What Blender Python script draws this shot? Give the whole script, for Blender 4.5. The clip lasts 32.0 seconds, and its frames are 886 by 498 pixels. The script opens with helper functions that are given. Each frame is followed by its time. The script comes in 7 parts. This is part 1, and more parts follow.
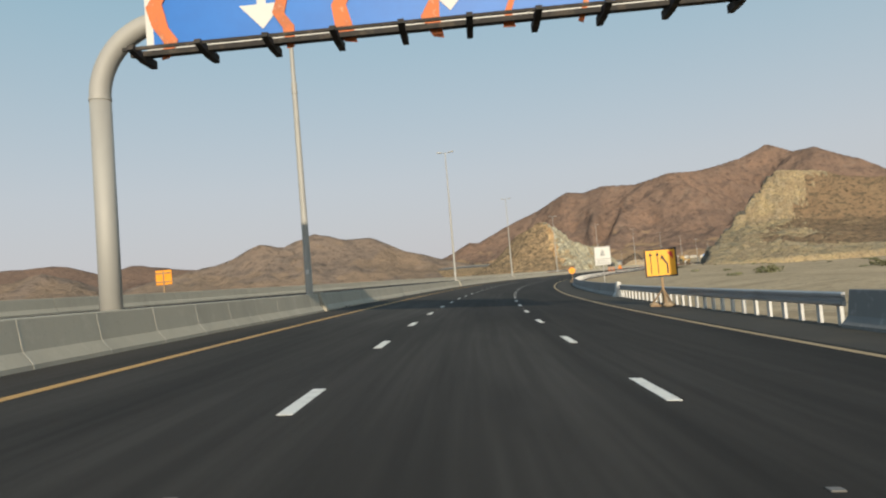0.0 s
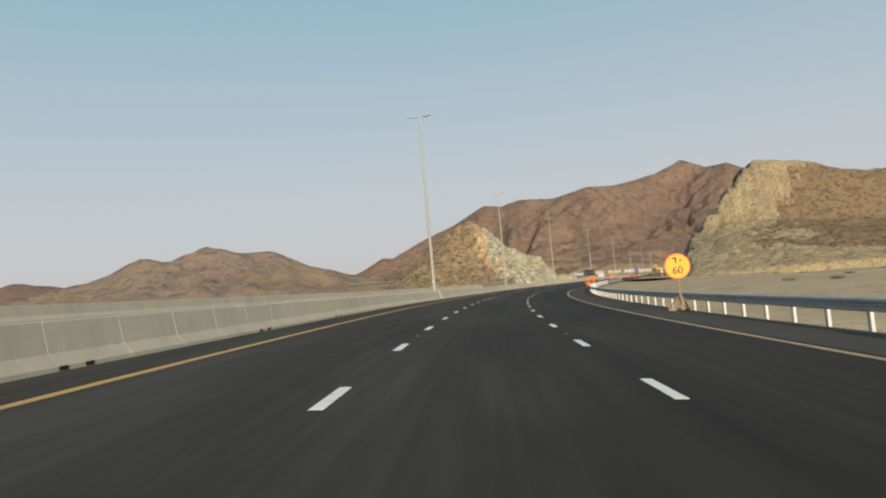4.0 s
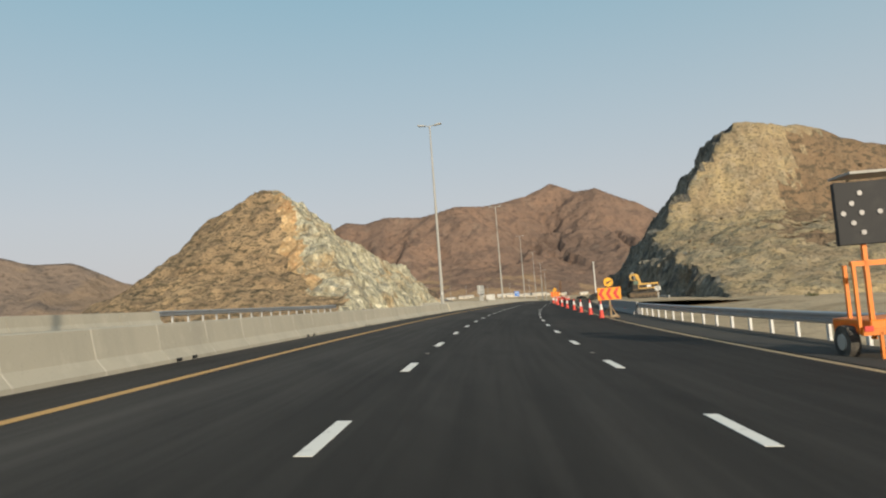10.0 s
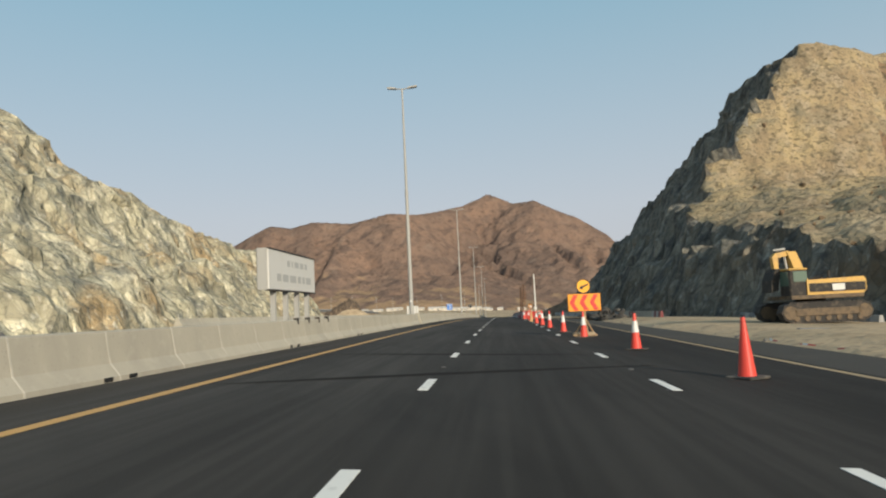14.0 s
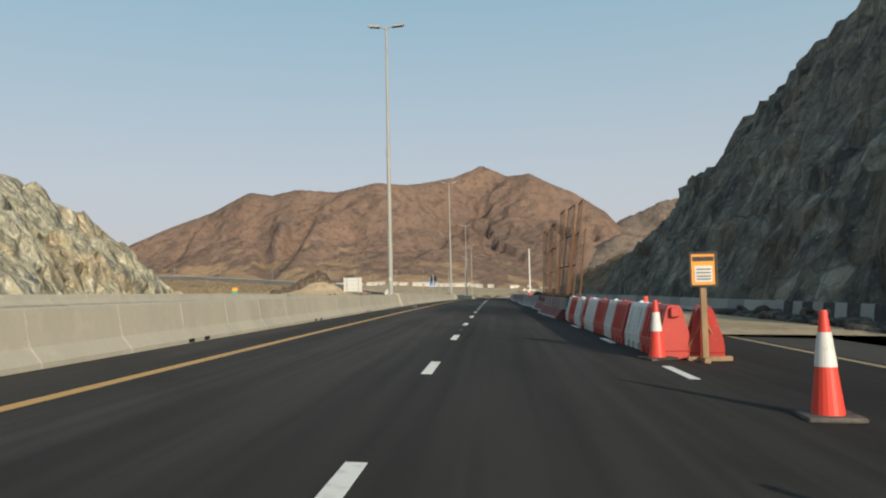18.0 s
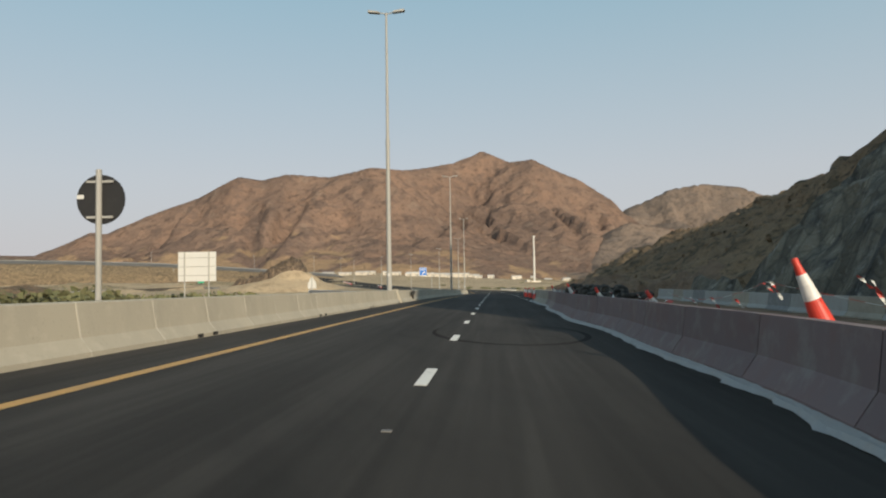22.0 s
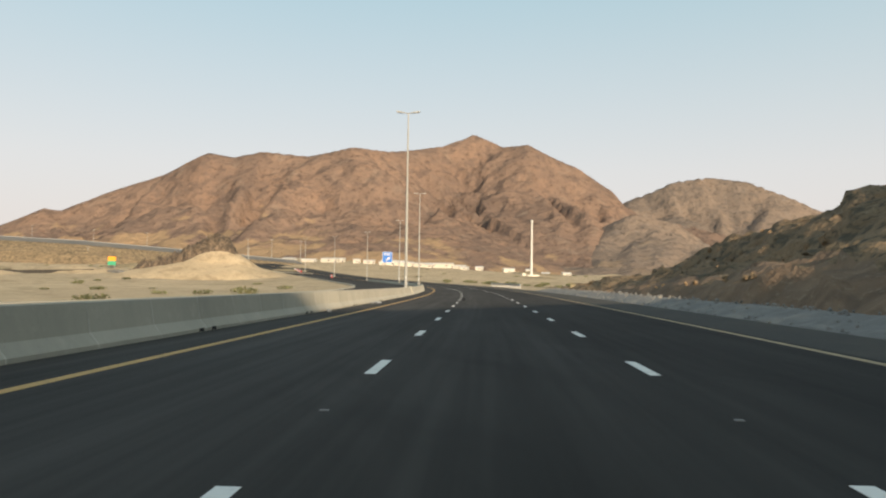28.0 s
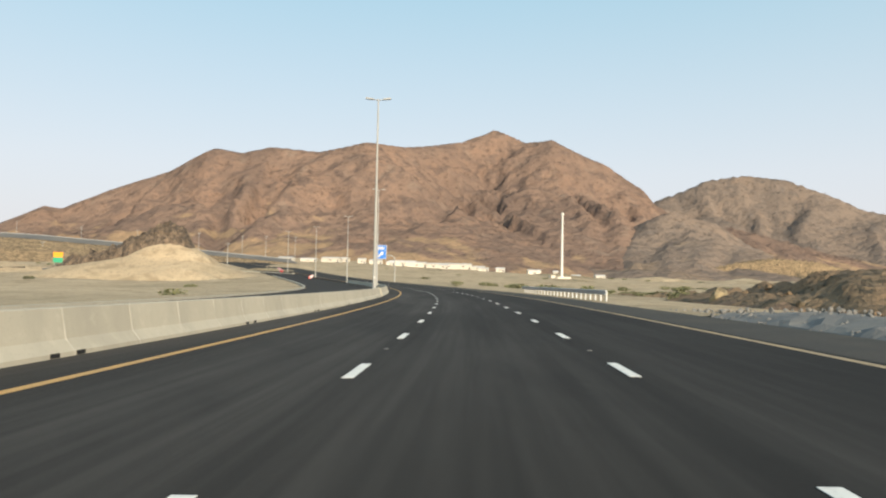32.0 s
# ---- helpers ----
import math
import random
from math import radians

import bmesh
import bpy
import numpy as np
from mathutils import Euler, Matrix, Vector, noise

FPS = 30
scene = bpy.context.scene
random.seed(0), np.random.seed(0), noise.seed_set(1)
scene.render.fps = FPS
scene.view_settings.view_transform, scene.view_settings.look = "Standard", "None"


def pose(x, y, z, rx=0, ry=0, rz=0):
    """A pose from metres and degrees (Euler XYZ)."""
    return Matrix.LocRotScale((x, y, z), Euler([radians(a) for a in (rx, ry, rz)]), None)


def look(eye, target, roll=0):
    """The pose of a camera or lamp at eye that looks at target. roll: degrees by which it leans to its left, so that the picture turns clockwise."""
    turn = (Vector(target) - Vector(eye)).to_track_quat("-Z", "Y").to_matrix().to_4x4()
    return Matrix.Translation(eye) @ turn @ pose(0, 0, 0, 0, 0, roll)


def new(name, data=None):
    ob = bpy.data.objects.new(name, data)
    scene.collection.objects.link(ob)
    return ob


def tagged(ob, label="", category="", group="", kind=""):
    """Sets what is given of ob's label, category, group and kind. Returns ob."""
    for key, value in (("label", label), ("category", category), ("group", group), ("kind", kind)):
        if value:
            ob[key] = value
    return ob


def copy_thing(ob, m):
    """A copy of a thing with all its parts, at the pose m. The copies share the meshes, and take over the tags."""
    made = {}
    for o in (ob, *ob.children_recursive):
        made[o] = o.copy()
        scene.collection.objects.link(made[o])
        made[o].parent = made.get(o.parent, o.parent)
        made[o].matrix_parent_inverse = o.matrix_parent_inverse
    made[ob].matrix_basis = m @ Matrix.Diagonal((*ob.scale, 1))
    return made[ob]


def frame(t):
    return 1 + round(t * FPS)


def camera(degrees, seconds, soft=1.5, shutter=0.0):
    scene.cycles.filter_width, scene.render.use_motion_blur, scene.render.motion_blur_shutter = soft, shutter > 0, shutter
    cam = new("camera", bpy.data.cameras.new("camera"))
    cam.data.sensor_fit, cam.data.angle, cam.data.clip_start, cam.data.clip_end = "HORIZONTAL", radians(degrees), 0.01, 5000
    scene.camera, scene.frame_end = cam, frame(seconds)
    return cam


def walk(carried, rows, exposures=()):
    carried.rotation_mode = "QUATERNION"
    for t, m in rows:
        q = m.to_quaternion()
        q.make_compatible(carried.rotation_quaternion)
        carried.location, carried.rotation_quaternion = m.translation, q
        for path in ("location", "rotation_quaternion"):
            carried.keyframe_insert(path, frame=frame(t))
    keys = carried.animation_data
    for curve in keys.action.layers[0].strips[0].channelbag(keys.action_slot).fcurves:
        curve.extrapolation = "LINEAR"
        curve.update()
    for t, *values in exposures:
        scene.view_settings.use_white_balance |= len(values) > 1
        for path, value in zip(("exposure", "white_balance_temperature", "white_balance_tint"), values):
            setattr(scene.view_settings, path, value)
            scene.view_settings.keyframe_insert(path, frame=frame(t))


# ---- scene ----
# ---------------- camera ----------------
cam = camera(65.4, 32.0, soft=2.15)
# t, x, y, z, pitch, lean, yaw
PATH = [
    (0, 0.199, -20.001, 1.340, 2.476, 4.805, 2.835),
    (0.5, -0.021, -8.978, 1.243, 2.758, 5.224, 1.917),
    (1, -0.079, 2.155, 1.157, 2.559, 6.226, 1.260),
    (1.5, 0.048, 13.324, 1.083, 2.785, 5.528, 0.465),
    (2, 0.411, 24.493, 1.016, 3.924, 4.171, -1.396),
    (2.5, 0.953, 35.651, 0.960, 3.766, 4.413, -2.113),
    (3.25, 2.126, 52.357, 0.894, 3.530, 4.776, -3.187),
    (4, 3.727, 68.981, 0.845, 3.294, 5.139, -4.254),
    (4.5, 5.025, 79.992, 0.811, 3.136, 5.381, -4.962),
    (5, 6.483, 90.944, 0.774, 2.943, 5.168, -6.442),
    (5.5, 8.172, 101.837, 0.732, 3.022, 5.720, -8.140),
    (6, 10.044, 112.663, 0.686, 3.102, 6.272, -9.869),
    (6.5, 12.076, 123.440, 0.639, 2.965, 6.258, -10.464),
    (7, 14.291, 134.089, 0.589, 2.829, 6.244, -11.094),
    (7.5, 16.694, 144.539, 0.537, 3.701, 5.122, -12.412),
    (8, 19.251, 154.785, 0.488, 4.572, 4.000, -13.669),
    (8.5, 21.902, 164.778, 0.445, 4.189, 4.056, -13.880),
    (9, 24.681, 174.610, 0.404, 3.806, 4.112, -14.032),
    (9.5, 27.577, 184.379, 0.368, 4.094, 4.218, -14.748),
    (10, 30.608, 194.045, 0.335, 4.382, 4.325, -15.486),
    (10.5, 33.746, 203.629, 0.307, 4.337, 3.311, -16.228),
    (11, 37.013, 213.084, 0.281, 4.291, 2.296, -16.991),
    (11.5, 40.423, 222.344, 0.256, 4.684, 2.523, -18.030),
    (12, 43.956, 231.488, 0.234, 5.076, 2.750, -19.017),
    (12.5, 47.638, 240.589, 0.215, 4.919, 2.558, -19.337),
    (13, 51.425, 249.586, 0.200, 4.762, 2.366, -19.606),
    (13.5, 55.331, 258.418, 0.185, 4.928, 2.560, -20.349),
    (14, 59.294, 267.123, 0.175, 5.095, 2.755, -20.950),
    (14.5, 63.244, 275.726, 0.170, 4.324, 2.379, -20.916),
    (15, 67.242, 284.256, 0.168, 3.982, 2.477, -21.439),
    (15.5, 71.248, 292.721, 0.168, 3.640, 2.576, -21.838),
    (16, 75.223, 301.072, 0.159, 3.298, 2.675, -22.172),
    (16.5, 79.131, 309.257, 0.142, 2.956, 2.774, -22.451),
    (17, 82.970, 317.266, 0.116, 3.474, 2.043, -22.784),
    (17.5, 86.705, 324.978, 0.080, 3.276, 1.653, -22.167),
    (18, 90.335, 332.491, 0.039, 3.079, 1.262, -21.542),
    (18.5, 93.847, 339.849, -0.008, 2.841, 1.555, -21.494),
    (19, 97.331, 347.155, -0.061, 2.603, 1.848, -21.464),
    (19.5, 100.852, 354.556, -0.121, 2.169, 1.905, -21.334),
    (20, 104.244, 361.701, -0.187, 2.370, 0.715, -21.762),
    (20.5, 107.818, 369.077, -0.263, 1.974, 1.079, -21.689),
    (21, 111.450, 376.567, -0.345, 1.577, 1.442, -21.609),
    (21.5, 115.022, 384.067, -0.432, 1.944, 1.148, -21.551),
    (22, 118.591, 391.559, -0.524, 2.310, 0.853, -21.485),
    (22.5, 122.173, 398.962, -0.624, 2.205, 1.158, -21.780),
    (23, 125.758, 406.372, -0.728, 2.099, 1.463, -22.072),
    (23.5, 129.361, 413.856, -0.838, 1.720, 1.178, -22.237),
    (24, 132.985, 421.389, -0.955, 1.342, 0.893, -22.400),
    (24.5, 136.673, 428.964, -1.078, 1.581, 0.939, -22.722),
    (25, 140.373, 436.568, -1.209, 1.820, 0.984, -23.043),
    (25.5, 144.082, 444.167, -1.344, 1.560, 1.151, -22.985),
    (26, 147.806, 451.738, -1.484, 1.419, 0.787, -22.868),
    (26.5, 151.527, 459.301, -1.627, 1.278, 0.422, -22.758),
    (27, 155.273, 466.909, -1.775, 1.138, 0.058, -22.656),
    (27.5, 159.069, 474.617, -1.929, 0.997, -0.306, -22.551),
    (28, 162.861, 482.463, -2.090, 1.679, -0.825, -22.302),
    (28.5, 166.678, 490.434, -2.257, 1.715, -0.724, -22.464),
    (29, 170.489, 498.414, -2.429, 1.751, -0.623, -22.598),
    (29.5, 174.249, 506.268, -2.603, 2.009, -0.447, -22.534),
    (30, 177.979, 514.106, -2.776, 2.267, -0.271, -22.404),
    (30.5, 181.697, 521.968, -2.945, 2.079, -0.494, -22.287),
    (31, 185.403, 529.911, -3.112, 1.891, -0.718, -22.084),
    (31.5, 189.173, 538.014, -3.279, 1.898, -0.907, -21.371),
    (32, 192.900, 546.201, -3.443, 1.906, -1.096, -20.576),
]
walk(cam, [(t, pose(x, y, z, 90 + p, 0, w) @ pose(0, 0, 0, 0, 0, -r)) for t, x, y, z, p, r, w in PATH],
     exposures=[(0, 0, 6400, 10), (5, 0, 6550, 10), (9, 0, 6600, 10), (11, 0, 6350, 10), (14, 0, 6250, 10), (21, 0, 6350, 10), (23.5, 0, 6550, 11), (25.5, 0.02, 6700, 12), (28, 0.42, 7050, 13), (30, 0.46, 7100, 13), (31, 0.48, 6550, 10), (32, 0.5, 6400, 10)])

# ---------------- sky and sun ----------------
SUN_ELEV, SUN_AZ = 18.0, 174.5          # azimuth clockwise from +y
world = bpy.data.worlds.new("sky")
scene.world = world
world.use_nodes = True
wn, wl = world.node_tree.nodes, world.node_tree.links
sky = wn.new("ShaderNodeTexSky")
sky.sky_type, sky.sun_disc = "NISHITA", False
sky.sun_elevation, sky.sun_rotation = radians(SUN_ELEV), radians(SUN_AZ)
sky.air_density, sky.dust_density, sky.ozone_density, sky.altitude = 1.0, 4.0, 2.0, 200
wn["Background"].inputs[1].default_value = 0.12
tc = wn.new("ShaderNodeTexCoord")
sx = wn.new("ShaderNodeSeparateXYZ")
wl.new(tc.outputs["Generated"], sx.inputs[0])
mr = wn.new("ShaderNodeMapRange")
mr.inputs[1].default_value, mr.inputs[2].default_value, mr.inputs[3].default_value, mr.inputs[4].default_value = 0.0, 0.6, 0.92, 0.7
wl.new(sx.outputs[2], mr.inputs[0])
dust = wn.new("ShaderNodeValToRGB")                       # desert dust in the air, thinner higher up
wl.new(sx.outputs[2], dust.inputs[0])
for k, (q, c) in enumerate(((0.0, (0.61, 0.585, 0.59)), (0.14, (0.565, 0.595, 0.62)), (0.42, (0.335, 0.53, 0.61)), (1.0, (0.26, 0.37, 0.46)))):
    el = dust.color_ramp.elements[k] if k < 2 else dust.color_ramp.elements.new(q)
    el.position, el.color = q, (*c, 1)
gain = wn.new("ShaderNodeVectorMath")
gain.operation = "SCALE"
gain.inputs[3].default_value = 8.35
wl.new(dust.outputs[0], gain.inputs[0])
haze = wn.new("ShaderNodeMix")
haze.data_type = "RGBA"
wl.new(mr.outputs[0], haze.inputs[0])
wl.new(sky.outputs[0], haze.inputs[6])
wl.new(gain.outputs[0], haze.inputs[7])
wl.new(haze.outputs[2], wn["Background"].inputs[0])
sun_data = bpy.data.lights.new("sun", "SUN")
sun_data.energy, sun_data.angle, sun_data.color = 4.4, radians(0.6), (1.0, 0.86, 0.66)
sun = new("sun", sun_data)
a, e = radians(SUN_AZ), radians(SUN_ELEV)
sun.matrix_world = look((300 * math.sin(a), 300 * math.cos(a), 200), (300 * math.sin(a) - math.sin(a) * math.cos(e), 300 * math.cos(a) - math.cos(a) * math.cos(e), 200 - math.sin(e)))

# ---------------- materials ----------------
def material(name, base, rough=0.8, metal=0.0, layers=(), bump=(), spec=0.5, rand=0.0, alpha=1.0):
    """layers: (colour, scale, low, high, amount, detail, stretch); bump: (scale, strength, distance)."""
    m = bpy.data.materials.new(name)
    m.use_nodes = True
    n, l = m.node_tree.nodes, m.node_tree.links
    b = n["Principled BSDF"]
    b.inputs["Roughness"].default_value, b.inputs["Metallic"].default_value = rough, metal
    b.inputs["Specular IOR Level"].default_value = spec
    b.inputs["Alpha"].default_value = alpha
    geo = n.new("ShaderNodeNewGeometry")
    rgb = n.new("ShaderNodeRGB")
    rgb.outputs[0].default_value = (*base, 1)
    out = rgb.outputs[0]
    for colour, scale, low, high, amount, detail, stretch in layers:
        mp = n.new("ShaderNodeMapping")
        mp.inputs["Scale"].default_value = stretch
        l.new(geo.outputs["Position"], mp.inputs["Vector"])
        t = n.new("ShaderNodeTexNoise")
        t.inputs["Scale"].default_value, t.inputs["Detail"].default_value = scale, detail
        t.inputs["Roughness"].default_value = 0.62
        l.new(mp.outputs[0], t.inputs["Vector"])
        r = n.new("ShaderNodeMapRange")
        r.inputs[1].default_value, r.inputs[2].default_value, r.inputs[4].default_value = low, high, amount
        l.new(t.outputs[0], r.inputs[0])
        mix = n.new("ShaderNodeMix")
        mix.data_type = "RGBA"
        l.new(r.outputs[0], mix.inputs[0])
        l.new(out, mix.inputs[6])
        mix.inputs[7].default_value = (*colour, 1)
        out = mix.outputs[2]
    if rand:
        oi = n.new("ShaderNodeObjectInfo")
        r = n.new("ShaderNodeMapRange")
        r.inputs[3].default_value, r.inputs[4].default_value = 1 - rand, 1 + rand
        l.new(oi.outputs["Random"], r.inputs[0])
        h = n.new("ShaderNodeHueSaturation")
        l.new(r.outputs[0], h.inputs["Value"])
        l.new(out, h.inputs["Color"])
        out = h.outputs[0]
    l.new(out, b.inputs["Base Color"])
    prev = None
    for scale, strength, dist in bump:
        t = n.new("ShaderNodeTexNoise")
        t.inputs["Scale"].default_value, t.inputs["Detail"].default_value = scale, 6
        l.new(geo.outputs["Position"], t.inputs["Vector"])
        bp = n.new("ShaderNodeBump")
        bp.inputs["Strength"].default_value, bp.inputs["Distance"].default_value = strength, dist
        l.new(t.outputs[0], bp.inputs["Height"])
        if prev:
            l.new(prev, bp.inputs["Normal"])
        prev = bp.outputs[0]
    if prev:
        l.new(prev, b.inputs["Normal"])
    return m

ONE = (1, 1, 1)
M_ASPHALT = material("asphalt", (0.034, 0.0305, 0.0265), 0.93, layers=[
    ((0.04, 0.0365, 0.032), 0.22, 0.42, 0.62, 0.6, 3, (1, 0.25, 1)),
    ((0.018, 0.0165, 0.0148), 0.5, 0.52, 0.7, 0.55, 4, (1, 0.3, 1)),
    ((0.042, 0.04, 0.036), 60, 0.55, 0.7, 0.5, 2, ONE), ((0.036, 0.0328, 0.0285), 2.2, 0.45, 0.65, 0.4, 6, (1, 0.12, 1))], bump=[(90, 0.35, 0.01)], spec=0.2)
M_SHOULDER = material("dusty_asphalt", (0.062, 0.058, 0.051), 0.95, layers=[
    ((0.1, 0.085, 0.065), 0.35, 0.5, 0.72, 0.6, 5, ONE), ((0.06, 0.057, 0.052), 50, 0.5, 0.7, 0.4, 2, ONE)], bump=[(60, 0.4, 0.01)], spec=0.2)
M_WHITE_PAINT = material("white_road_paint", (0.78, 0.75, 0.68), 0.7, layers=[((0.3, 0.28, 0.25), 6, 0.55, 0.75, 0.6, 6, ONE)])
M_STUD = material("worn_stud", (0.16, 0.15, 0.135), 0.6)
M_DULL_YELLOW = material("dusty_yellow_road_paint", (0.44, 0.32, 0.17), 0.75, layers=[((0.27, 0.21, 0.14), 1.1, 0.46, 0.7, 0.65, 6, ONE)])
M_YELLOW_PAINT = material("yellow_road_paint", (0.58, 0.33, 0.1), 0.7, layers=[((0.33, 0.22, 0.12), 1.3, 0.5, 0.75, 0.6, 6, ONE)])
M_CONCRETE = material("barrier_concrete", (0.43, 0.39, 0.305), 0.85, layers=[
    ((0.35, 0.32, 0.255), 0.9, 0.45, 0.7, 0.7, 5, (1, 1, 0.25)), ((0.5, 0.455, 0.36), 3, 0.55, 0.7, 0.5, 4, ONE),
    ((0.24, 0.22, 0.19), 25, 0.62, 0.75, 0.5, 2, ONE)], bump=[(30, 0.15, 0.01)], rand=0.05)
# grey concrete, darkened to hold the shade on the right shoulder's barriers
M_CONCRETE_DARK = material("grey_and_shaded_concrete", (0.22, 0.22, 0.215), 0.85, layers=[
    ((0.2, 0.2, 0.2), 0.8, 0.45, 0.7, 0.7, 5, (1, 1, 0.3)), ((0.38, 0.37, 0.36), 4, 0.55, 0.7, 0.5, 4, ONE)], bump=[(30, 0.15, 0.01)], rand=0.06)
M_SAND = material("desert_ground", (0.47, 0.36, 0.23), 0.95, layers=[
    ((0.41, 0.32, 0.205), 0.02, 0.42, 0.62, 0.85, 6, ONE), ((0.55, 0.43, 0.28), 0.06, 0.5, 0.65, 0.7, 6, ONE),
    ((0.26, 0.215, 0.13), 0.035, 0.56, 0.64, 0.7, 7, ONE), ((0.22, 0.185, 0.125), 0.5, 0.57, 0.68, 0.6, 6, ONE), ((0.27, 0.2, 0.12), 0.16, 0.54, 0.62, 0.55, 6, ONE), ((0.2, 0.16, 0.12), 2.2, 0.53, 0.64, 0.6, 4, ONE)],
    bump=[(0.6, 0.6, 0.4), (3, 0.5, 0.12)], spec=0.1)
M_ROCK_BROWN = material("brown_hill_rock", (0.235, 0.16, 0.098), 0.95, layers=[
    ((0.26, 0.19, 0.115), 0.05, 0.48, 0.66, 0.7, 6, ONE), ((0.165, 0.118, 0.076), 0.2, 0.48, 0.62, 0.8, 8, ONE),
    ((0.3, 0.225, 0.145), 0.9, 0.56, 0.68, 0.6, 6, ONE), ((0.095, 0.08, 0.055), 0.4, 0.52, 0.59, 0.8, 6, (1, 1, 2)), ((0.075, 0.065, 0.05), 1.6, 0.56, 0.64, 0.85, 5, ONE), ((0.06, 0.055, 0.042), 4.5, 0.6, 0.68, 0.7, 3, ONE)],
    bump=[(0.3, 0.8, 1.6), (1.4, 0.9, 0.5), (5, 0.6, 0.12)], spec=0.1)
M_ROCK_OCHRE = material("ochre_hill_rock", (0.34, 0.24, 0.14), 0.95, layers=[
    ((0.42, 0.3, 0.17), 0.06, 0.48, 0.64, 0.8, 6, ONE), ((0.22, 0.155, 0.095), 0.25, 0.48, 0.62, 0.8, 7, ONE),
    ((0.11, 0.088, 0.055), 0.55, 0.53, 0.58, 0.9, 6, (1, 1, 2.4)), ((0.085, 0.072, 0.05), 1.6, 0.55, 0.61, 0.85, 4, (1, 1, 1.8))],
    bump=[(0.3, 0.8, 1.6), (1.4, 0.9, 0.5), (5, 0.6, 0.12)], spec=0.1)
# cut rock of the right hill, darkened in colour for its shaded face
M_ROCK_SHADED = material("shaded_cut_rock", (0.155, 0.142, 0.112), 0.92, layers=[
    ((0.235, 0.212, 0.165), 0.3, 0.46, 0.6, 0.85, 8, (1, 1, 0.4)), ((0.065, 0.065, 0.062), 0.45, 0.5, 0.62, 0.9, 9, (1, 1, 0.35)),
    ((0.17, 0.125, 0.08), 0.1, 0.55, 0.68, 0.7, 7, ONE), ((0.28, 0.27, 0.235), 1.5, 0.58, 0.66, 0.75, 6, (1, 1, 0.6))],
    bump=[(0.5, 0.8, 0.9), (2.4, 0.8, 0.25)], spec=0.15)
M_ROCK_CUT = material("cut_rock_face", (0.4, 0.365, 0.25), 0.9, layers=[
    ((0.52, 0.475, 0.34), 0.3, 0.45, 0.6, 0.9, 8, (1, 1, 0.45)), ((0.19, 0.19, 0.16), 0.5, 0.5, 0.62, 0.85, 9, (1, 1, 0.4)),
    ((0.36, 0.24, 0.11), 0.12, 0.5, 0.64, 0.75, 7, ONE), ((0.62, 0.575, 0.45), 1.7, 0.56, 0.66, 0.8, 6, (1, 1, 0.6)),
    ((0.07, 0.075, 0.07), 2.0, 0.56, 0.66, 0.75, 6, (1, 1, 0.5))],
    bump=[(0.5, 0.8, 0.9), (2.4, 0.8, 0.25)], spec=0.15)
def fractured(m, scale, dark, bump):
    """Breaks a rock material into angular blocks: each with its own tone, dark cracks between."""
    n, l = m.node_tree.nodes, m.node_tree.links
    b = n["Principled BSDF"]
    colour, normal = b.inputs["Base Color"].links[0].from_socket, b.inputs["Normal"].links[0].from_socket
    geo = n.new("ShaderNodeNewGeometry")
    wob = n.new("ShaderNodeTexNoise")
    wob.inputs["Scale"].default_value, wob.inputs["Detail"].default_value = scale * 0.8, 1
    l.new(geo.outputs["Position"], wob.inputs["Vector"])
    push = n.new("ShaderNodeVectorMath")
    push.operation = "MULTIPLY_ADD"
    push.inputs[1].default_value = (0.3 / scale,) * 3
    l.new(wob.outputs["Color"], push.inputs[0])
    l.new(geo.outputs["Position"], push.inputs[2])
    for k, (q, amount) in enumerate(((scale, 0.3), (scale * 2.7, 0.28))):
        mp = n.new("ShaderNodeMapping")
        mp.inputs["Scale"].default_value = (1, 1, 0.55)
        mp.inputs["Rotation"].default_value = (0.35, 0.2, 0.4 * k)
        l.new(push.outputs[0], mp.inputs["Vector"])
        cell = n.new("ShaderNodeTexVoronoi")
        cell.inputs["Scale"].default_value = q
        l.new(mp.outputs[0], cell.inputs["Vector"])
        edge = n.new("ShaderNodeTexVoronoi")
        edge.feature = "DISTANCE_TO_EDGE"
        edge.inputs["Scale"].default_value = q
        l.new(mp.outputs[0], edge.inputs["Vector"])
        tone = n.new("ShaderNodeMapRange")
        tone.inputs[3].default_value, tone.inputs[4].default_value = 1 - amount, 1 + amount
        l.new(cell.outputs["Color"], tone.inputs[0])
        hsv = n.new("ShaderNodeHueSaturation")
        l.new(colour, hsv.inputs["Color"])
        l.new(tone.outputs[0], hsv.inputs["Value"])
        crack = n.new("ShaderNodeMapRange")
        crack.inputs[1].default_value, crack.inputs[2].default_value, crack.inputs[3].default_value, crack.inputs[4].default_value = 0.0, 0.07, 0.38, 0.0
        l.new(edge.outputs["Distance"], crack.inputs[0])
        mix = n.new("ShaderNodeMix")
        mix.data_type = "RGBA"
        l.new(crack.outputs[0], mix.inputs[0])
        l.new(hsv.outputs[0], mix.inputs[6])
        mix.inputs[7].default_value = (*dark, 1)
        colour = mix.outputs[2]
        tilt = n.new("ShaderNodeBump")
        tilt.inputs["Strength"].default_value, tilt.inputs["Distance"].default_value = 0.9, bump / q
        l.new(cell.outputs["Distance"], tilt.inputs["Height"])
        tilt.invert = True
        l.new(normal, tilt.inputs["Normal"])
        normal = tilt.outputs[0]
    l.new(colour, b.inputs["Base Color"])
    l.new(normal, b.inputs["Normal"])
fractured(M_ROCK_CUT, 0.6, (0.15, 0.14, 0.11), 0.16)
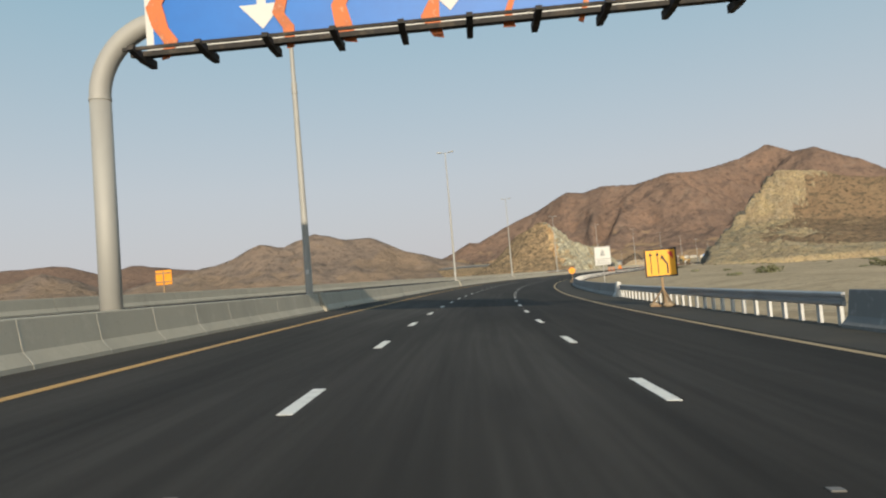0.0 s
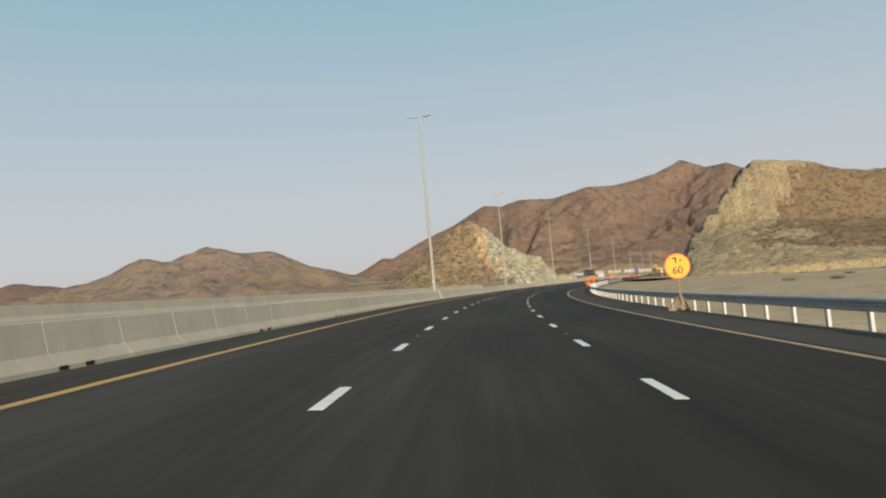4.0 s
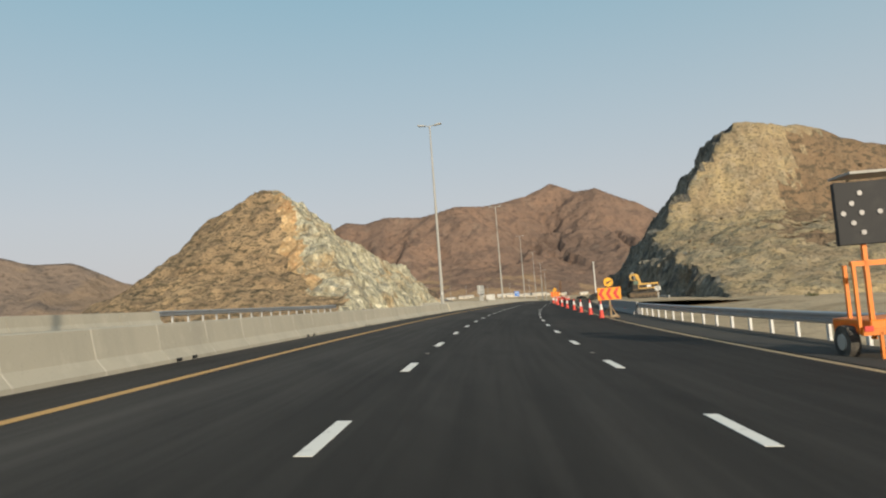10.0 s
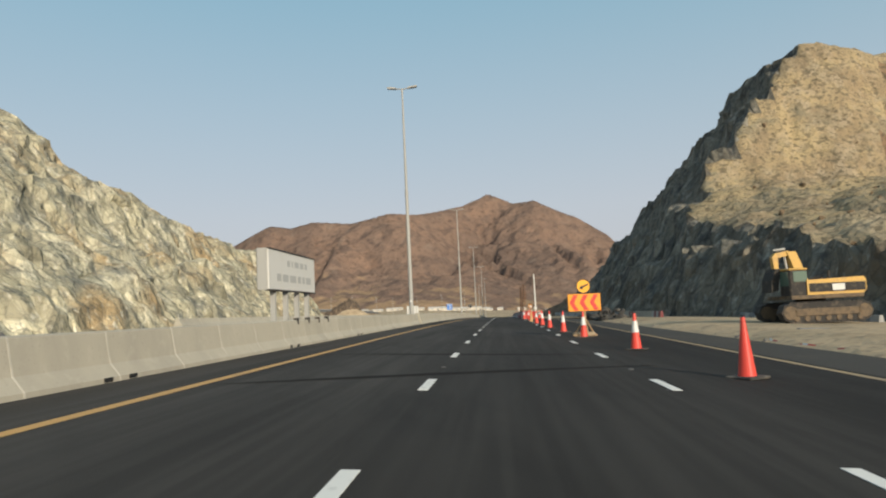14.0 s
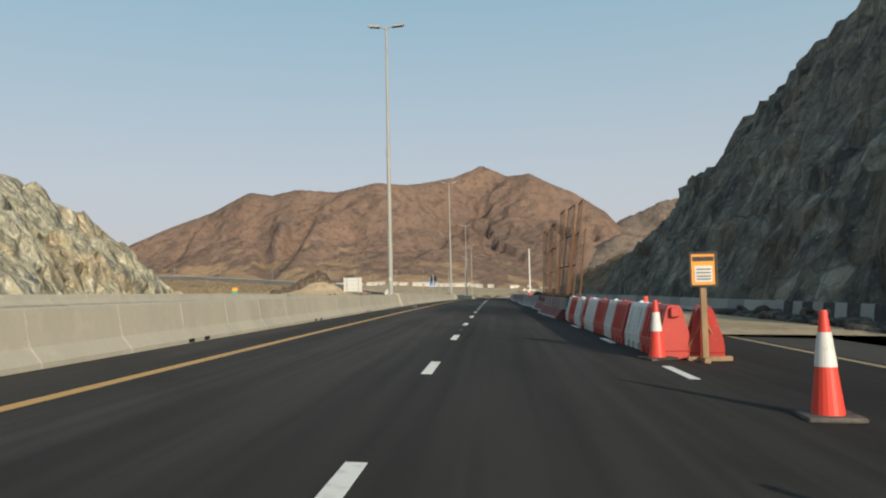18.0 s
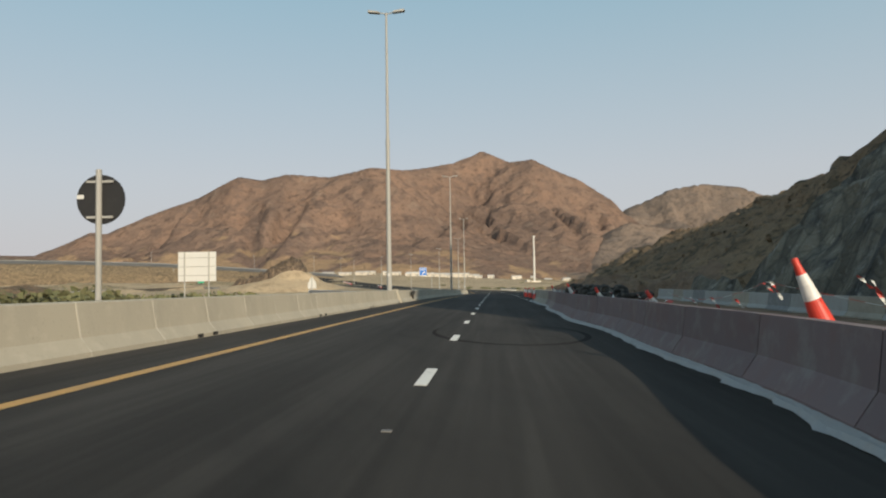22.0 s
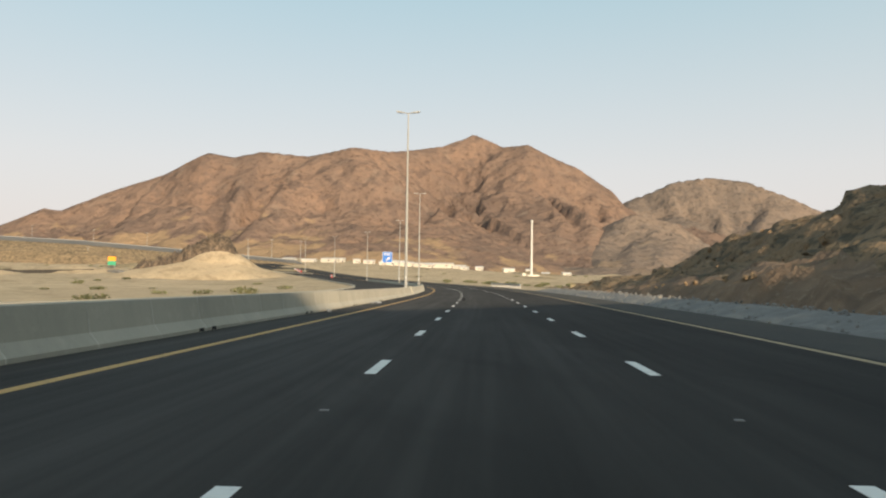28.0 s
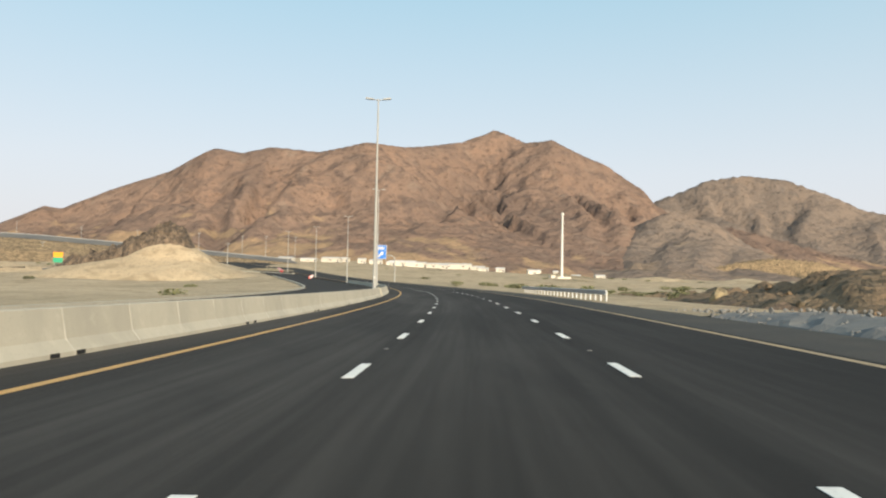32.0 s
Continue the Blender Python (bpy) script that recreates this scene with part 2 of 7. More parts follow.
fractured(M_ROCK_SHADED, 0.45, (0.04, 0.04, 0.038), 0.2)
M_ROCK_ORANGE = material("iron_stained_rock", (0.46, 0.32, 0.17), 0.92, layers=[
    ((0.5, 0.34, 0.17), 0.3, 0.45, 0.6, 0.8, 7, (1, 1, 0.5)), ((0.4, 0.23, 0.11), 0.25, 0.5, 0.62, 0.75, 7, ONE), ((0.55, 0.46, 0.3), 1.8, 0.56, 0.66, 0.7, 5, ONE)],
    bump=[(0.5, 0.8, 0.9), (2.4, 0.8, 0.25)], spec=0.1)
fractured(M_ROCK_ORANGE, 0.7, (0.24, 0.16, 0.09), 0.15)
M_ROCK_TAN = material("tan_graded_earth", (0.42, 0.325, 0.18), 0.95, layers=[((0.4, 0.33, 0.22), 0.07, 0.5, 0.64, 0.8, 6, (1, 1, 0.5)), ((0.2, 0.19, 0.14), 0.16, 0.5, 0.6, 0.75, 7, (1, 1, 1.6)), 
    ((0.28, 0.21, 0.13), 0.12, 0.42, 0.6, 0.8, 6, ONE), ((0.42, 0.34, 0.23), 0.5, 0.5, 0.66, 0.7, 6, (1, 1, 0.4)), ((0.22, 0.18, 0.115), 0.9, 0.52, 0.66, 0.75, 7, ONE), ((0.12, 0.1, 0.068), 0.9, 0.54, 0.6, 0.75, 5, (1, 1, 1.6)), ((0.11, 0.095, 0.065), 2.6, 0.56, 0.64, 0.7, 5, ONE)],
    bump=[(0.35, 0.6, 0.9), (1.3, 0.8, 0.5), (5, 0.7, 0.14)], spec=0.1)
M_BANK = material("brown_earth_bank", (0.19, 0.13, 0.088), 0.95, layers=[
    ((0.26, 0.178, 0.118), 0.4, 0.45, 0.64, 0.7, 6, (1, 1, 0.3)), ((0.13, 0.095, 0.07), 0.7, 0.5, 0.64, 0.75, 7, (1, 1, 0.4)), ((0.3, 0.23, 0.16), 2.4, 0.56, 0.68, 0.6, 5, ONE)],
    bump=[(0.6, 0.8, 0.7), (2.5, 0.8, 0.2)], spec=0.08)
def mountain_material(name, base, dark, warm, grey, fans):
    """Bare rock in broad drifts of colour, distance haze put into its muted tones, with pale debris fans along the
    foot.
    """
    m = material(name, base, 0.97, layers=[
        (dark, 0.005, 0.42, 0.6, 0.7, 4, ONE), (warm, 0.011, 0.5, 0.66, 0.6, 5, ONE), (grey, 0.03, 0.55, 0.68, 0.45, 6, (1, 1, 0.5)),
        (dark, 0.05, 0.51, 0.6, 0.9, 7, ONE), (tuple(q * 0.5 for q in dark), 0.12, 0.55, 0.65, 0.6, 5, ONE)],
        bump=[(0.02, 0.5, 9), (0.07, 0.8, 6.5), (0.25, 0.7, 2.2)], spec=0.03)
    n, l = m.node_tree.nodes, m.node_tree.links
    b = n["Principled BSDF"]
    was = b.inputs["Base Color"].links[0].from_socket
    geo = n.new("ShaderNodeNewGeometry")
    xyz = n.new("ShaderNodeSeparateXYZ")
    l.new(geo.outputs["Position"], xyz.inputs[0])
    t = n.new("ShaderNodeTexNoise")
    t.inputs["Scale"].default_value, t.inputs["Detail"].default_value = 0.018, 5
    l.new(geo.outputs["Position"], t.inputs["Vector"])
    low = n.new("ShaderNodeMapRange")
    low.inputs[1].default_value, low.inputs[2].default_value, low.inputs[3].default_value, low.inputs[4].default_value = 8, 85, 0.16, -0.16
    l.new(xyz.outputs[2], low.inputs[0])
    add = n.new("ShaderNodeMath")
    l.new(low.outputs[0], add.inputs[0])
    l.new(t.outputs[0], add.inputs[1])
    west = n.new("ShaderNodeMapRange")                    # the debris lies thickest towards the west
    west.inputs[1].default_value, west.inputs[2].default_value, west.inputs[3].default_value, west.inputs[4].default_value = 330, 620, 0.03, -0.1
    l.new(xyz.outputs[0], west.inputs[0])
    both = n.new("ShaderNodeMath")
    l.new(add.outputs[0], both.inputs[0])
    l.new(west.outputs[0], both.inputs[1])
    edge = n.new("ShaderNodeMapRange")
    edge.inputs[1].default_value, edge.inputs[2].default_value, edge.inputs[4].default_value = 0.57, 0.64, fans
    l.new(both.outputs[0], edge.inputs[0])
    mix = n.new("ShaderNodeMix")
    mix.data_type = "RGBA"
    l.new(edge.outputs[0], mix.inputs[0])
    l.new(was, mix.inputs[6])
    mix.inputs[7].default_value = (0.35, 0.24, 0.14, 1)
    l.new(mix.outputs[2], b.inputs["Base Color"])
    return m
# rock tones muted so that the colour itself carries the haze of distance
M_MOUNTAIN = mountain_material("hazed_mountain_rock", (0.232, 0.156, 0.115), (0.158, 0.112, 0.089), (0.272, 0.172, 0.119), (0.24, 0.185, 0.143), 0.75)
M_MOUNTAIN_GREY = mountain_material("hazed_grey_mountain_rock", (0.225, 0.172, 0.134), (0.155, 0.125, 0.104), (0.26, 0.188, 0.138), (0.24, 0.2, 0.17), 0.25)
M_STEEL = material("galvanised_steel", (0.4, 0.39, 0.355), 0.68, 0.2, layers=[((0.34, 0.33, 0.31), 2.2, 0.45, 0.7, 0.6, 4, (1, 1, 0.2))])
M_RAIL = material("guardrail_steel", (0.42, 0.43, 0.44), 0.45, 0.6, layers=[((0.28, 0.28, 0.28), 1.5, 0.5, 0.7, 0.6, 4, ONE)])
M_POST = material("guardrail_post_white", (0.6, 0.59, 0.56), 0.6, 0.2, layers=[((0.4, 0.38, 0.35), 3, 0.5, 0.7, 0.5, 3, ONE)])
M_BLACK = material("black_void", (0.012, 0.012, 0.012), 0.9)

# ---------------- mesh helpers ----------------
def ident():
    return Matrix.Identity(4)

def mesh_object(name, bm, mat, smooth=False):
    me = bpy.data.meshes.new(name)
    bm.to_mesh(me)
    bm.free()
    if smooth:
        me.polygons.foreach_set("use_smooth", [True] * len(me.polygons))
    for mm in (mat if isinstance(mat, (list, tuple)) else [mat]):
        me.materials.append(mm)
    return new(name, me)

def part(name, bm, mat, parent, label="", smooth=False, m=None):
    ob = mesh_object(name, bm, mat, smooth)
    ob.parent = parent
    if m is not None:
        ob.matrix_basis = m
    return tagged(ob, label)

def thing(name, m, label, category, group="", kind=""):
    ob = new(name)
    ob.matrix_basis = m
    return tagged(ob, label, category, group, kind)

def box(bm, cx, cy, cz, sx, sy, sz, m=None, bev=0.0):
    r = bmesh.ops.create_cube(bm, size=1.0, matrix=(m or ident()) @ Matrix.LocRotScale((cx, cy, cz), None, (sx, sy, sz)))
    if bev:
        eds = list({ed for v in r["verts"] for ed in v.link_edges})
        bmesh.ops.bevel(bm, geom=eds, offset=bev, segments=1, affect="EDGES")
    return bm

def B(*args, **kw):
    return box(bmesh.new(), *args, **kw)

def tube(bm, p0, p1, r0, r1=None, seg=12, cap=True):
    p0, p1 = Vector(p0), Vector(p1)
    r1 = r0 if r1 is None else r1
    q = (p1 - p0).to_track_quat("Z", "Y").to_matrix().to_4x4()
    bmesh.ops.create_cone(bm, cap_ends=cap, segments=seg, radius1=r0, radius2=r1, depth=(p1 - p0).length,
                          matrix=Matrix.Translation((p0 + p1) / 2) @ q)
    return bm

def pipe(bm, points, radius, seg=16):
    """One connected pipe along a line of points that lies in the x-z plane."""
    P = [Vector(p) for p in points]
    prev = None
    for i, p in enumerate(P):
        t = (P[min(i + 1, len(P) - 1)] - P[max(i - 1, 0)]).normalized()
        n = Vector((-t.z, 0, t.x))
        ring = [bm.verts.new(p + radius * (math.cos(2 * math.pi * j / seg) * n + math.sin(2 * math.pi * j / seg) * Vector((0, 1, 0)))) for j in range(seg)]
        if prev:
            for j in range(seg):
                bm.faces.new((prev[j], ring[j], ring[(j + 1) % seg], prev[(j + 1) % seg]))
        prev = ring
    bmesh.ops.recalc_face_normals(bm, faces=bm.faces[:])
    return bm

def prism(bm, outline, x0, x1, axis="x"):
    """An outline of (a, b) pairs drawn out along an axis."""
    def co(a, b, c):
        return (c, a, b) if axis == "x" else ((a, c, b) if axis == "y" else (a, b, c))
    f = [bm.verts.new(co(a, b, x0)) for a, b in outline]
    g = [bm.verts.new(co(a, b, x1)) for a, b in outline]
    n = len(outline)
    bm.faces.new(f)
    bm.faces.new(g[::-1])
    for i in range(n):
        bm.faces.new((f[i], g[i], g[(i + 1) % n], f[(i + 1) % n]))
    bmesh.ops.recalc_face_normals(bm, faces=bm.faces[:])
    return bm

# ---------------- the line of the road ----------------
DS = 2.0
S = np.arange(-160, 1500, DS)
K_S = np.concatenate([np.arange(-20, 780, 40.0), [780, 900, 1000, 1100, 1200, 1500]])
K_CURVE = [0.0018371, 0.0015515, 0.0015446, 0.0015476, 0.0018033, 0.0014932, 0.0016889, 0.0013518, 0.0003066, -0.0001374, 0.0000602, -0.0000051, -0.0000249, 0.0000495, -0.0001991, -0.0009613, -0.0013909, -0.0017040, -0.0020061, -0.0023073, -0.0012, -0.0007, -0.0014, -0.002, -0.002, -0.002]
G_S = np.concatenate([np.arange(-20, 780, 80.0), [790, 860, 950, 1100, 1300, 1600]])
K_GRADE = [-0.0091610, -0.0028099, -0.0049092, -0.0029415, 0.0000565, -0.0086343, -0.0149340, -0.0200598, -0.0166352, -0.0126874, 0.002, 0.02, 0.04, 0.05, 0.065, 0.065]
B_S = np.concatenate([np.arange(-20, 780, 60.0), [850]])
K_BANK = [0.0595665, 0.0681586, 0.0704337, 0.0668462, 0.0633704, 0.0532691, 0.0459270, 0.0431554, 0.0258368, -0.0019290, -0.0150310, -0.0185558, -0.0188439, -0.0181141, 0.0]
PSI = np.cumsum(np.interp(S, K_S, K_CURVE)) * DS
I0 = int(round((0 + 160) / DS))
PSI = PSI - PSI[I0]
RX, RY = np.cumsum(np.sin(PSI)) * DS, np.cumsum(np.cos(PSI)) * DS
RZ = np.cumsum(np.interp(S, G_S, K_GRADE)) * DS
RX, RY, RZ = RX - RX[I0], RY - RY[I0], RZ - RZ[I0]
BANK = np.tan(np.interp(S, B_S, K_BANK))

def heading(s):
    return float(np.interp(s, S, PSI))

def at(s, d, h=0.0):
    """The point s metres along the road, d to the right of its middle lane, h over the paving."""
    p = heading(s)
    return Vector((float(np.interp(s, S, RX)) + d * math.cos(p), float(np.interp(s, S, RY)) - d * math.sin(p),
                   float(np.interp(s, S, RZ)) - d * float(np.interp(s, S, BANK)) + h))

def stand(s, d, h=0.0, turn=0.0):
    """An upright pose on the road: local y ahead along it, x to its right. turn: degrees to the left."""
    return Matrix.Translation(at(s, d, h)) @ Matrix.Rotation(radians(turn) - heading(s), 4, "Z")

def laid(s, d, h=0.0):
    """A pose that lies in the paving with its bank and fall."""
    u = (at(s + 1, d) - at(s - 1, d)).normalized()
    r = (at(s, d + 1) - at(s, d - 1)).normalized()
    m = Matrix((r, u, r.cross(u))).transposed().to_4x4()
    return Matrix.Translation(at(s, d, h)) @ m

def sweep(bm, profile, s0, s1, step=4.0, closed=False, caps=True, sway=None):
    """Draws a cross-section of (d, h) pairs along the road."""
    n = max(1, int(round((s1 - s0) / step)))
    rings = []
    for i in range(n + 1):
        s = s0 + (s1 - s0) * i / n
        o = sway(s) if sway else 0.0
        rings.append([bm.verts.new(at(s, d + o, h)) for d, h in profile])
    k = len(profile)
    for a, b in zip(rings, rings[1:]):
        for j in range(k if closed else k - 1):
            j2 = (j + 1) % k
            bm.faces.new((a[j], b[j], b[j2], a[j2]))
    if closed and caps:
        bm.faces.new(rings[0])
        bm.faces.new(rings[-1][::-1])
    bmesh.ops.recalc_face_normals(bm, faces=bm.faces[:])
    return bm

def lerp(x, xs, ys):
    return float(np.interp(x, xs, ys))

def fbm(x, y, z=0.0, o=5):
    return noise.fractal(Vector((x, y, z)), 1.0, 2.1, o)

# ---------------- ground, carriageways, markings ----------------
LINE_L, LINE_R, LANE = -5.26, 5.69, 1.825
def sheet(name, x, y, zf, mat, label, category, kind="structure", smooth=True, skip=None):
    """A height field over the grid of x and y values."""
    nx, ny = len(x), len(y)
    verts = [(a, b, zf(a, b)) for b in y for a in x]
    faces = []
    for j in range(ny - 1):
        for i in range(nx - 1):
            faces.append((j * nx + i, j * nx + i + 1, (j + 1) * nx + i + 1, (j + 1) * nx + i))
    me = bpy.data.meshes.new(name)
    me.from_pydata(verts, [], faces)
    if smooth:
        me.polygons.foreach_set("use_smooth", [True] * len(faces))
    me.materials.append(mat)
    return tagged(new(name, me), label, category, "", kind)

ROAD_XY = np.stack([RX, RY], 1)[::2]
ROAD_Z, ROAD_P, ROAD_B = RZ[::2], PSI[::2], BANK[::2]
def road_frame(x, y):
    q = ((ROAD_XY - (x, y)) ** 2).sum(1)
    j = int(q.argmin())
    p = ROAD_P[j]
    d = (x - ROAD_XY[j, 0]) * math.cos(p) - (y - ROAD_XY[j, 1]) * math.sin(p)
    return math.sqrt(q[j]), d, ROAD_Z[j] - max(-22, min(10, d)) * ROAD_B[j], S[::2][j]

def ground_z(x, y):
    r, d, z, s = road_frame(x, y)
    far = min(1.0, max(0.0, (r - 50) / 230))
    edge = 0.25 + 1.3 * min(1.0, max(0.0, (r - 24) / 30)) if (d < -22 or r > 24) else 0.25 + 0.5 * min(1.0, max(0.0, (d - 9) / 4))
    low = (z - edge) * (1 - far) + (-7.0 + (0.055 * max(0, y - 880) if y < 1100 else 12.1) * min(1.0, max(0.0, (480 - x) / 160))) * far
    bumps = 1.6 * fbm(x * 0.012, y * 0.012) * min(1.0, max(0.0, (r - 30) / 80)) + 0.25 * fbm(x * 0.11, y * 0.11, 3) * min(1.0, max(0.0, (r - 23) / 10))
    return low + bumps

def spread(lo, hi, c0, c1, fine, grow):
    v = list(np.arange(c0, c1 + fine, fine))
    st, a = fine, c1 + fine
    while a < hi:
        st *= grow
        a += st
        v.append(a)
    st, a = fine, c0
    while a > lo:
        st *= grow
        a -= st
        v.insert(0, a)
    return v
sheet("ground", spread(-4600, 4600, -90, 330, 6.0, 1.12), spread(-1500, 4700, -60, 820, 7.0, 1.12), ground_z, M_SAND,
      "sandy desert plain with gravel and low scrub", "ground")

def worn_asphalt():
    """Asphalt with streaks along the lanes, oil down their middles and paler wheel paths; reads the paving's own coordinates."""
    m = M_ASPHALT.copy()
    m.name = "worn_asphalt"
    n, l = m.node_tree.nodes, m.node_tree.links
    b = n["Principled BSDF"]
    was = b.inputs["Base Color"].links[0].from_socket
    at_lane = n.new("ShaderNodeAttribute")
    at_lane.attribute_name = "lane"
    gain = None
    for scale, stretch, lo, hi, amount in ((1.0, (1.5, 0.022, 1), 0.35, 0.65, 0.14), (1.0, (0.35, 0.05, 1), 0.38, 0.62, 0.22), (1.0, (5.0, 0.12, 1), 0.4, 0.6, 0.12)):
        mp = n.new("ShaderNodeMapping")
        mp.inputs["Scale"].default_value = stretch
        l.new(at_lane.outputs["Vector"], mp.inputs["Vector"])
        t = n.new("ShaderNodeTexNoise")
        t.inputs["Scale"].default_value, t.inputs["Detail"].default_value = scale, 4
        l.new(mp.outputs[0], t.inputs["Vector"])
        r = n.new("ShaderNodeMapRange")
        r.inputs[1].default_value, r.inputs[2].default_value, r.inputs[3].default_value, r.inputs[4].default_value = lo, hi, 1 - amount, 1 + amount
        l.new(t.outputs[0], r.inputs[0])
        if gain is None:
            gain = r.outputs[0]
        else:
            mu = n.new("ShaderNodeMath")
            mu.operation = "MULTIPLY"
            l.new(gain, mu.inputs[0])
            l.new(r.outputs[0], mu.inputs[1])
            gain = mu.outputs[0]
    xyz = n.new("ShaderNodeSeparateXYZ")
    l.new(at_lane.outputs["Vector"], xyz.inputs[0])
    ph = n.new("ShaderNodeMath")
    ph.operation = "MULTIPLY"
    ph.inputs[1].default_value = 2 * math.pi / 1.825
    l.new(xyz.outputs[0], ph.inputs[0])
    co = n.new("ShaderNodeMath")
    co.operation = "COSINE"
    l.new(ph.outputs[0], co.inputs[0])
    r = n.new("ShaderNodeMapRange")
    r.inputs[1].default_value, r.inputs[2].default_value, r.inputs[3].default_value, r.inputs[4].default_value = -1, 1, 1.06, 0.95
    l.new(co.outputs[0], r.inputs[0])
    mu = n.new("ShaderNodeMath")
    mu.operation = "MULTIPLY"
    l.new(gain, mu.inputs[0])
    l.new(r.outputs[0], mu.inputs[1])
    hsv = n.new("ShaderNodeHueSaturation")
    l.new(was, hsv.inputs["Color"])
    dusty = n.new("ShaderNodeMapRange")                   # paler left, darker right: lane tone plus windscreen glare put into the colour
    dusty.inputs[1].default_value, dusty.inputs[2].default_value, dusty.inputs[3].default_value, dusty.inputs[4].default_value = -4.5, 5.0, 1.32, 0.7
    l.new(xyz.outputs[0], dusty.inputs[0])
    total = n.new("ShaderNodeMath")
    total.operation = "MULTIPLY"
    l.new(mu.outputs[0], total.inputs[0])
    l.new(dusty.outputs[0], total.inputs[1])
    l.new(total.outputs[0], hsv.inputs["Value"])
    l.new(hsv.outputs[0], b.inputs["Base Color"])
    return m
M_ROAD = worn_asphalt()
road = tagged(mesh_object("road", sweep(bmesh.new(), [(d, 0.0) for d in np.arange(-7.0, 6.01, 1.0)], -60, 1560, 2.0), M_ROAD),
              "smooth dark grey asphalt carriageway of three lanes", "road", "", "structure")
lane_at = road.data.attributes.new("lane", "FLOAT_VECTOR", "POINT")
lane_d = np.arange(-7.0, 6.01, 1.0)
lane_s = np.linspace(-60, 1560, len(road.data.vertices) // len(lane_d))
lane_at.data.foreach_set("vector", np.stack([np.tile(lane_d, len(lane_s)), np.repeat(lane_s, len(lane_d)), np.zeros(len(lane_s) * len(lane_d))], 1).ravel())
tagged(mesh_object("road_shoulder", sweep(bmesh.new(), [(6.0, 0.0), (7.2, 0.0), (8.6, 0.0), (8.9, -0.35)], -60, 1560, 4.0), M_SHOULDER),
       "dusty grey asphalt shoulder beside the lanes", "shoulder", "", "structure")
tagged(mesh_object("opposite_road", sweep(bmesh.new(), [(-20.8, -0.3), (-20.6, 0.0), (-14, 0.0), (-8.0, 0.0), (-7.9, -0.3)], -60, 1560, 4.0), M_ASPHALT),
       "dark asphalt carriageway beyond the median barrier", "road", "", "structure")
for nm, d in (("edge_line_left", LINE_L), ("edge_line_right", LINE_R)):
    tagged(mesh_object(nm, sweep(bmesh.new(), [(d - 0.09, 0.005), (d + 0.09, 0.005)], -60, 1300, 3.0), M_YELLOW_PAINT if d < 0 else M_DULL_YELLOW),
           "solid yellow painted edge line on asphalt", "road marking", "", "structure")

# dashes: where the paint gangs set them out along the lane lines
DASH_N = [0, 7, 16, 21, 31, 41, 47, 48, 54, 58, 65, 70, 76, 82, 89, 95]
DASH_S = [-13.7, 31.0, 88.7, 120.3, 183.4, 247.0, 285.6, 292.3, 332.0, 357.4, 402.3, 434.1, 472.3, 510.5, 555.4, 593.7]
dash_mesh = None
for line in (-LANE, LANE):
    for n in range(-6, 130):
        s = lerp(n, DASH_N, DASH_S) if 0 <= n <= 95 else (-13.7 + 6.36 * n if n < 0 else 593.7 + 6.36 * (n - 95))
        s += 0.78 + (0.4 if line > 0 else 0.0)
        if line > 0 and 377 < s < 468:
            continue
        if dash_mesh is None:
            o = mesh_object("lane_dash", B(0, 0, 0, 0.15, 1.56, 0.006, bev=0.002), M_WHITE_PAINT)
            dash_mesh = o.data
        else:
            o = new("lane_dash", dash_mesh)
        o.parent = road
        o.matrix_basis = laid(s, line, 0.004)

# raised reflective studs midway between the dashes
stud = None
for line in (-LANE, LANE):
    for n in range(-5, 100, 4):
        s = lerp(n, DASH_N, DASH_S) if 0 <= n <= 95 else -13.7 + 6.36 * n
        if stud is None:
            o = mesh_object("road_stud", B(0, 0, 0.004, 0.085, 0.07, 0.012, bev=0.003), M_STUD)
            stud = o.data
        else:
            o = new("road_stud", stud)
        o.parent = road
        o.matrix_basis = laid(s + 3.9, line, 0.0)

# ---------------- concrete median barrier ----------------
POLE_S = [10.3, 73.4, 137.05, 200.05, 263.7, 328.1, 392.45, 456.42, 520.0, 584.0, 649.5, 715.1, 780, 845, 910]
def jersey(base, height=0.78, side=1, half=0.3):
    """The section of a safety barrier standing at d = base, its traffic face towards +d for side 1."""
    o = [(0.0, 0.0), (0.0, 0.075), (-0.16, 0.27), (-0.24, height - 0.02), (-0.26, height), (-0.42, height), (-0.44, height - 0.02), (-0.5, 0.27), (-0.62, 0.0)]
    return [(base + side * a * half / 0.3, b) for a, b in o]

median = tagged(new("median_barrier"), "long cream concrete safety barrier along the median", "barrier", "", "structure")
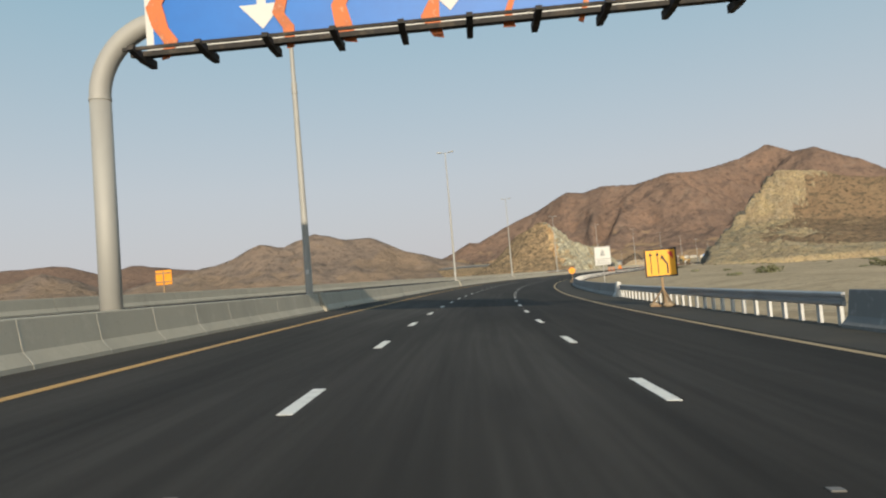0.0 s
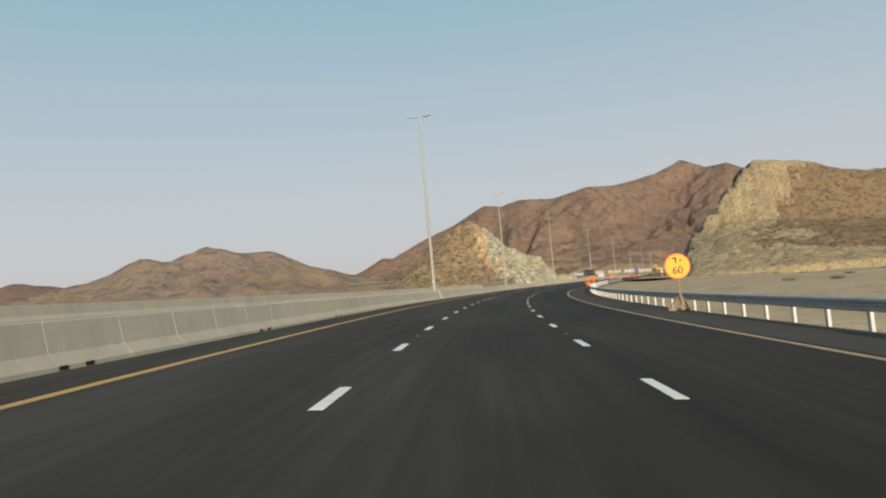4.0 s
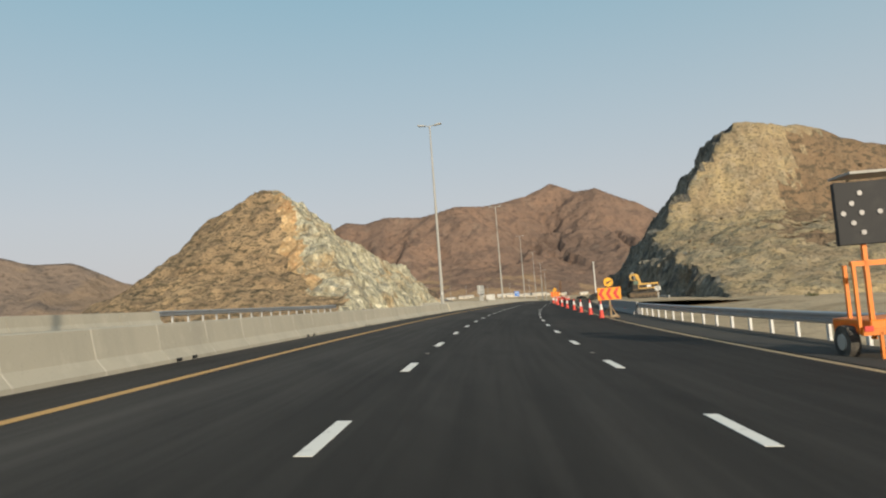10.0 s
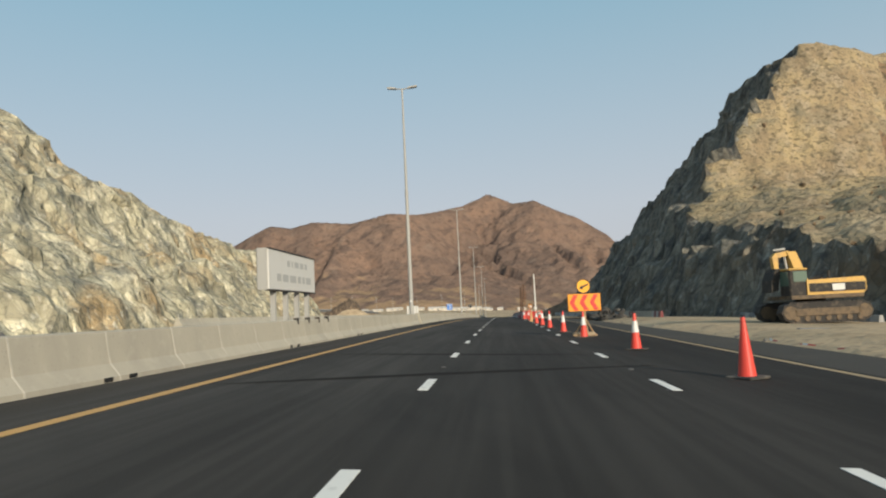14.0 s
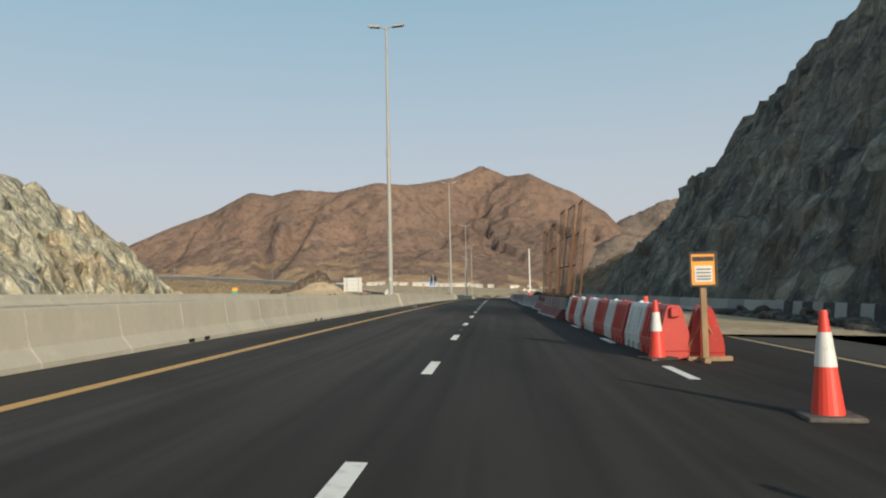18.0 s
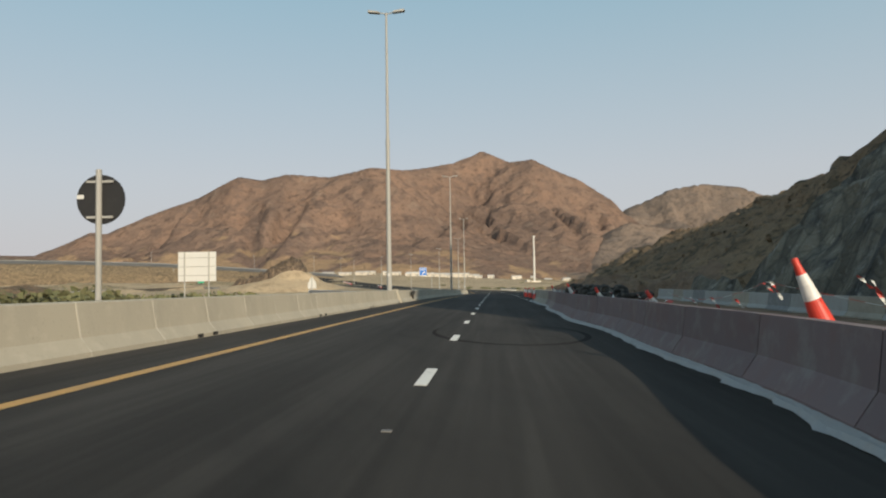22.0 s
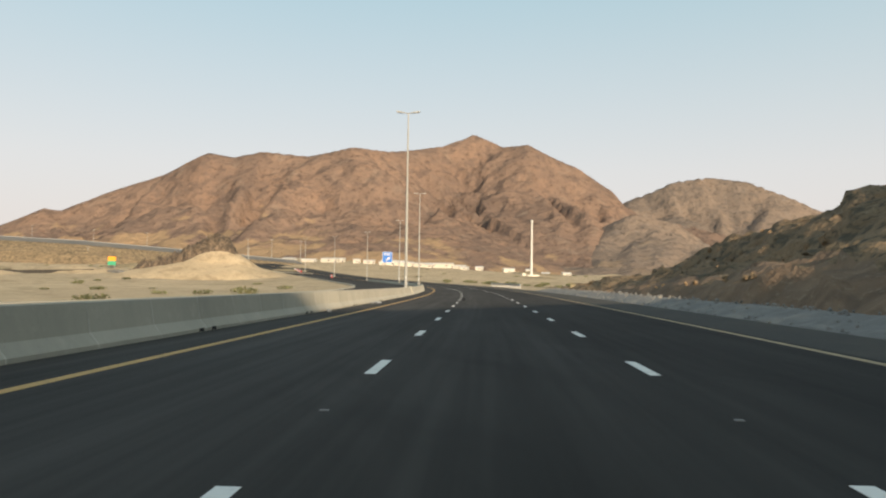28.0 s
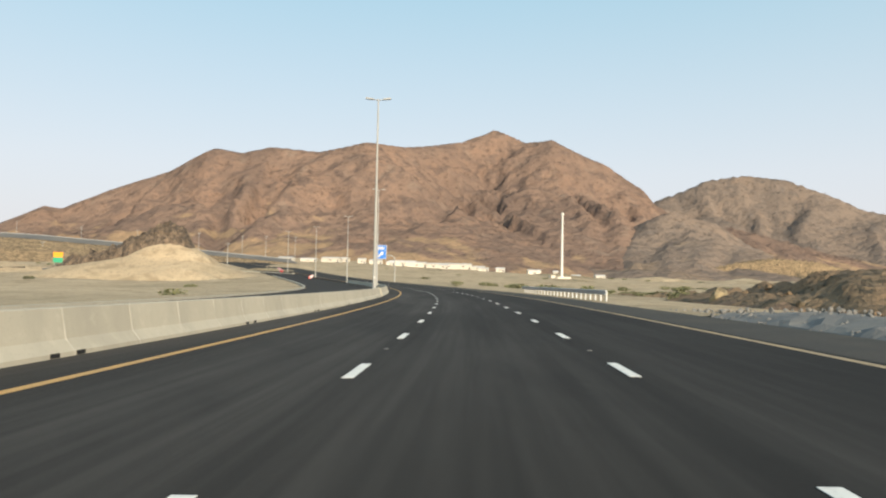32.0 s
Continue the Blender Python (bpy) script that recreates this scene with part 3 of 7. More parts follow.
# joints as the slip-formed bays were sawn between one lamp standard and the next
SAWN = {0: -9.68, 2: 124.16, 5: 266.28, 6: 336.54, 9: 568.08, 10: 596.1}
M_JOINT = material("pale_joint_mortar", (0.55, 0.51, 0.42), 0.85, layers=[((0.38, 0.35, 0.28), 2, 0.46, 0.62, 0.8, 5, ONE)])
FILLER = [(-6.716, 0.0), (-6.716, 0.075), (-6.876, 0.27), (-6.956, 0.76), (-6.976, 0.78), (-7.136, 0.78), (-7.13, 0.70), (-7.0, 0.65), (-6.94, 0.25), (-6.8, 0.0)]
for k in range(len(POLE_S) - 2):
    a0 = POLE_S[k - 1] if k else -60.0
    a1 = POLE_S[k] - 0.72
    c0 = SAWN.get(k, a0 + 1.6)
    cuts = [a0] + [q for q in c0 + 2.23 * np.arange(-32, 33) if a0 + 0.3 < q < a1 - 0.3] + [a1]
    for q0, q1 in zip(cuts, cuts[1:]):
        part("barrier_segment", sweep(bmesh.new(), jersey(-6.72), q0 + 0.012, q1 - 0.012, 2.6, closed=True), M_CONCRETE, median)
    for q in cuts[1:-1]:
        if q < 700:
            part("joint_filler", sweep(bmesh.new(), FILLER, q - 0.018, q + 0.018, 1.0, closed=True), M_JOINT, median)
# wider blocks that shield each lamp standard
for q in POLE_S[:12]:
    part("pole_block", sweep(bmesh.new(), [(-6.66, 0.0), (-6.66, 0.1), (-6.86, 0.62), (-6.9, 0.84), (-7.2, 0.84), (-7.25, 0.0)], q - 0.52, q - 0.01, 1.0, closed=True), M_CONCRETE, median)
# paired drain slots at the foot
slot = None
for q in np.arange(14.0, 700, 9.38):
    for e in (0.0, 0.72):
        if slot is None:
            o = mesh_object("drain_slot", B(0, 0, 0, 0.05, 0.24, 0.07), M_BLACK)
            slot = o.data
        else:
            o = new("drain_slot", slot)
        o.parent = median
        o.matrix_basis = laid(q + e, -6.735, 0.045)
outer = tagged(new("outer_barrier"), "low pale concrete barrier beyond the opposite carriageway", "barrier", "", "structure")
for s in np.arange(-60, 236, 4.0):
    part("barrier_segment", sweep(bmesh.new(), jersey(-20.3, 0.75), s + 0.015, s + 3.985, 4.2, closed=True), M_CONCRETE, outer)

# ---------------- hills with rock cuttings ----------------
def hill(name, s_list, d_list, hf, mat, label, jag=0.0, seed=0.0, apron=None, rocky=lambda s: True):
    """A height field over (s, d); apron marks graded earth. Points are pushed about to break the faces up."""
    n, k = len(s_list), len(d_list)
    verts, marks, tints = [], [], []
    for s in s_list:
        for d in d_list:
            h, c, stain = hf(s, d)
            h -= 12 * max(0.0, min(1.0, 1.5 - h)) * min(1.0, max(0.0, (abs(d) - 34) / 40))
            p = at(s, d)
            base = lerp(s, S, RZ) - max(-22, min(12, d)) * lerp(s, S, BANK) - 1.3
            if c > 0:
                v = noise.noise_vector(Vector((p.x * 0.22, p.y * 0.22, h * 0.2 + seed))) * 1.1 * jag + noise.noise_vector(Vector((p.x * 0.62, p.y * 0.62, h * 0.6 + seed))) * 0.85 * jag
                v = v * min(1.0, h / 2.0) * c
            else:
                v = (noise.noise_vector(Vector((p.x * 0.3, p.y * 0.3, seed))) * 0.9 + noise.noise_vector(Vector((p.x * 0.8, p.y * 0.8, seed))) * 0.5) * (1.0 if rocky(s) else 1.25) * min(1.0, max(0.0, h) / 3.0)
            verts.append((p.x + v.x, p.y + v.y, base + h + v.z))
            marks.append(c if rocky(s) else 0.0)
            tints.append(stain)
    faces, mi = [], []
    for i in range(n - 1):
        for j in range(k - 1):
            f = (i * k + j, i * k + j + 1, (i + 1) * k + j + 1, (i + 1) * k + j)
            faces.append(f)
            mi.append(max(tints[q] for q in f) if sum(marks[q] for q in f) > 1.6 else (apron(s_list[i], d_list[j]) if apron else 0))
    me = bpy.data.meshes.new(name)
    me.from_pydata(verts, [], faces)
    me.polygons.foreach_set("material_index", mi)
    me.polygons.foreach_set("use_smooth", [m not in (1, 4) for m in mi])
    for m in mat:
        me.materials.append(m)
    return tagged(new(name, me), label, "hill", "", "structure")

def stepped(x, rise, bench):
    """A blasted slope seen across: x metres in from its foot."""
    per = bench[0] / rise + bench[1]
    n = math.floor(x / per)
    return n * bench[0] + min(bench[0], (x - n * per) * rise)

R_S = [290, 300, 318, 345, 372, 385, 391, 398, 415, 440, 470, 500, 533, 560, 585, 630, 668, 690]
R_H = [-3, 1.5, 5, 12.2, 17, 21, 33, 46.5, 46.5, 41.7, 36.5, 34, 32, 29.9, 26, 13, 3.0, 0]
def right_hill(s, d):
    lean = lerp(d, [57, 150, 300], [0, 28, 43])
    ridge = lerp(s - lean, R_S, R_H)
    crest = max(0.1, ridge)
    p = at(s, d)
    # short of the summit the slope is the ridge's own; past it the hillside rises evenly from a trimmed bank
    steep = ridge * lerp(d, [8, 14, 40, 57, 75, 95, 150, 220, 300], [0.45, 0.66, 1.0, 1.0, 0.93, 0.84, 0.79, 0.74, 0.6])
    bank = lerp(s, [425, 480, 520, 560, 620, 668, 690], [2.4, 3.0, 3.1, 3.2, 0.9, 0.0, 0.0])
    rise = lerp(s, [425, 455, 485, 515, 545, 575, 610, 650, 690], [1.05, 0.9, 0.62, 0.46, 0.43, 0.43, 0.33, 0.06, 0.03])
    even = bank * lerp(d, [11, 12.5, 15, 17], [0, 0.1, 0.9, 1.0]) + rise * max(0.0, d - 17)
    if even > bank:
        even = even * crest / (even ** 4 + crest ** 4) ** 0.25
    w = min(1.0, max(0.0, (s - 415) / 50))
    ledge = (0.5 * math.sin(1.1 * (even + 1.2 * fbm(p.x * 0.03, p.y * 0.03, 9))) + 1.2 * fbm(p.x * 0.16, p.y * 0.16, 5)) * w * min(1.0, max(0.0, (d - 17) / 8))
    nat = (steep * (1 - w) + even * w) * (1 + 0.05 * fbm(p.x * 0.02, p.y * 0.02, 7)) + 1.2 * fbm(p.x * 0.07, p.y * 0.07, 2) * min(1, crest / 12) * min(1.0, max(0.0, (d - 13) / 8)) + ledge
    foot = lerp(s, [292, 322, 342, 362, 420, 470, 520], [27, 25, 20, 15.8, 15.2, 14.6, 14.5]) + 1.2 * fbm(s * 0.05, 0, 4)
    cut = 99.0 if s > 500 else stepped(d - foot, lerp(s, [300, 345, 380, 420, 480], [2.3, 1.6, 1.8, 1.95, 1.6]), (9.0, 2.6)) if d > foot else -3.0
    return max(min(nat, cut), -3.0), (1.0 if cut < nat and d > foot - 0.5 else 0.0), 1

def left_hill(s, d):
    e = -d
    crest = lerp(s, [262, 285, 308, 322, 331, 338, 345, 357, 372, 390, 406, 415, 425, 440, 452], [0, 0.5, 9.9, 21, 27.4, 25.2, 17.3, 16, 15.8, 14.6, 13.6, 14, 11.1, 1.8, 0])
    run = lerp(e, [20, 38, 50, 58, 70, 85, 105, 130], [0.45, 0.88, 0.98, 1.0, 0.76, 0.28, 0.0, 0.0])
    p = at(s, d)
    nat = crest * run * (1 + 0.07 * fbm(p.x * 0.03, p.y * 0.03, 11)) + (0.9 * fbm(p.x * 0.09, p.y * 0.09, 5) + 0.7 * fbm(p.x * 0.3, p.y * 0.3, 6)) * min(1, crest / 8)
    foot = lerp(s, [300, 330, 345, 370, 396, 430], [25.2, 26.4, 26.3, 29.8, 32.4, 41]) + 1.0 * fbm(s * 0.06, 3, 4)
    cut = stepped(e - foot, lerp(s, [300, 340, 380, 430], [1.41, 1.25, 1.35, 1.9]), (8.0, 1.6)) if e > foot else -3.0
    bared = s > 299 and e < 37 + 0.61 * (s - 303) + 2.5 * fbm(p.x * 0.1, p.y * 0.1, 4)
    rust = s < 329 and e > 35.6 + 0.61 * (s - 303) + 4 * fbm(p.x * 0.15, p.y * 0.15, 8)
    return max(min(nat, cut), -3.0), (1.0 if (cut < nat or bared) and e > foot - 0.5 else 0.0), (2 if rust else 1)

def graded(s, d):
    """Bare pale earth: the haul ramp beside the cutting, its sandy apron and the trimmed bank further on."""
    foot = lerp(s, [292, 322, 342, 362, 420], [29, 25, 20, 16, 15])
    wob = fbm(s * 0.05, d * 0.05, 6) + 0.45 * fbm(s * 0.21, d * 0.21, 2) + 0.4 * fbm(s * 0.8, d * 0.8, 9)
    if s > 466:
        return 3 if d < 17.5 + 4 * fbm(s * 0.08, 1, 1) + 3 * fbm(s * 0.5, d * 0.5, 4) else 0
    beyond = stepped(d - foot, 1.7, (9.0, 2.6)) - right_hill(s, d)[0]      # how far past the lip of the cutting
    return 2 if s < 404 and beyond < 34 + 26 * wob or s < 328 + 8 * fbm(d * 0.04, 2, 3) else 0
hill("hill_right", np.arange(286, 690, 1.3), np.concatenate([np.arange(11, 75, 0.9), np.arange(75, 310, 3.0)]), right_hill, (M_ROCK_BROWN, M_ROCK_SHADED, M_ROCK_TAN, M_BANK),
     "tall brown rocky hill, its blasted cutting face coloured in shaded grey", 1.0, 3.0, graded, lambda s: s < 474)
hill("hill_left", np.arange(256, 446, 0.9), -np.concatenate([np.arange(23, 62, 0.62), np.arange(62, 132, 2.0)]), left_hill, (M_ROCK_OCHRE, M_ROCK_CUT, M_ROCK_ORANGE),
     "brown hill with a pale blasted rock face beside the road", 1.0, 9.0)

# ---------------- far mountains ----------------
def ridge_field(crest, width, spur, seed, foot=-9.0, rough=1.0):
    """Height of a range from its crest points: slopes fall away on either side, broken into spurs and gullies."""
    pts = np.array(crest, float)
    a, b = pts[:-1], pts[1:]
    ab = (b - a)[:, :2]
    ll = (ab ** 2).sum(1)
    run0 = np.concatenate([[0], np.cumsum(np.sqrt(ll))])[:-1]
    top = pts[:, 2].max()
    def f(x, y):
        q = np.array((x + 10 * noise.noise(Vector((x * 0.01, y * 0.01, seed))), y + 10 * noise.noise(Vector((x * 0.01, y * 0.01, seed + 5)))))
        t = np.clip(((q - a[:, :2]) * ab).sum(1) / ll, 0, 1)
        dd = np.hypot(*(q - a[:, :2] - ab * t[:, None]).T)
        k = int(dd.argmin())
        w = 1.0 / (dd + 4.0) ** 3
        h = float(((a[:, 2] + (b[:, 2] - a[:, 2]) * t) * w).sum() / w.sum())
        bt = run0[k] + math.sqrt(ll[k]) * t[k]
        wid = width * (0.3 + 0.7 * max(0.0, h) / top)
        u = dd[k] / wid
        if u >= 1.0:
            return -40.0
        g = (h - foot) * (1 - u) ** 1.2
        mid = min(1.0, max(0.0, (u - 0.03) * 4.0)) * (1 - u)
        near = min(1.0, u * 6)
        warp = 0.45 * noise.noise(Vector((x * 0.005, y * 0.005, 3)))
        big = min(1.0, 2.0 * abs(noise.noise(Vector((bt / spur + warp, dd[k] * 0.0016, seed)))))
        small = min(1.0, 2.0 * abs(noise.noise(Vector((bt / (spur * 0.4) + 2 * warp, dd[k] * 0.005, seed + 2)))))
        tiny = abs(noise.noise(Vector((x / (spur * 0.2), y / (spur * 0.2), seed + 4))))
        z = g - ((1 - big) * 46 + (1 - small) * 30 + (1 - tiny) * 14) * mid * rough * h / 200.0 + 20 * mid * h / 200.0
        z += 8 * rough * h / 200 * fbm(x * 0.035, y * 0.03, seed) * near * (1 - u)
        crag = noise.noise(Vector((x * 0.055, y * 0.055, seed + 9))) + 0.6 * noise.noise(Vector((x * 0.012, y * 0.012, seed + 6)))
        z += 9 * rough * min(1.0, h / 120) * max(0.0, crag - 0.22) * near * min(1.0, 3 * (1 - u))
        return foot + z - 30 * max(0.0, u - 0.9)
    return f

def gullied(f, line, depth, run):
    """Cuts a valley along the west side of a spur whose edge is the given line."""
    pts = np.array(line, float)
    a, ab = pts[:-1], np.diff(pts, axis=0)
    ll = (ab ** 2).sum(1)
    def g(x, y):
        z = f(x, y)
        if z < -20:
            return z
        q = np.array((x, y)) + 14 * np.array((noise.noise(Vector((x * 0.02, y * 0.02, 7))), noise.noise(Vector((x * 0.02, y * 0.02, 8)))))
        t = np.clip(((q - a) * ab).sum(1) / ll, 0, 1)
        off = q - a - ab * t[:, None]
        r = np.hypot(off[:, 0], off[:, 1])
        k = int(r.argmin())
        side = ab[k, 0] * off[k, 1] - ab[k, 1] * off[k, 0]
        e = r[k] if side < 0 else -r[k]
        along = (k + t[k]) / len(a)
        d = depth * math.sin(math.pi * min(1.0, 0.04 + 0.96 * along)) ** 0.8
        rim = 0.1 * d * math.exp(-(e / 45) ** 2)
        cut = d * (1 - math.exp(-max(0.0, e) / 22)) * math.exp(-max(0.0, e - 25) / run) if e > 0 else 0.0
        return z + rim - cut
    return g
FRONT_SPUR = [(800, 1652), (734, 1648), (640, 1565), (563, 1468), (495, 1385), (437, 1328), (370, 1265)]
BIG = [(-330, 1850, -8), (-190, 1830, 12), (-85, 1800, 58), (-20, 1805, 91), (5, 1812, 88), (78, 1815, 124), (165, 1800, 158), (245, 1740, 194), (285, 1735, 190), (330, 1728, 201),
       (400, 1700, 195), (470, 1655, 212), (545, 1690, 216), (610, 1715, 228), (670, 1735, 243), (748, 1745, 276), (783, 1690, 246), (815, 1642, 241), (890, 1610, 202), (950, 1590, 160), (1000, 1585, 124), (1050, 1600, 80)]
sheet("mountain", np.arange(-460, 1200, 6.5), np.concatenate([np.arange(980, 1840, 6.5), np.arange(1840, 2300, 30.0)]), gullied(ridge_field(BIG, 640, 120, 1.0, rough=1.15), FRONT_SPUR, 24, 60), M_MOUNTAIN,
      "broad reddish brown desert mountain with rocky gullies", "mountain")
EAST = [(1060, 1660, 122), (1123, 1723, 160), (1194, 1683, 196), (1260, 1640, 206), (1310, 1590, 195), (1345, 1540, 168), (1385, 1480, 128), (1440, 1400, 105), (1560, 1300, 95), (1700, 1200, 60)]
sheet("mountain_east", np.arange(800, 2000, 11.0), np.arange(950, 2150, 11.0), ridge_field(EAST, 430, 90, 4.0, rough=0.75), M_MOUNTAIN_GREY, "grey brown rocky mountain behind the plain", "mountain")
SPUR = [(700, 1400, 20), (765, 1367, 55), (816, 1328, 84), (860, 1291, 72), (896, 1257, 36), (940, 1223, 12)]
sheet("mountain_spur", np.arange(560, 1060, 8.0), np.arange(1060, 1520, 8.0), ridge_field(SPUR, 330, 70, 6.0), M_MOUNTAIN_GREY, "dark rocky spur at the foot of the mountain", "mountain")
WEST = [(-520, 930, 20), (-438, 965, 40), (-383, 990, 52), (-328, 1005, 78), (-296, 1015, 70), (-244, 1030, 88), (-199, 1040, 76), (-162, 1045, 75), (-111, 1055, 50), (-65, 1065, 34), (-20, 1075, 22), (60, 1090, 4)]
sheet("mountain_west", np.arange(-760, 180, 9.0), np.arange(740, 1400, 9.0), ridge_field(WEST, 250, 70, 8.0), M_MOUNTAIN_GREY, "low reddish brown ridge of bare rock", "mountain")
OUTCROP = [(735, 1170, 4), (775, 1145, 15), (800, 1125, 19), (828, 1102, 17), (862, 1080, 7)]
sheet("outcrop", np.arange(690, 910, 4.0), np.arange(1030, 1220, 4.0), ridge_field(OUTCROP, 62, 26, 16.0, rough=2.2), M_ROCK_OCHRE, "low ochre rock outcrop on the plain", "hill")
FAR = [(-2700, 2300, 120), (-2038, 2825, 193), (-1844, 2955, 203), (-1690, 3045, 145), (-1594, 3096, 189), (-1453, 3164, 160), (-1000, 3350, 90), (-500, 3450, 110), (0, 3500, 100), (400, 3500, 90)]
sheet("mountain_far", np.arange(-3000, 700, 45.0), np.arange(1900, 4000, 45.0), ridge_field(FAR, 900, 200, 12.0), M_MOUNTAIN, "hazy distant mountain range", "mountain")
NEARW = [(-480, 500, 26), (-427, 535, 33), (-408, 549, 28), (-385, 564, 36), (-362, 579, 28), (-320, 605, 10)]
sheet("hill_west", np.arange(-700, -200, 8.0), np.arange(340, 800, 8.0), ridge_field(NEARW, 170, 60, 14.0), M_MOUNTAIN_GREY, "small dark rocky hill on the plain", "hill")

# ---------------- paints and plastics ----------------
M_BLUE = material("blue_sign_sheet", (0.008, 0.14, 0.5), 0.5, layers=[((0.008, 0.17, 0.58), 1.5, 0.4, 0.7, 0.6, 3, ONE)])
M_WHITE = material("white_sign_sheet", (0.62, 0.61, 0.57), 0.55, layers=[((0.6, 0.58, 0.52), 2.0, 0.5, 0.7, 0.5, 4, ONE)])
M_ORANGE = material("orange_sign_sheet", (0.85, 0.32, 0.012), 0.5, layers=[((0.7, 0.25, 0.01), 3.0, 0.5, 0.7, 0.5, 3, ONE)])
M_AMBER = material("amber_sign_sheet", (0.9, 0.42, 0.015), 0.5, layers=[((0.8, 0.36, 0.012), 3.0, 0.5, 0.7, 0.5, 3, ONE)])
M_REDSIGN = material("red_sign_sheet", (0.62, 0.04, 0.025), 0.5, layers=[((0.45, 0.03, 0.02), 4.0, 0.5, 0.7, 0.4, 3, ONE)])
M_INK = material("black_print", (0.02, 0.02, 0.02), 0.6)
M_PALE_INK = material("pale_grey_print", (0.42, 0.42, 0.4), 0.6)
M_GREY_INK = material("dark_grey_print", (0.11, 0.11, 0.11), 0.6)
M_WOOD = material("weathered_timber", (0.33, 0.22, 0.12), 0.85, layers=[((0.2, 0.13, 0.08), 6, 0.45, 0.7, 0.8, 5, (1, 1, 0.15)), ((0.42, 0.3, 0.17), 2, 0.5, 0.7, 0.5, 4, ONE)], bump=[(40, 0.3, 0.004)])
M_SACK = material("sandbag_cloth", (0.36, 0.27, 0.17), 0.95, layers=[((0.22, 0.17, 0.11), 7, 0.45, 0.7, 0.7, 5, ONE)], bump=[(25, 0.5, 0.02)])
M_CONE = material("cone_orange", (0.72, 0.062, 0.04), 0.5, layers=[((0.5, 0.07, 0.035), 5, 0.52, 0.72, 0.55, 5, ONE)], rand=0.12)
M_CONE_PALE = material("cone_bleached", (0.62, 0.36, 0.16), 0.6, layers=[((0.45, 0.25, 0.12), 5, 0.5, 0.7, 0.6, 5, ONE)])
M_SLEEVE = material("cone_sleeve", (0.72, 0.7, 0.66), 0.45, layers=[((0.4, 0.37, 0.33), 6, 0.5, 0.7, 0.5, 5, ONE)])
M_RUBBER = material("black_rubber", (0.034, 0.033, 0.031), 0.9, layers=[((0.19, 0.165, 0.13), 2.5, 0.45, 0.68, 0.75, 5, ONE), ((0.05, 0.048, 0.045), 9, 0.5, 0.7, 0.5, 4, ONE)], bump=[(14, 0.5, 0.02)], rand=0.25)
M_PL_RED = material("red_plastic", (0.5, 0.05, 0.035), 0.5, layers=[((0.36, 0.06, 0.05), 2.5, 0.45, 0.7, 0.7, 5, ONE), ((0.3, 0.2, 0.17), 7, 0.58, 0.75, 0.5, 5, ONE)], rand=0.08)
M_PL_WHITE = material("white_plastic", (0.66, 0.67, 0.64), 0.5, layers=[((0.5, 0.5, 0.47), 2.5, 0.45, 0.7, 0.6, 5, ONE), ((0.33, 0.28, 0.23), 7, 0.6, 0.76, 0.5, 5, ONE)], rand=0.06)
M_PAINT_RED = material("faded_red_paint", (0.2, 0.055, 0.055), 0.85, layers=[((0.22, 0.12, 0.11), 1.4, 0.48, 0.7, 0.6, 6, ONE), ((0.13, 0.065, 0.06), 5, 0.5, 0.7, 0.5, 5, ONE)], rand=0.15)
M_PAINT_WHITE = material("faded_white_paint", (0.34, 0.34, 0.32), 0.85, layers=[((0.3, 0.28, 0.26), 1.6, 0.48, 0.7, 0.7, 6, ONE), ((0.28, 0.2, 0.17), 6, 0.58, 0.75, 0.5, 5, ONE)], rand=0.1)
M_CREAM = material("cream_barrier_paint", (0.36, 0.325, 0.26), 0.85, layers=[((0.27, 0.235, 0.19), 1.4, 0.46, 0.68, 0.7, 6, ONE), ((0.2, 0.16, 0.12), 5, 0.58, 0.75, 0.5, 5, ONE)], rand=0.12)
M_INK_PAINT = material("worn_black_paint", (0.05, 0.048, 0.046), 0.85, layers=[((0.14, 0.125, 0.11), 2.4, 0.5, 0.7, 0.6, 5, ONE)], rand=0.1)
M_PAINT_TAUPE = material("faded_brown_paint", (0.25, 0.2, 0.18), 0.85, layers=[((0.2, 0.135, 0.125), 0.9, 0.46, 0.66, 0.7, 6, ONE), ((0.31, 0.27, 0.235), 2.5, 0.5, 0.7, 0.6, 5, ONE)], rand=0.1)
M_PAINT_PINK = material("worn_pink_paint", (0.185, 0.135, 0.135), 0.85, layers=[((0.19, 0.115, 0.105), 0.9, 0.46, 0.66, 0.75, 6, ONE), ((0.25, 0.23, 0.21), 2.5, 0.5, 0.7, 0.6, 5, ONE)], rand=0.1)
M_RUST = material("rusty_steel", (0.15, 0.08, 0.04), 0.85, 0.1, layers=[((0.18, 0.075, 0.035), 4, 0.45, 0.68, 0.8, 6, ONE), ((0.23, 0.125, 0.058), 1.2, 0.5, 0.7, 0.6, 5, ONE)], bump=[(50, 0.3, 0.003)])
M_CAT = material("yellow_machine_paint", (0.56, 0.33, 0.06), 0.55, layers=[((0.38, 0.24, 0.09), 1.5, 0.45, 0.68, 0.7, 6, ONE), ((0.24, 0.16, 0.08), 6, 0.55, 0.72, 0.5, 5, ONE)])
M_DARK_METAL = material("dark_metal", (0.035, 0.032, 0.029), 0.9, 0.0, layers=[((0.14, 0.11, 0.08), 3, 0.5, 0.7, 0.6, 5, ONE)])
M_DUSTY = material("dusty_track_steel", (0.16, 0.115, 0.07), 0.8, 0.2, layers=[((0.06, 0.05, 0.04), 4, 0.45, 0.68, 0.8, 5, ONE)])
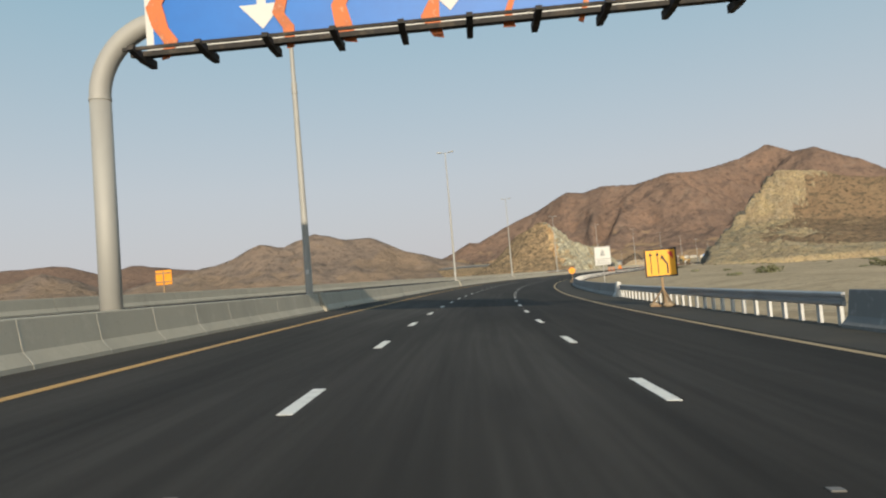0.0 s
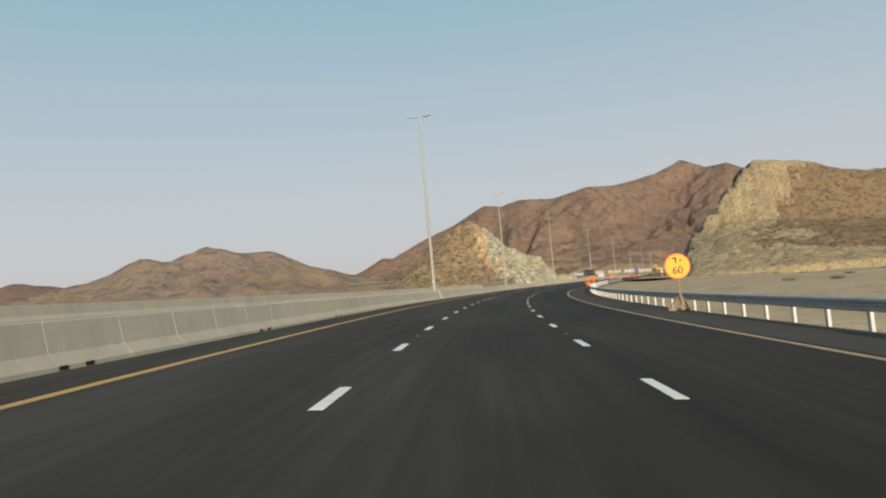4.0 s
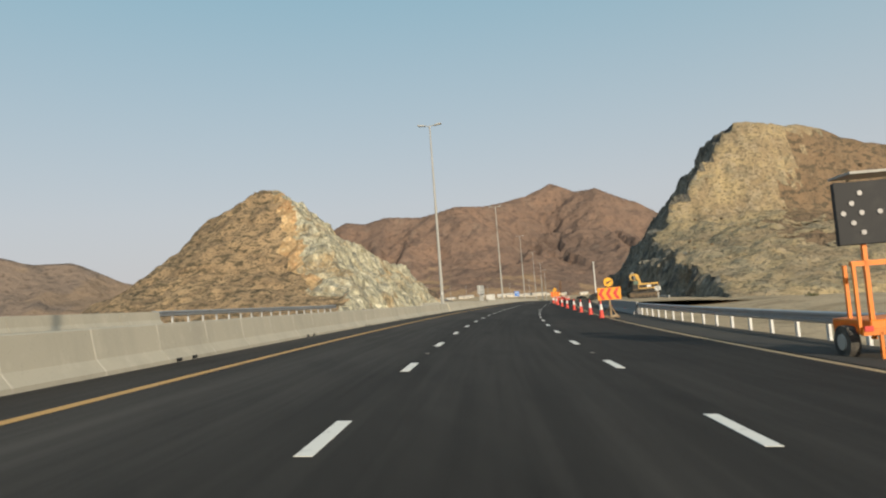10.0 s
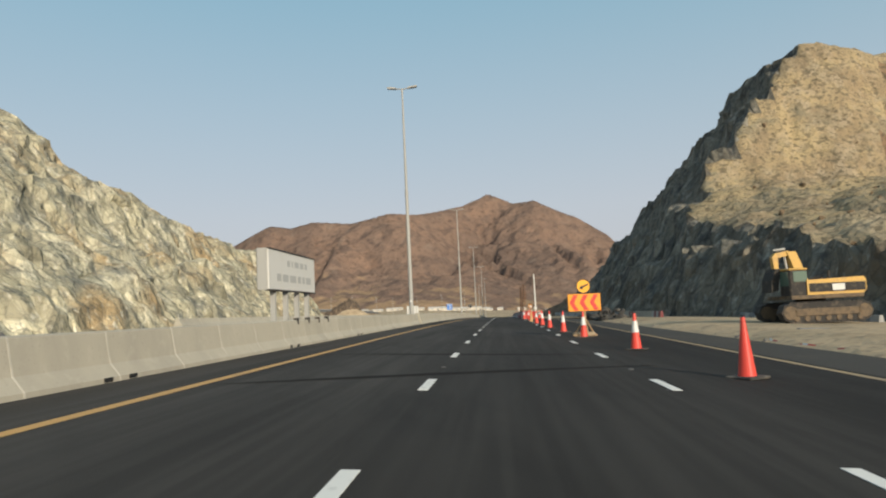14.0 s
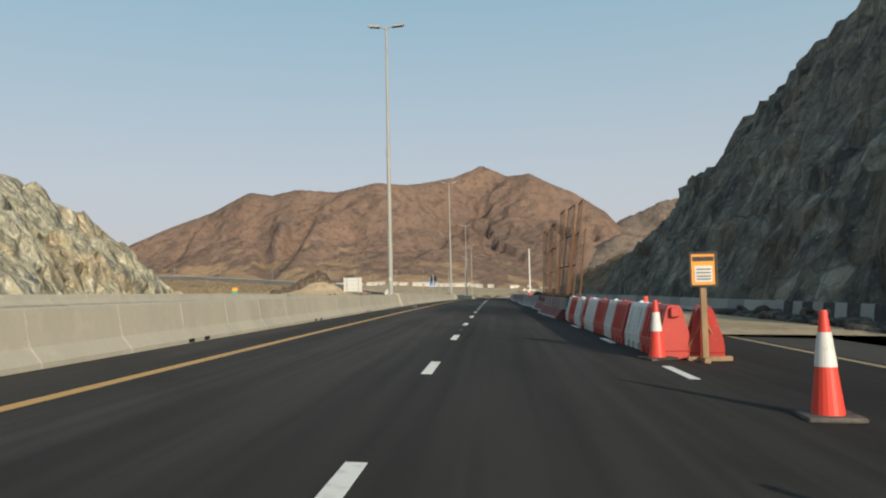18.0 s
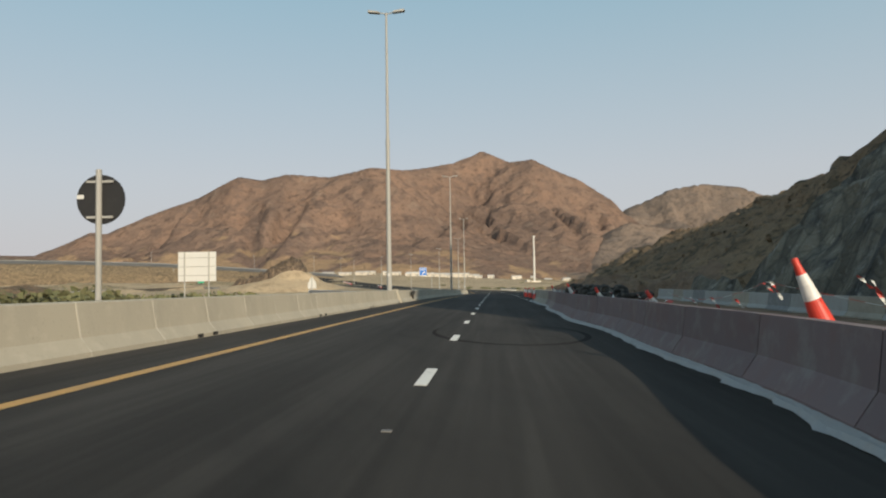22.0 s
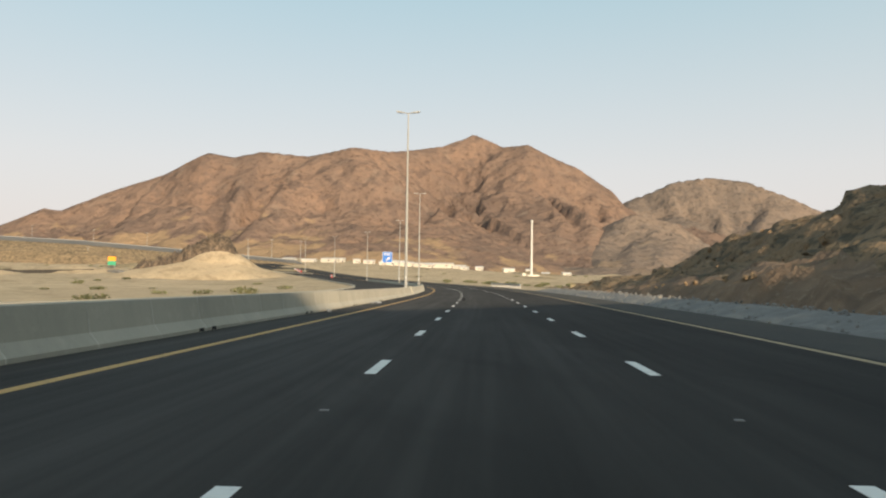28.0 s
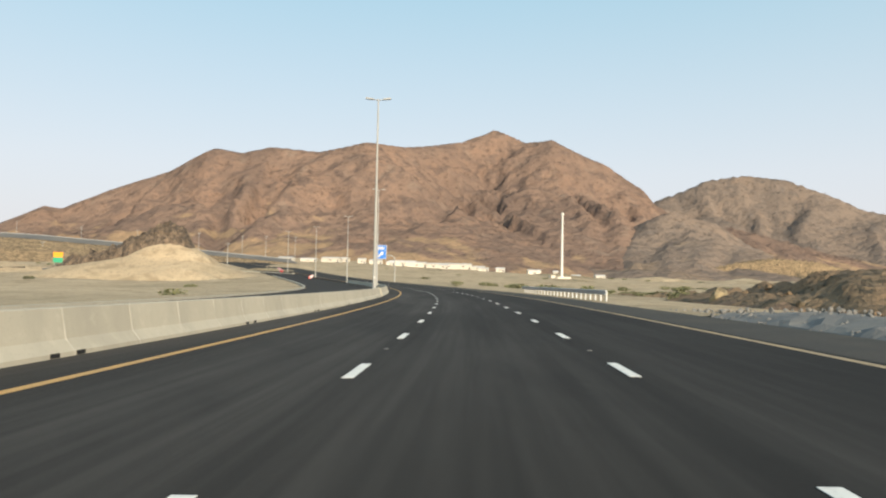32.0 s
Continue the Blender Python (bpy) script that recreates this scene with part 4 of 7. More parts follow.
M_CABGLASS = material("tinted_cab_glass", (0.12, 0.17, 0.13), 0.08, 0.0, spec=0.8)
M_TRAILER = material("orange_machine_paint", (0.78, 0.21, 0.012), 0.5, layers=[((0.55, 0.15, 0.02), 2.5, 0.48, 0.7, 0.6, 5, ONE)])
M_LENS = material("unlit_lamp_lens", (0.42, 0.4, 0.38), 0.2, spec=0.8)
M_PANEL = material("matt_black_board", (0.018, 0.018, 0.019), 0.7, layers=[((0.04, 0.038, 0.035), 2, 0.5, 0.7, 0.6, 4, ONE)])
M_SHEET = material("crumpled_white_sheeting", (0.34, 0.34, 0.335), 0.7, layers=[((0.35, 0.33, 0.3), 4, 0.45, 0.68, 0.7, 5, ONE)], bump=[(9, 0.8, 0.05)])
M_GREENTAPE = material("pale_building_wall", (0.62, 0.56, 0.46), 0.8, layers=[((0.55, 0.5, 0.43), 0.3, 0.45, 0.7, 0.6, 4, ONE)], rand=0.12)
M_ROOF = material("pale_sheet_roof", (0.6, 0.57, 0.52), 0.6, layers=[((0.42, 0.38, 0.34), 0.4, 0.5, 0.7, 0.5, 3, ONE)], rand=0.15)
M_SKID = material("tyre_skid_rubber", (0.022, 0.02, 0.0177), 1.0, spec=0.08)
M_SCRUB = material("dusty_green_scrub", (0.13, 0.135, 0.062), 0.9, layers=[((0.2, 0.175, 0.09), 1.2, 0.45, 0.7, 0.7, 4, ONE)], rand=0.3)
M_ROCKS = material("loose_grey_rock", (0.16, 0.152, 0.138), 0.9, layers=[((0.12, 0.112, 0.1), 1.7, 0.45, 0.66, 0.7, 6, ONE), ((0.29, 0.255, 0.205), 0.5, 0.5, 0.7, 0.5, 4, ONE)], bump=[(7, 0.5, 0.05)], rand=0.25)

def screen_material():
    """Fine green-grey shade netting: threads and holes."""
    m = bpy.data.materials.new("shade_netting")
    m.use_nodes = True
    n, l = m.node_tree.nodes, m.node_tree.links
    b = n["Principled BSDF"]
    b.inputs["Base Color"].default_value = (0.2, 0.18, 0.155, 1)
    b.inputs["Roughness"].default_value = 0.9
    g = n.new("ShaderNodeNewGeometry")
    t = n.new("ShaderNodeTexNoise")
    t.inputs["Scale"].default_value = 1.6
    l.new(g.outputs["Position"], t.inputs["Vector"])
    r = n.new("ShaderNodeMapRange")
    r.inputs[1].default_value, r.inputs[2].default_value, r.inputs[3].default_value, r.inputs[4].default_value = 0.35, 0.7, 0.14, 0.34
    l.new(t.outputs[0], r.inputs[0])
    l.new(r.outputs[0], b.inputs["Alpha"])
    return m
M_NET = screen_material()

def disc(bm, x, y, z, r, t, seg=28):
    """A flat round plate facing -y."""
    return tube(bm, (x, y, z), (x, y + t, z), r, r, seg)

def letters(text, size, mat, parent, m, name="lettering"):
    cu = bpy.data.curves.new(name, "FONT")
    cu.body, cu.size, cu.align_x, cu.align_y, cu.extrude = text, size, "CENTER", "CENTER", 0.004
    tmp = bpy.data.objects.new(name, cu)
    scene.collection.objects.link(tmp)
    bpy.context.view_layer.update()
    me = bpy.data.meshes.new_from_object(tmp.evaluated_get(bpy.context.evaluated_depsgraph_get()))
    bpy.data.objects.remove(tmp)
    me.materials.clear()
    me.materials.append(mat)
    ob = new(name, me)
    ob.parent = parent
    ob.matrix_basis = m
    return ob

FACE = Matrix.Rotation(radians(90), 4, "X")      # lays letters upright, read from -y

# ---------------- lamp standards ----------------
def lamp_standard():
    t = thing("street_lamp", stand(POLE_S[0], -7.5), "tall tapered galvanised steel lamp standard with twin heads", "street lamp", "lamp standards along the median")
    part("base_plate", B(0, 0, 0.02, 0.5, 0.5, 0.04, bev=0.01), M_STEEL, t)
    part("lower_shaft", tube(bmesh.new(), (0, 0, 0.03), (0, 0, 10.0), 0.168, 0.115, 14), M_STEEL, t)
    part("upper_shaft", tube(tube(bmesh.new(), (0, 0, 9.8), (0, 0, 10.3), 0.132, 0.128, 14), (0, 0, 10.2), (0, 0, 18.4), 0.102, 0.06, 14), M_STEEL, t)
    part("service_door", B(0.14, -0.07, 0.95, 0.06, 0.12, 0.5, bev=0.01), M_STEEL, t)
    part("sticker", B(0.0, -0.163, 1.75, 0.15, 0.012, 0.2), M_WHITE, t, "small white number plate with an unreadable mark")
    for sx in (-1, 1):
        a = part("arm", tube(bmesh.new(), (0.02 * sx, 0, 18.3), (0.45 * sx, 0, 18.42), 0.045, 0.04, 8), M_STEEL, t)
        h = bmesh.new()
        prism(h, [(0.4 * sx, 18.36), (0.5 * sx, 18.47), (1.12 * sx, 18.56), (1.2 * sx, 18.5), (1.1 * sx, 18.42)], -0.16, 0.16, "y")
        part("lamp_head", h, M_STEEL, a)
    return t

lamp = lamp_standard()
for q in POLE_S[1:]:
    copy_thing(lamp, stand(q, -7.5))

M_TAPE = material("torn_orange_tape", (0.62, 0.17, 0.05), 0.7, layers=[((0.36, 0.13, 0.06), 3, 0.48, 0.66, 0.7, 5, ONE), ((0.75, 0.5, 0.32), 6, 0.58, 0.72, 0.6, 4, ONE)])
# ---------------- sign gantry over the lanes ----------------
def gantry():
    g = thing("sign_gantry", stand(-6.3, -0.25, -0.28), "grey steel gantry carrying a taped-over blue direction sign", "gantry")
    z0 = at(-6.5, -6.95).z - at(-6.5, 0).z
    part("post", tube(bmesh.new(), (-7.05, 0, z0), (-7.0, 0, 5.8), 0.22, 0.21, 24), M_STEEL, g, smooth=True)
    part("flange", tube(bmesh.new(), (-7.0, 0, 5.77), (-7.0, 0, 5.83), 0.222, 0.222, 24), M_STEEL, g)
    c = [(-7.0 + 1.5 * (1 - math.cos(u)), 0.0, 5.8 + 1.5 * math.sin(u)) for u in np.linspace(0, math.pi / 2, 17)]
    part("bend", pipe(bmesh.new(), c, 0.21, 24), M_STEEL, g, smooth=True)
    part("beam", tube(bmesh.new(), (-5.5, 0, 7.3), (9.8, 0, 7.3), 0.24, 0.24, 20), M_STEEL, g, smooth=True)
    zr = at(-6.5, 9.8).z - at(-6.5, 0).z
    part("post", tube(bmesh.new(), (9.8, 0, zr), (9.8, 0, 7.4), 0.25, 0.24, 20), M_STEEL, g, smooth=True)
    board = part("sign_board", B(0.05, -0.42, 8.3, 11.6, 0.06, 3.6), M_WHITE, g, "white bordered direction sign board")
    part("blue_field", B(0.05, -0.455, 8.3, 11.3, 0.012, 3.3), M_BLUE, board, "blue reflective field")
    for x in (-3.4, 0.3, 4.0):
        arrow = bmesh.new()
        prism(arrow, [(x - 0.09, 8.0), (x + 0.09, 8.0), (x + 0.09, 7.25), (x + 0.45, 7.25), (x, 6.75), (x - 0.45, 7.25), (x - 0.09, 7.25)], -0.475, -0.463, "y")
        part("arrow", arrow, M_WHITE, board, "white lane arrow pointing down")
    for i, x in enumerate((-5.4, -2.95, -1.75, 0.0, 1.5, 2.9)):
        tape, tr = bmesh.new(), random.Random(40 + i)
        wide = (0.16, 0.13, 0.2, 0.19, 0.12, 0.1)[i]
        ends = [(6.32 + 0.36 * k + tr.uniform(-0.06, 0.06), 0.12 * math.sin(k * 1.7 + i) + tr.uniform(-0.04, 0.04), wide * tr.uniform(0.45, 1.1)) for k in range(7)]
        prism(tape, [(x + m - w, z) for z, m, w in ends] + [(x + m + w, z + tr.uniform(-0.05, 0.05)) for z, m, w in ends[::-1]], -0.5, -0.478, "y")
        part("tape_strip", tape, M_TAPE, board, "torn orange masking strip")
    part("walkway_rail", B(0.0, -0.62, 6.42, 12.0, 0.07, 0.1), M_DARK_METAL, g)
    part("walkway_rail", B(0.0, -0.95, 6.42, 12.0, 0.05, 0.06), M_DARK_METAL, g)
    part("soffit", B(0.0, -0.45, 6.46, 12.0, 0.35, 0.03), M_DARK_METAL, g)
    for x in np.linspace(-5.8, 5.8, 10):
        k = bmesh.new()
        prism(k, [(-0.05, 6.46), (-1.05, 6.46), (-1.1, 6.36), (-0.55, 6.28), (-0.05, 6.3)], x - 0.06, x + 0.06, "x")
        part("bracket", k, M_DARK_METAL, g)
    for x in (-4.6, -1.6, 1.6, 4.6):
        part("hanger", B(x, -0.3, 8.0, 0.1, 0.3, 2.6), M_STEEL, g)
gantry()

# ---------------- steel guardrail and concrete on the right ----------------
def guardrail(s0, s1, d, label, side=-1, post_gap=2.0, group="guardrails"):
    g = thing("guardrail", Matrix.Translation(at(s0, d)), label, "guardrail", group)
    inv = g.matrix_basis.inverted()
    w = [(d + side * 0.0, 0.45), (d + side * 0.08, 0.49), (d + side * 0.08, 0.55), (d, 0.59), (d, 0.64), (d + side * 0.08, 0.68), (d + side * 0.08, 0.74), (d, 0.78), (d - side * 0.012, 0.78), (d - side * 0.012, 0.45)]
    a = s0
    while a < s1 - 0.1:
        b = min(a + 4.0, s1)
        part("beam", sweep(bmesh.new(), w, a, b, 2.0, closed=True), M_RAIL, g, m=inv)
        a = b
    post = None
    q = s0 + 0.5
    while q < s1:
        pm = inv @ stand(q, d - side * 0.12)
        if post is None:
            o = part("post", B(0, 0, 0.28, 0.09, 0.15, 0.96, bev=0.008), M_POST, g, m=pm)
            post = o.data
        else:
            o = new("post", post)
            o.parent = g
            o.matrix_basis = pm
        q += post_gap
    return g
guardrail(-4, 24, 8.35, "galvanised steel guardrail on closely set white posts", post_gap=1.0)
guardrail(83, 246, 8.55, "long galvanised steel guardrail on white posts by the shoulder", post_gap=2.05)
guardrail(631, 668, 9.4, "steel guardrail with pale posts over a culvert", post_gap=1.6)
guardrail(236, 272, -21.0, "dark steel guardrail beyond the far carriageway", side=1)
guardrail(488, 530, -21.2, "low steel guardrail at the edge of the far road", side=1)

def barrier_run(name, label, s0, s1, d, mats, seg=4.0, height=0.85, side=1, gap=0.02, sway=None):
    r = thing(name, Matrix.Translation(at(s0, d)), label, "barrier")
    inv = r.matrix_basis.inverted()
    i, a = 0, s0
    while a < s1 - 0.3:
        b = min(a + seg, s1)
        part("barrier_segment", sweep(bmesh.new(), jersey(d, height, side), a + gap, b - gap, seg, closed=True, sway=sway), mats[i % len(mats)], r, m=inv)
        a, i = b, i + 1
    return r
# shoulder barriers: the shade of their road side is put into the colour
barrier_run("concrete_barrier", "concrete safety barrier at the shoulder, shade in its dark grey colour", -60, -4.4, 8.0, [M_CONCRETE_DARK], side=-1)
barrier_run("concrete_barrier", "concrete safety barrier curving along the shoulder, shade in its dark grey colour", 25, 83, 8.05, [M_CONCRETE_DARK], side=-1)
barrier_run("concrete_barrier", "concrete safety barrier scattered with torn tape, shade in its dark grey colour", 246, 283, 8.15, [M_CONCRETE_DARK], side=-1)
barrier_run("painted_barrier", "red and white painted concrete barrier at the cutting's foot", 344, 348, 14.3, [M_PAINT_RED, M_PAINT_WHITE], 1.0, 0.95, -1)
barrier_run("concrete_barrier", "cream concrete barrier behind the tyre heap", 348, 356.8, 14.3, [M_CREAM], 2.2, 0.95, -1)
barrier_run("painted_barrier", "red and cream striped concrete barrier behind the tyre heap", 356.8, 361.3, 14.3, [M_PAINT_RED, M_CREAM], 0.75, 0.95, -1)
barrier_run("concrete_barrier", "cream concrete barrier beside the striped one", 361.3, 368.5, 14.3, [M_CREAM], 2.4, 0.95, -1)
barrier_run("painted_barrier", "white and black striped barrier at the cutting's foot", 368.5, 386.1, 14.3, [M_PAINT_WHITE, M_INK_PAINT], 1.1, 0.95, -1)
barrier_run("concrete_barrier", "pale grey concrete barrier at the foot of the rock face", 386.1, 480.1, 14.3, [M_PAINT_WHITE, M_PAINT_WHITE, M_CONCRETE_DARK, M_PAINT_WHITE, M_CREAM], 2.95, 0.95, -1)
barrier_run("concrete_barrier", "low pale concrete barrier beyond the opposite carriageway", 318, 440, -20.8, [M_CONCRETE], 3.0, 0.5, 1)
barrier_run("concrete_barrier", "row of pale concrete blocks beside the works track", 318, 342, 21.0, [M_PAINT_WHITE, M_CONCRETE_DARK], 1.2, 0.8, -1, 0.1)
barrier_run("terminal_block", "grey concrete end block of the shoulder rail", 24.2, 25, 8.0, [M_POST], 0.8, 0.95, -1)

# ---------------- temporary painted barrier down the right lane ----------------
def sway(s):
    return 0.18 * math.sin(s * 0.21) + 0.1 * math.sin(s * 0.6)
work = thing("works_barrier", Matrix.Translation(at(378, 2.0)), "temporary concrete barrier painted in worn red and white stripes", "barrier")
winv = work.matrix_basis.inverted()
a = 377.0
stripe = 0
while a < 464.4:
    if a < 413:
        ln, mats = 0.46, (M_PAINT_WHITE, M_PAINT_RED if a < 398 else M_PAINT_PINK)
        foot = M_PAINT_RED if a < 396 else None
    elif a < 446:
        ln, mats, foot = 3.0, (M_PAINT_PINK,), None
    else:
        ln, mats, foot = 3.0, (M_PAINT_TAUPE,), None
        if a > 454.5:
            mats = (M_CREAM,)
    b = min(a + ln, 464.6)
    o = 1.9
    joint = 0.012 if ln > 1 else 0.0
    if foot:
        part("barrier_foot", sweep(bmesh.new(), [(o - 0.1, 0.0), (o - 0.1, 0.1), (o + 0.14, 0.42), (o + 0.5, 0.42), (o + 0.75, 0.1), (o + 0.75, 0.0)], a, b, 0.5, closed=True, sway=sway), foot, work, m=winv)
        part("barrier_segment", sweep(bmesh.new(), [(o + 0.14, 0.42), (o + 0.2, 0.9), (o + 0.44, 0.9), (o + 0.5, 0.42)], a, b, 0.5, closed=True, sway=sway), mats[stripe % len(mats)], work, m=winv)
    else:
        part("barrier_segment", sweep(bmesh.new(), [(o - 0.05, 0.0), (o - 0.05, 0.1), (o + 0.14, 0.38), (o + 0.2, 0.88), (o + 0.42, 0.88), (o + 0.5, 0.38), (o + 0.65, 0.0)], a + joint, b - joint, 1.5, closed=True, sway=sway), mats[stripe % len(mats)], work, m=winv)
    a, stripe = b, stripe + 1

# crumpled sheeting tucked along its foot
fold = bmesh.new()
rows = []
for s in np.arange(378, 466.2, 0.22):
    wob = 0.1 * fbm(s * 1.1, 0, 2) + 0.07 * fbm(s * 4.1, 0, 9)
    rows.append([fold.verts.new(at(s, 1.9 + sway(s) + k, 0.012 + hh)) for k, hh in ((-0.2 - wob, 0.0), (-0.14 - wob * 0.6, 0.04 + 0.035 * abs(fbm(s * 3, 1, 4))), (-0.07, 0.05 + 0.05 * abs(fbm(s * 2, 5, 4))), (-0.01, 0.09))])
for r0, r1 in zip(rows, rows[1:]):
    for j in range(3):
        fold.faces.new((r0[j], r1[j], r1[j + 1], r0[j + 1]))
tagged(mesh_object("plastic_sheeting", fold, M_SHEET), "crumpled white plastic sheeting along the foot of the barrier", "sheeting")

# ---------------- water-filled plastic barriers ----------------
def plastic_barrier(mat, label, m):
    t = thing("plastic_barrier", m, label, "barrier", "red and white plastic barriers")
    L = 1.56
    body = bmesh.new()
    prism(body, [(-0.3, 0.16), (-0.3, 0.3), (-0.13, 0.9), (-0.09, 0.96), (0.09, 0.96), (0.13, 0.9), (0.3, 0.3), (0.3, 0.16)], -L / 2, L / 2, "y")
    part("body", body, mat, t)
    for y in (-0.66, -0.22, 0.22, 0.66):
        part("foot", B(0, y, 0.08, 0.6, 0.22, 0.16, bev=0.02), mat, t)
    for y in (-0.5, -0.25, 0.0, 0.25, 0.5):
        for sx in (-1, 1):
            rib = bmesh.new()
            prism(rib, [(sx * 0.29, 0.34), (sx * 0.315, 0.34), (sx * 0.155, 0.88), (sx * 0.13, 0.88)], y - 0.03, y + 0.03, "y")
            part("rib", rib, mat, t)
    part("lug", B(0, -L / 2 - 0.03, 0.84, 0.16, 0.1, 0.18, bev=0.02), mat, t)
    part("cap", tube(bmesh.new(), (0, 0.4, 0.95), (0, 0.4, 0.99), 0.06, 0.05, 10), mat, t)
    return t
pb = {}
for i, s in enumerate(np.arange(361.4, 376.0, 1.6)):
    red = i % 2 == 0
    m = stand(s, 2.3 + 0.04 * math.sin(i * 2.3), 0, 2.0 * math.sin(i * 1.7))
    if red in pb:
        copy_thing(pb[red], m)
    else:
        pb[red] = plastic_barrier(M_PL_RED if red else M_PL_WHITE, "scuffed red plastic barrier block with ribbed sides" if red else "scuffed white plastic barrier block with ribbed sides", m)

copy_thing(pb[True], stand(361.3, 3.0, 0, -14))

# ---------------- traffic cones ----------------
def cone_thing(m, pale=False, plain=False):
    t = thing("traffic_cone", m, "sun-bleached tan traffic cone on a black base" if pale else "plain faded orange traffic cone on a black base" if plain else "tall orange traffic cone with a white sleeve", "cone", "cones closing the lane")
    part("base", B(0, 0, 0.025, 0.52, 0.52, 0.05, bev=0.015), M_RUBBER, t)
    body = bmesh.new()
    tube(body, (0, 0, 0.05), (0, 0, 1.0), 0.15, 0.038, 20)
    part("body", body, M_CONE_PALE if pale else M_CONE, t, smooth=False)
    if not pale and not plain:
        part("sleeve", tube(bmesh.new(), (0, 0, 0.5), (0, 0, 0.83), 0.102, 0.063, 20, cap=False), M_SLEEVE, t, "white reflective sleeve")
    part("tip", tube(bmesh.new(), (0, 0, 1.0), (0, 0, 1.04), 0.045, 0.035, 12), M_CONE_PALE if pale else M_CONE, t)
    return t
CONES = [(237.6, 5.2), (244.8, 5.2), (252.0, 5.03), (260.5, 4.87), (269.1, 4.45), (278.9, 3.98), (295.9, 3.16), (303.9, 2.63), (310.0, 2.35), (317.0, 2.15), (324.0, 2.1), (330.3, 2.0),
         (349.9, 2.29), (355.0, 2.28), (360.5, 1.95), (474.0, 2.5), (480.5, 2.53), (486.5, 2.4), (487.6, 2.75), (493.5, 2.6)]
cone = None
for s, d in CONES:
    turn = (s * 37) % 90
    if cone is None:
        cone = cone_thing(stand(s, d, 0, turn))
    else:
        copy_thing(cone, stand(s, d, 0, turn))
cone_thing(stand(337.4, 1.87, 0, 20), True)
cone_thing(stand(287.9, 3.46, 0, 33), plain=True)
cone_thing(stand(344.3, 2.03, 0, 50), plain=True)
# toppled and half-hidden cones behind the works barrier
for s, d, lean, lift in ((422.3, 3.1, -22, 0.62), (430.1, 3.15, -32, 0.24), (438.4, 3.1, -28, 0.24), (448.9, 3.15, -24, 0.38), (457.4, 3.1, -26, 0.3), (372.6, 4.4, 0, 0.02), (373.8, 4.7, 0, 0.02), (370.4, 3.9, 0, 0.02)):
    copy_thing(cone, stand(s, d, lift) @ Matrix.Rotation(radians(lean), 4, "Y"))

# ---------------- temporary road signs on timber stands ----------------
def timber_stand(t, h, w=0.09):
    part("upright", B(0, 0.03, h / 2, w, 0.06, h), M_WOOD, t)
    for sx, sy in ((-0.45, 0.5), (0.45, 0.5), (0.0, -0.5)):
        part("brace", tube(bmesh.new(), (0, 0.03, min(0.75, h * 0.5)), (sx, sy, 0.03), 0.035, 0.035, 6), M_WOOD, t)
    part("cross_bar", B(0, 0.25, 0.05, 1.0, 0.08, 0.09), M_WOOD, t)
    for x, y in ((-0.32, 0.45), (0.3, 0.42), (0.05, -0.4)):
        b = bmesh.new()
        bmesh.ops.create_icosphere(b, subdivisions=2, radius=0.2, matrix=Matrix.LocRotScale((x, y, 0.1), Euler((0, 0, x * 3)), (1.15, 0.75, 0.5)))
        part("sandbag", b, M_SACK, t, "dusty sandbag holding the stand", smooth=True)

def lane_sign(m, label, flip=False):
    t = thing("diversion_sign", m, label, "road sign", "roadworks signs")
    timber_stand(t, 2.3)
    p = part("board", B(0, 0, 1.8, 1.3, 0.04, 1.15, bev=0.01), M_AMBER, t, "orange board with a black border")
    for x, z, w, h in ((0, 2.345, 1.29, 0.06), (0, 1.255, 1.29, 0.06), (-0.617, 1.8, 0.06, 1.03), (0.617, 1.8, 0.06, 1.03)):
        part("border", B(x, -0.024, z, w, 0.006, h), M_INK, p)
    for x, h in ((-0.4, 0.8), (-0.12, 0.8)):
        b = box(bmesh.new(), x, -0.024, 1.76, 0.035, 0.006, h)
        part("lane_bar", prism(b, [(x - 0.07, 2.1), (x + 0.07, 2.1), (x, 2.24)], -0.029, -0.021, "y"), M_INK, p)
    b = bmesh.new()
    prism(b, [(0.06, 1.95), (0.12, 2.0), (0.28, 1.75), (0.28, 1.36), (0.22, 1.36), (0.22, 1.72)], -0.029, -0.021, "y")
    prism(b, [(0.0, 1.92), (0.16, 2.04), (0.02, 2.1)], -0.0295, -0.0215, "y")
    part("bent_arrow", b, M_INK, p)
    part("red_wedge", prism(bmesh.new(), [(0.26, 2.22), (0.5, 2.22), (0.5, 1.92)], -0.029, -0.021, "y"), M_REDSIGN, p)
    return t
lane_sign(stand(8.6, 7.5, 0, 0), "orange lane diversion sign on a sandbagged timber stand")
# the back of a like sign beyond the opposite road
bt = thing("diversion_sign", stand(25.5, -22.0, 0, 180), "orange roadworks sign seen from behind on a timber stand", "road sign", "roadworks signs")
timber_stand(bt, 2.2)
part("board", B(0, 0, 1.75, 1.15, 0.04, 1.0, bev=0.01), M_ORANGE, bt)
for z in (1.45, 2.05):
    part("batten", B(0, 0.05, z, 1.1, 0.05, 0.08), M_WOOD, bt)

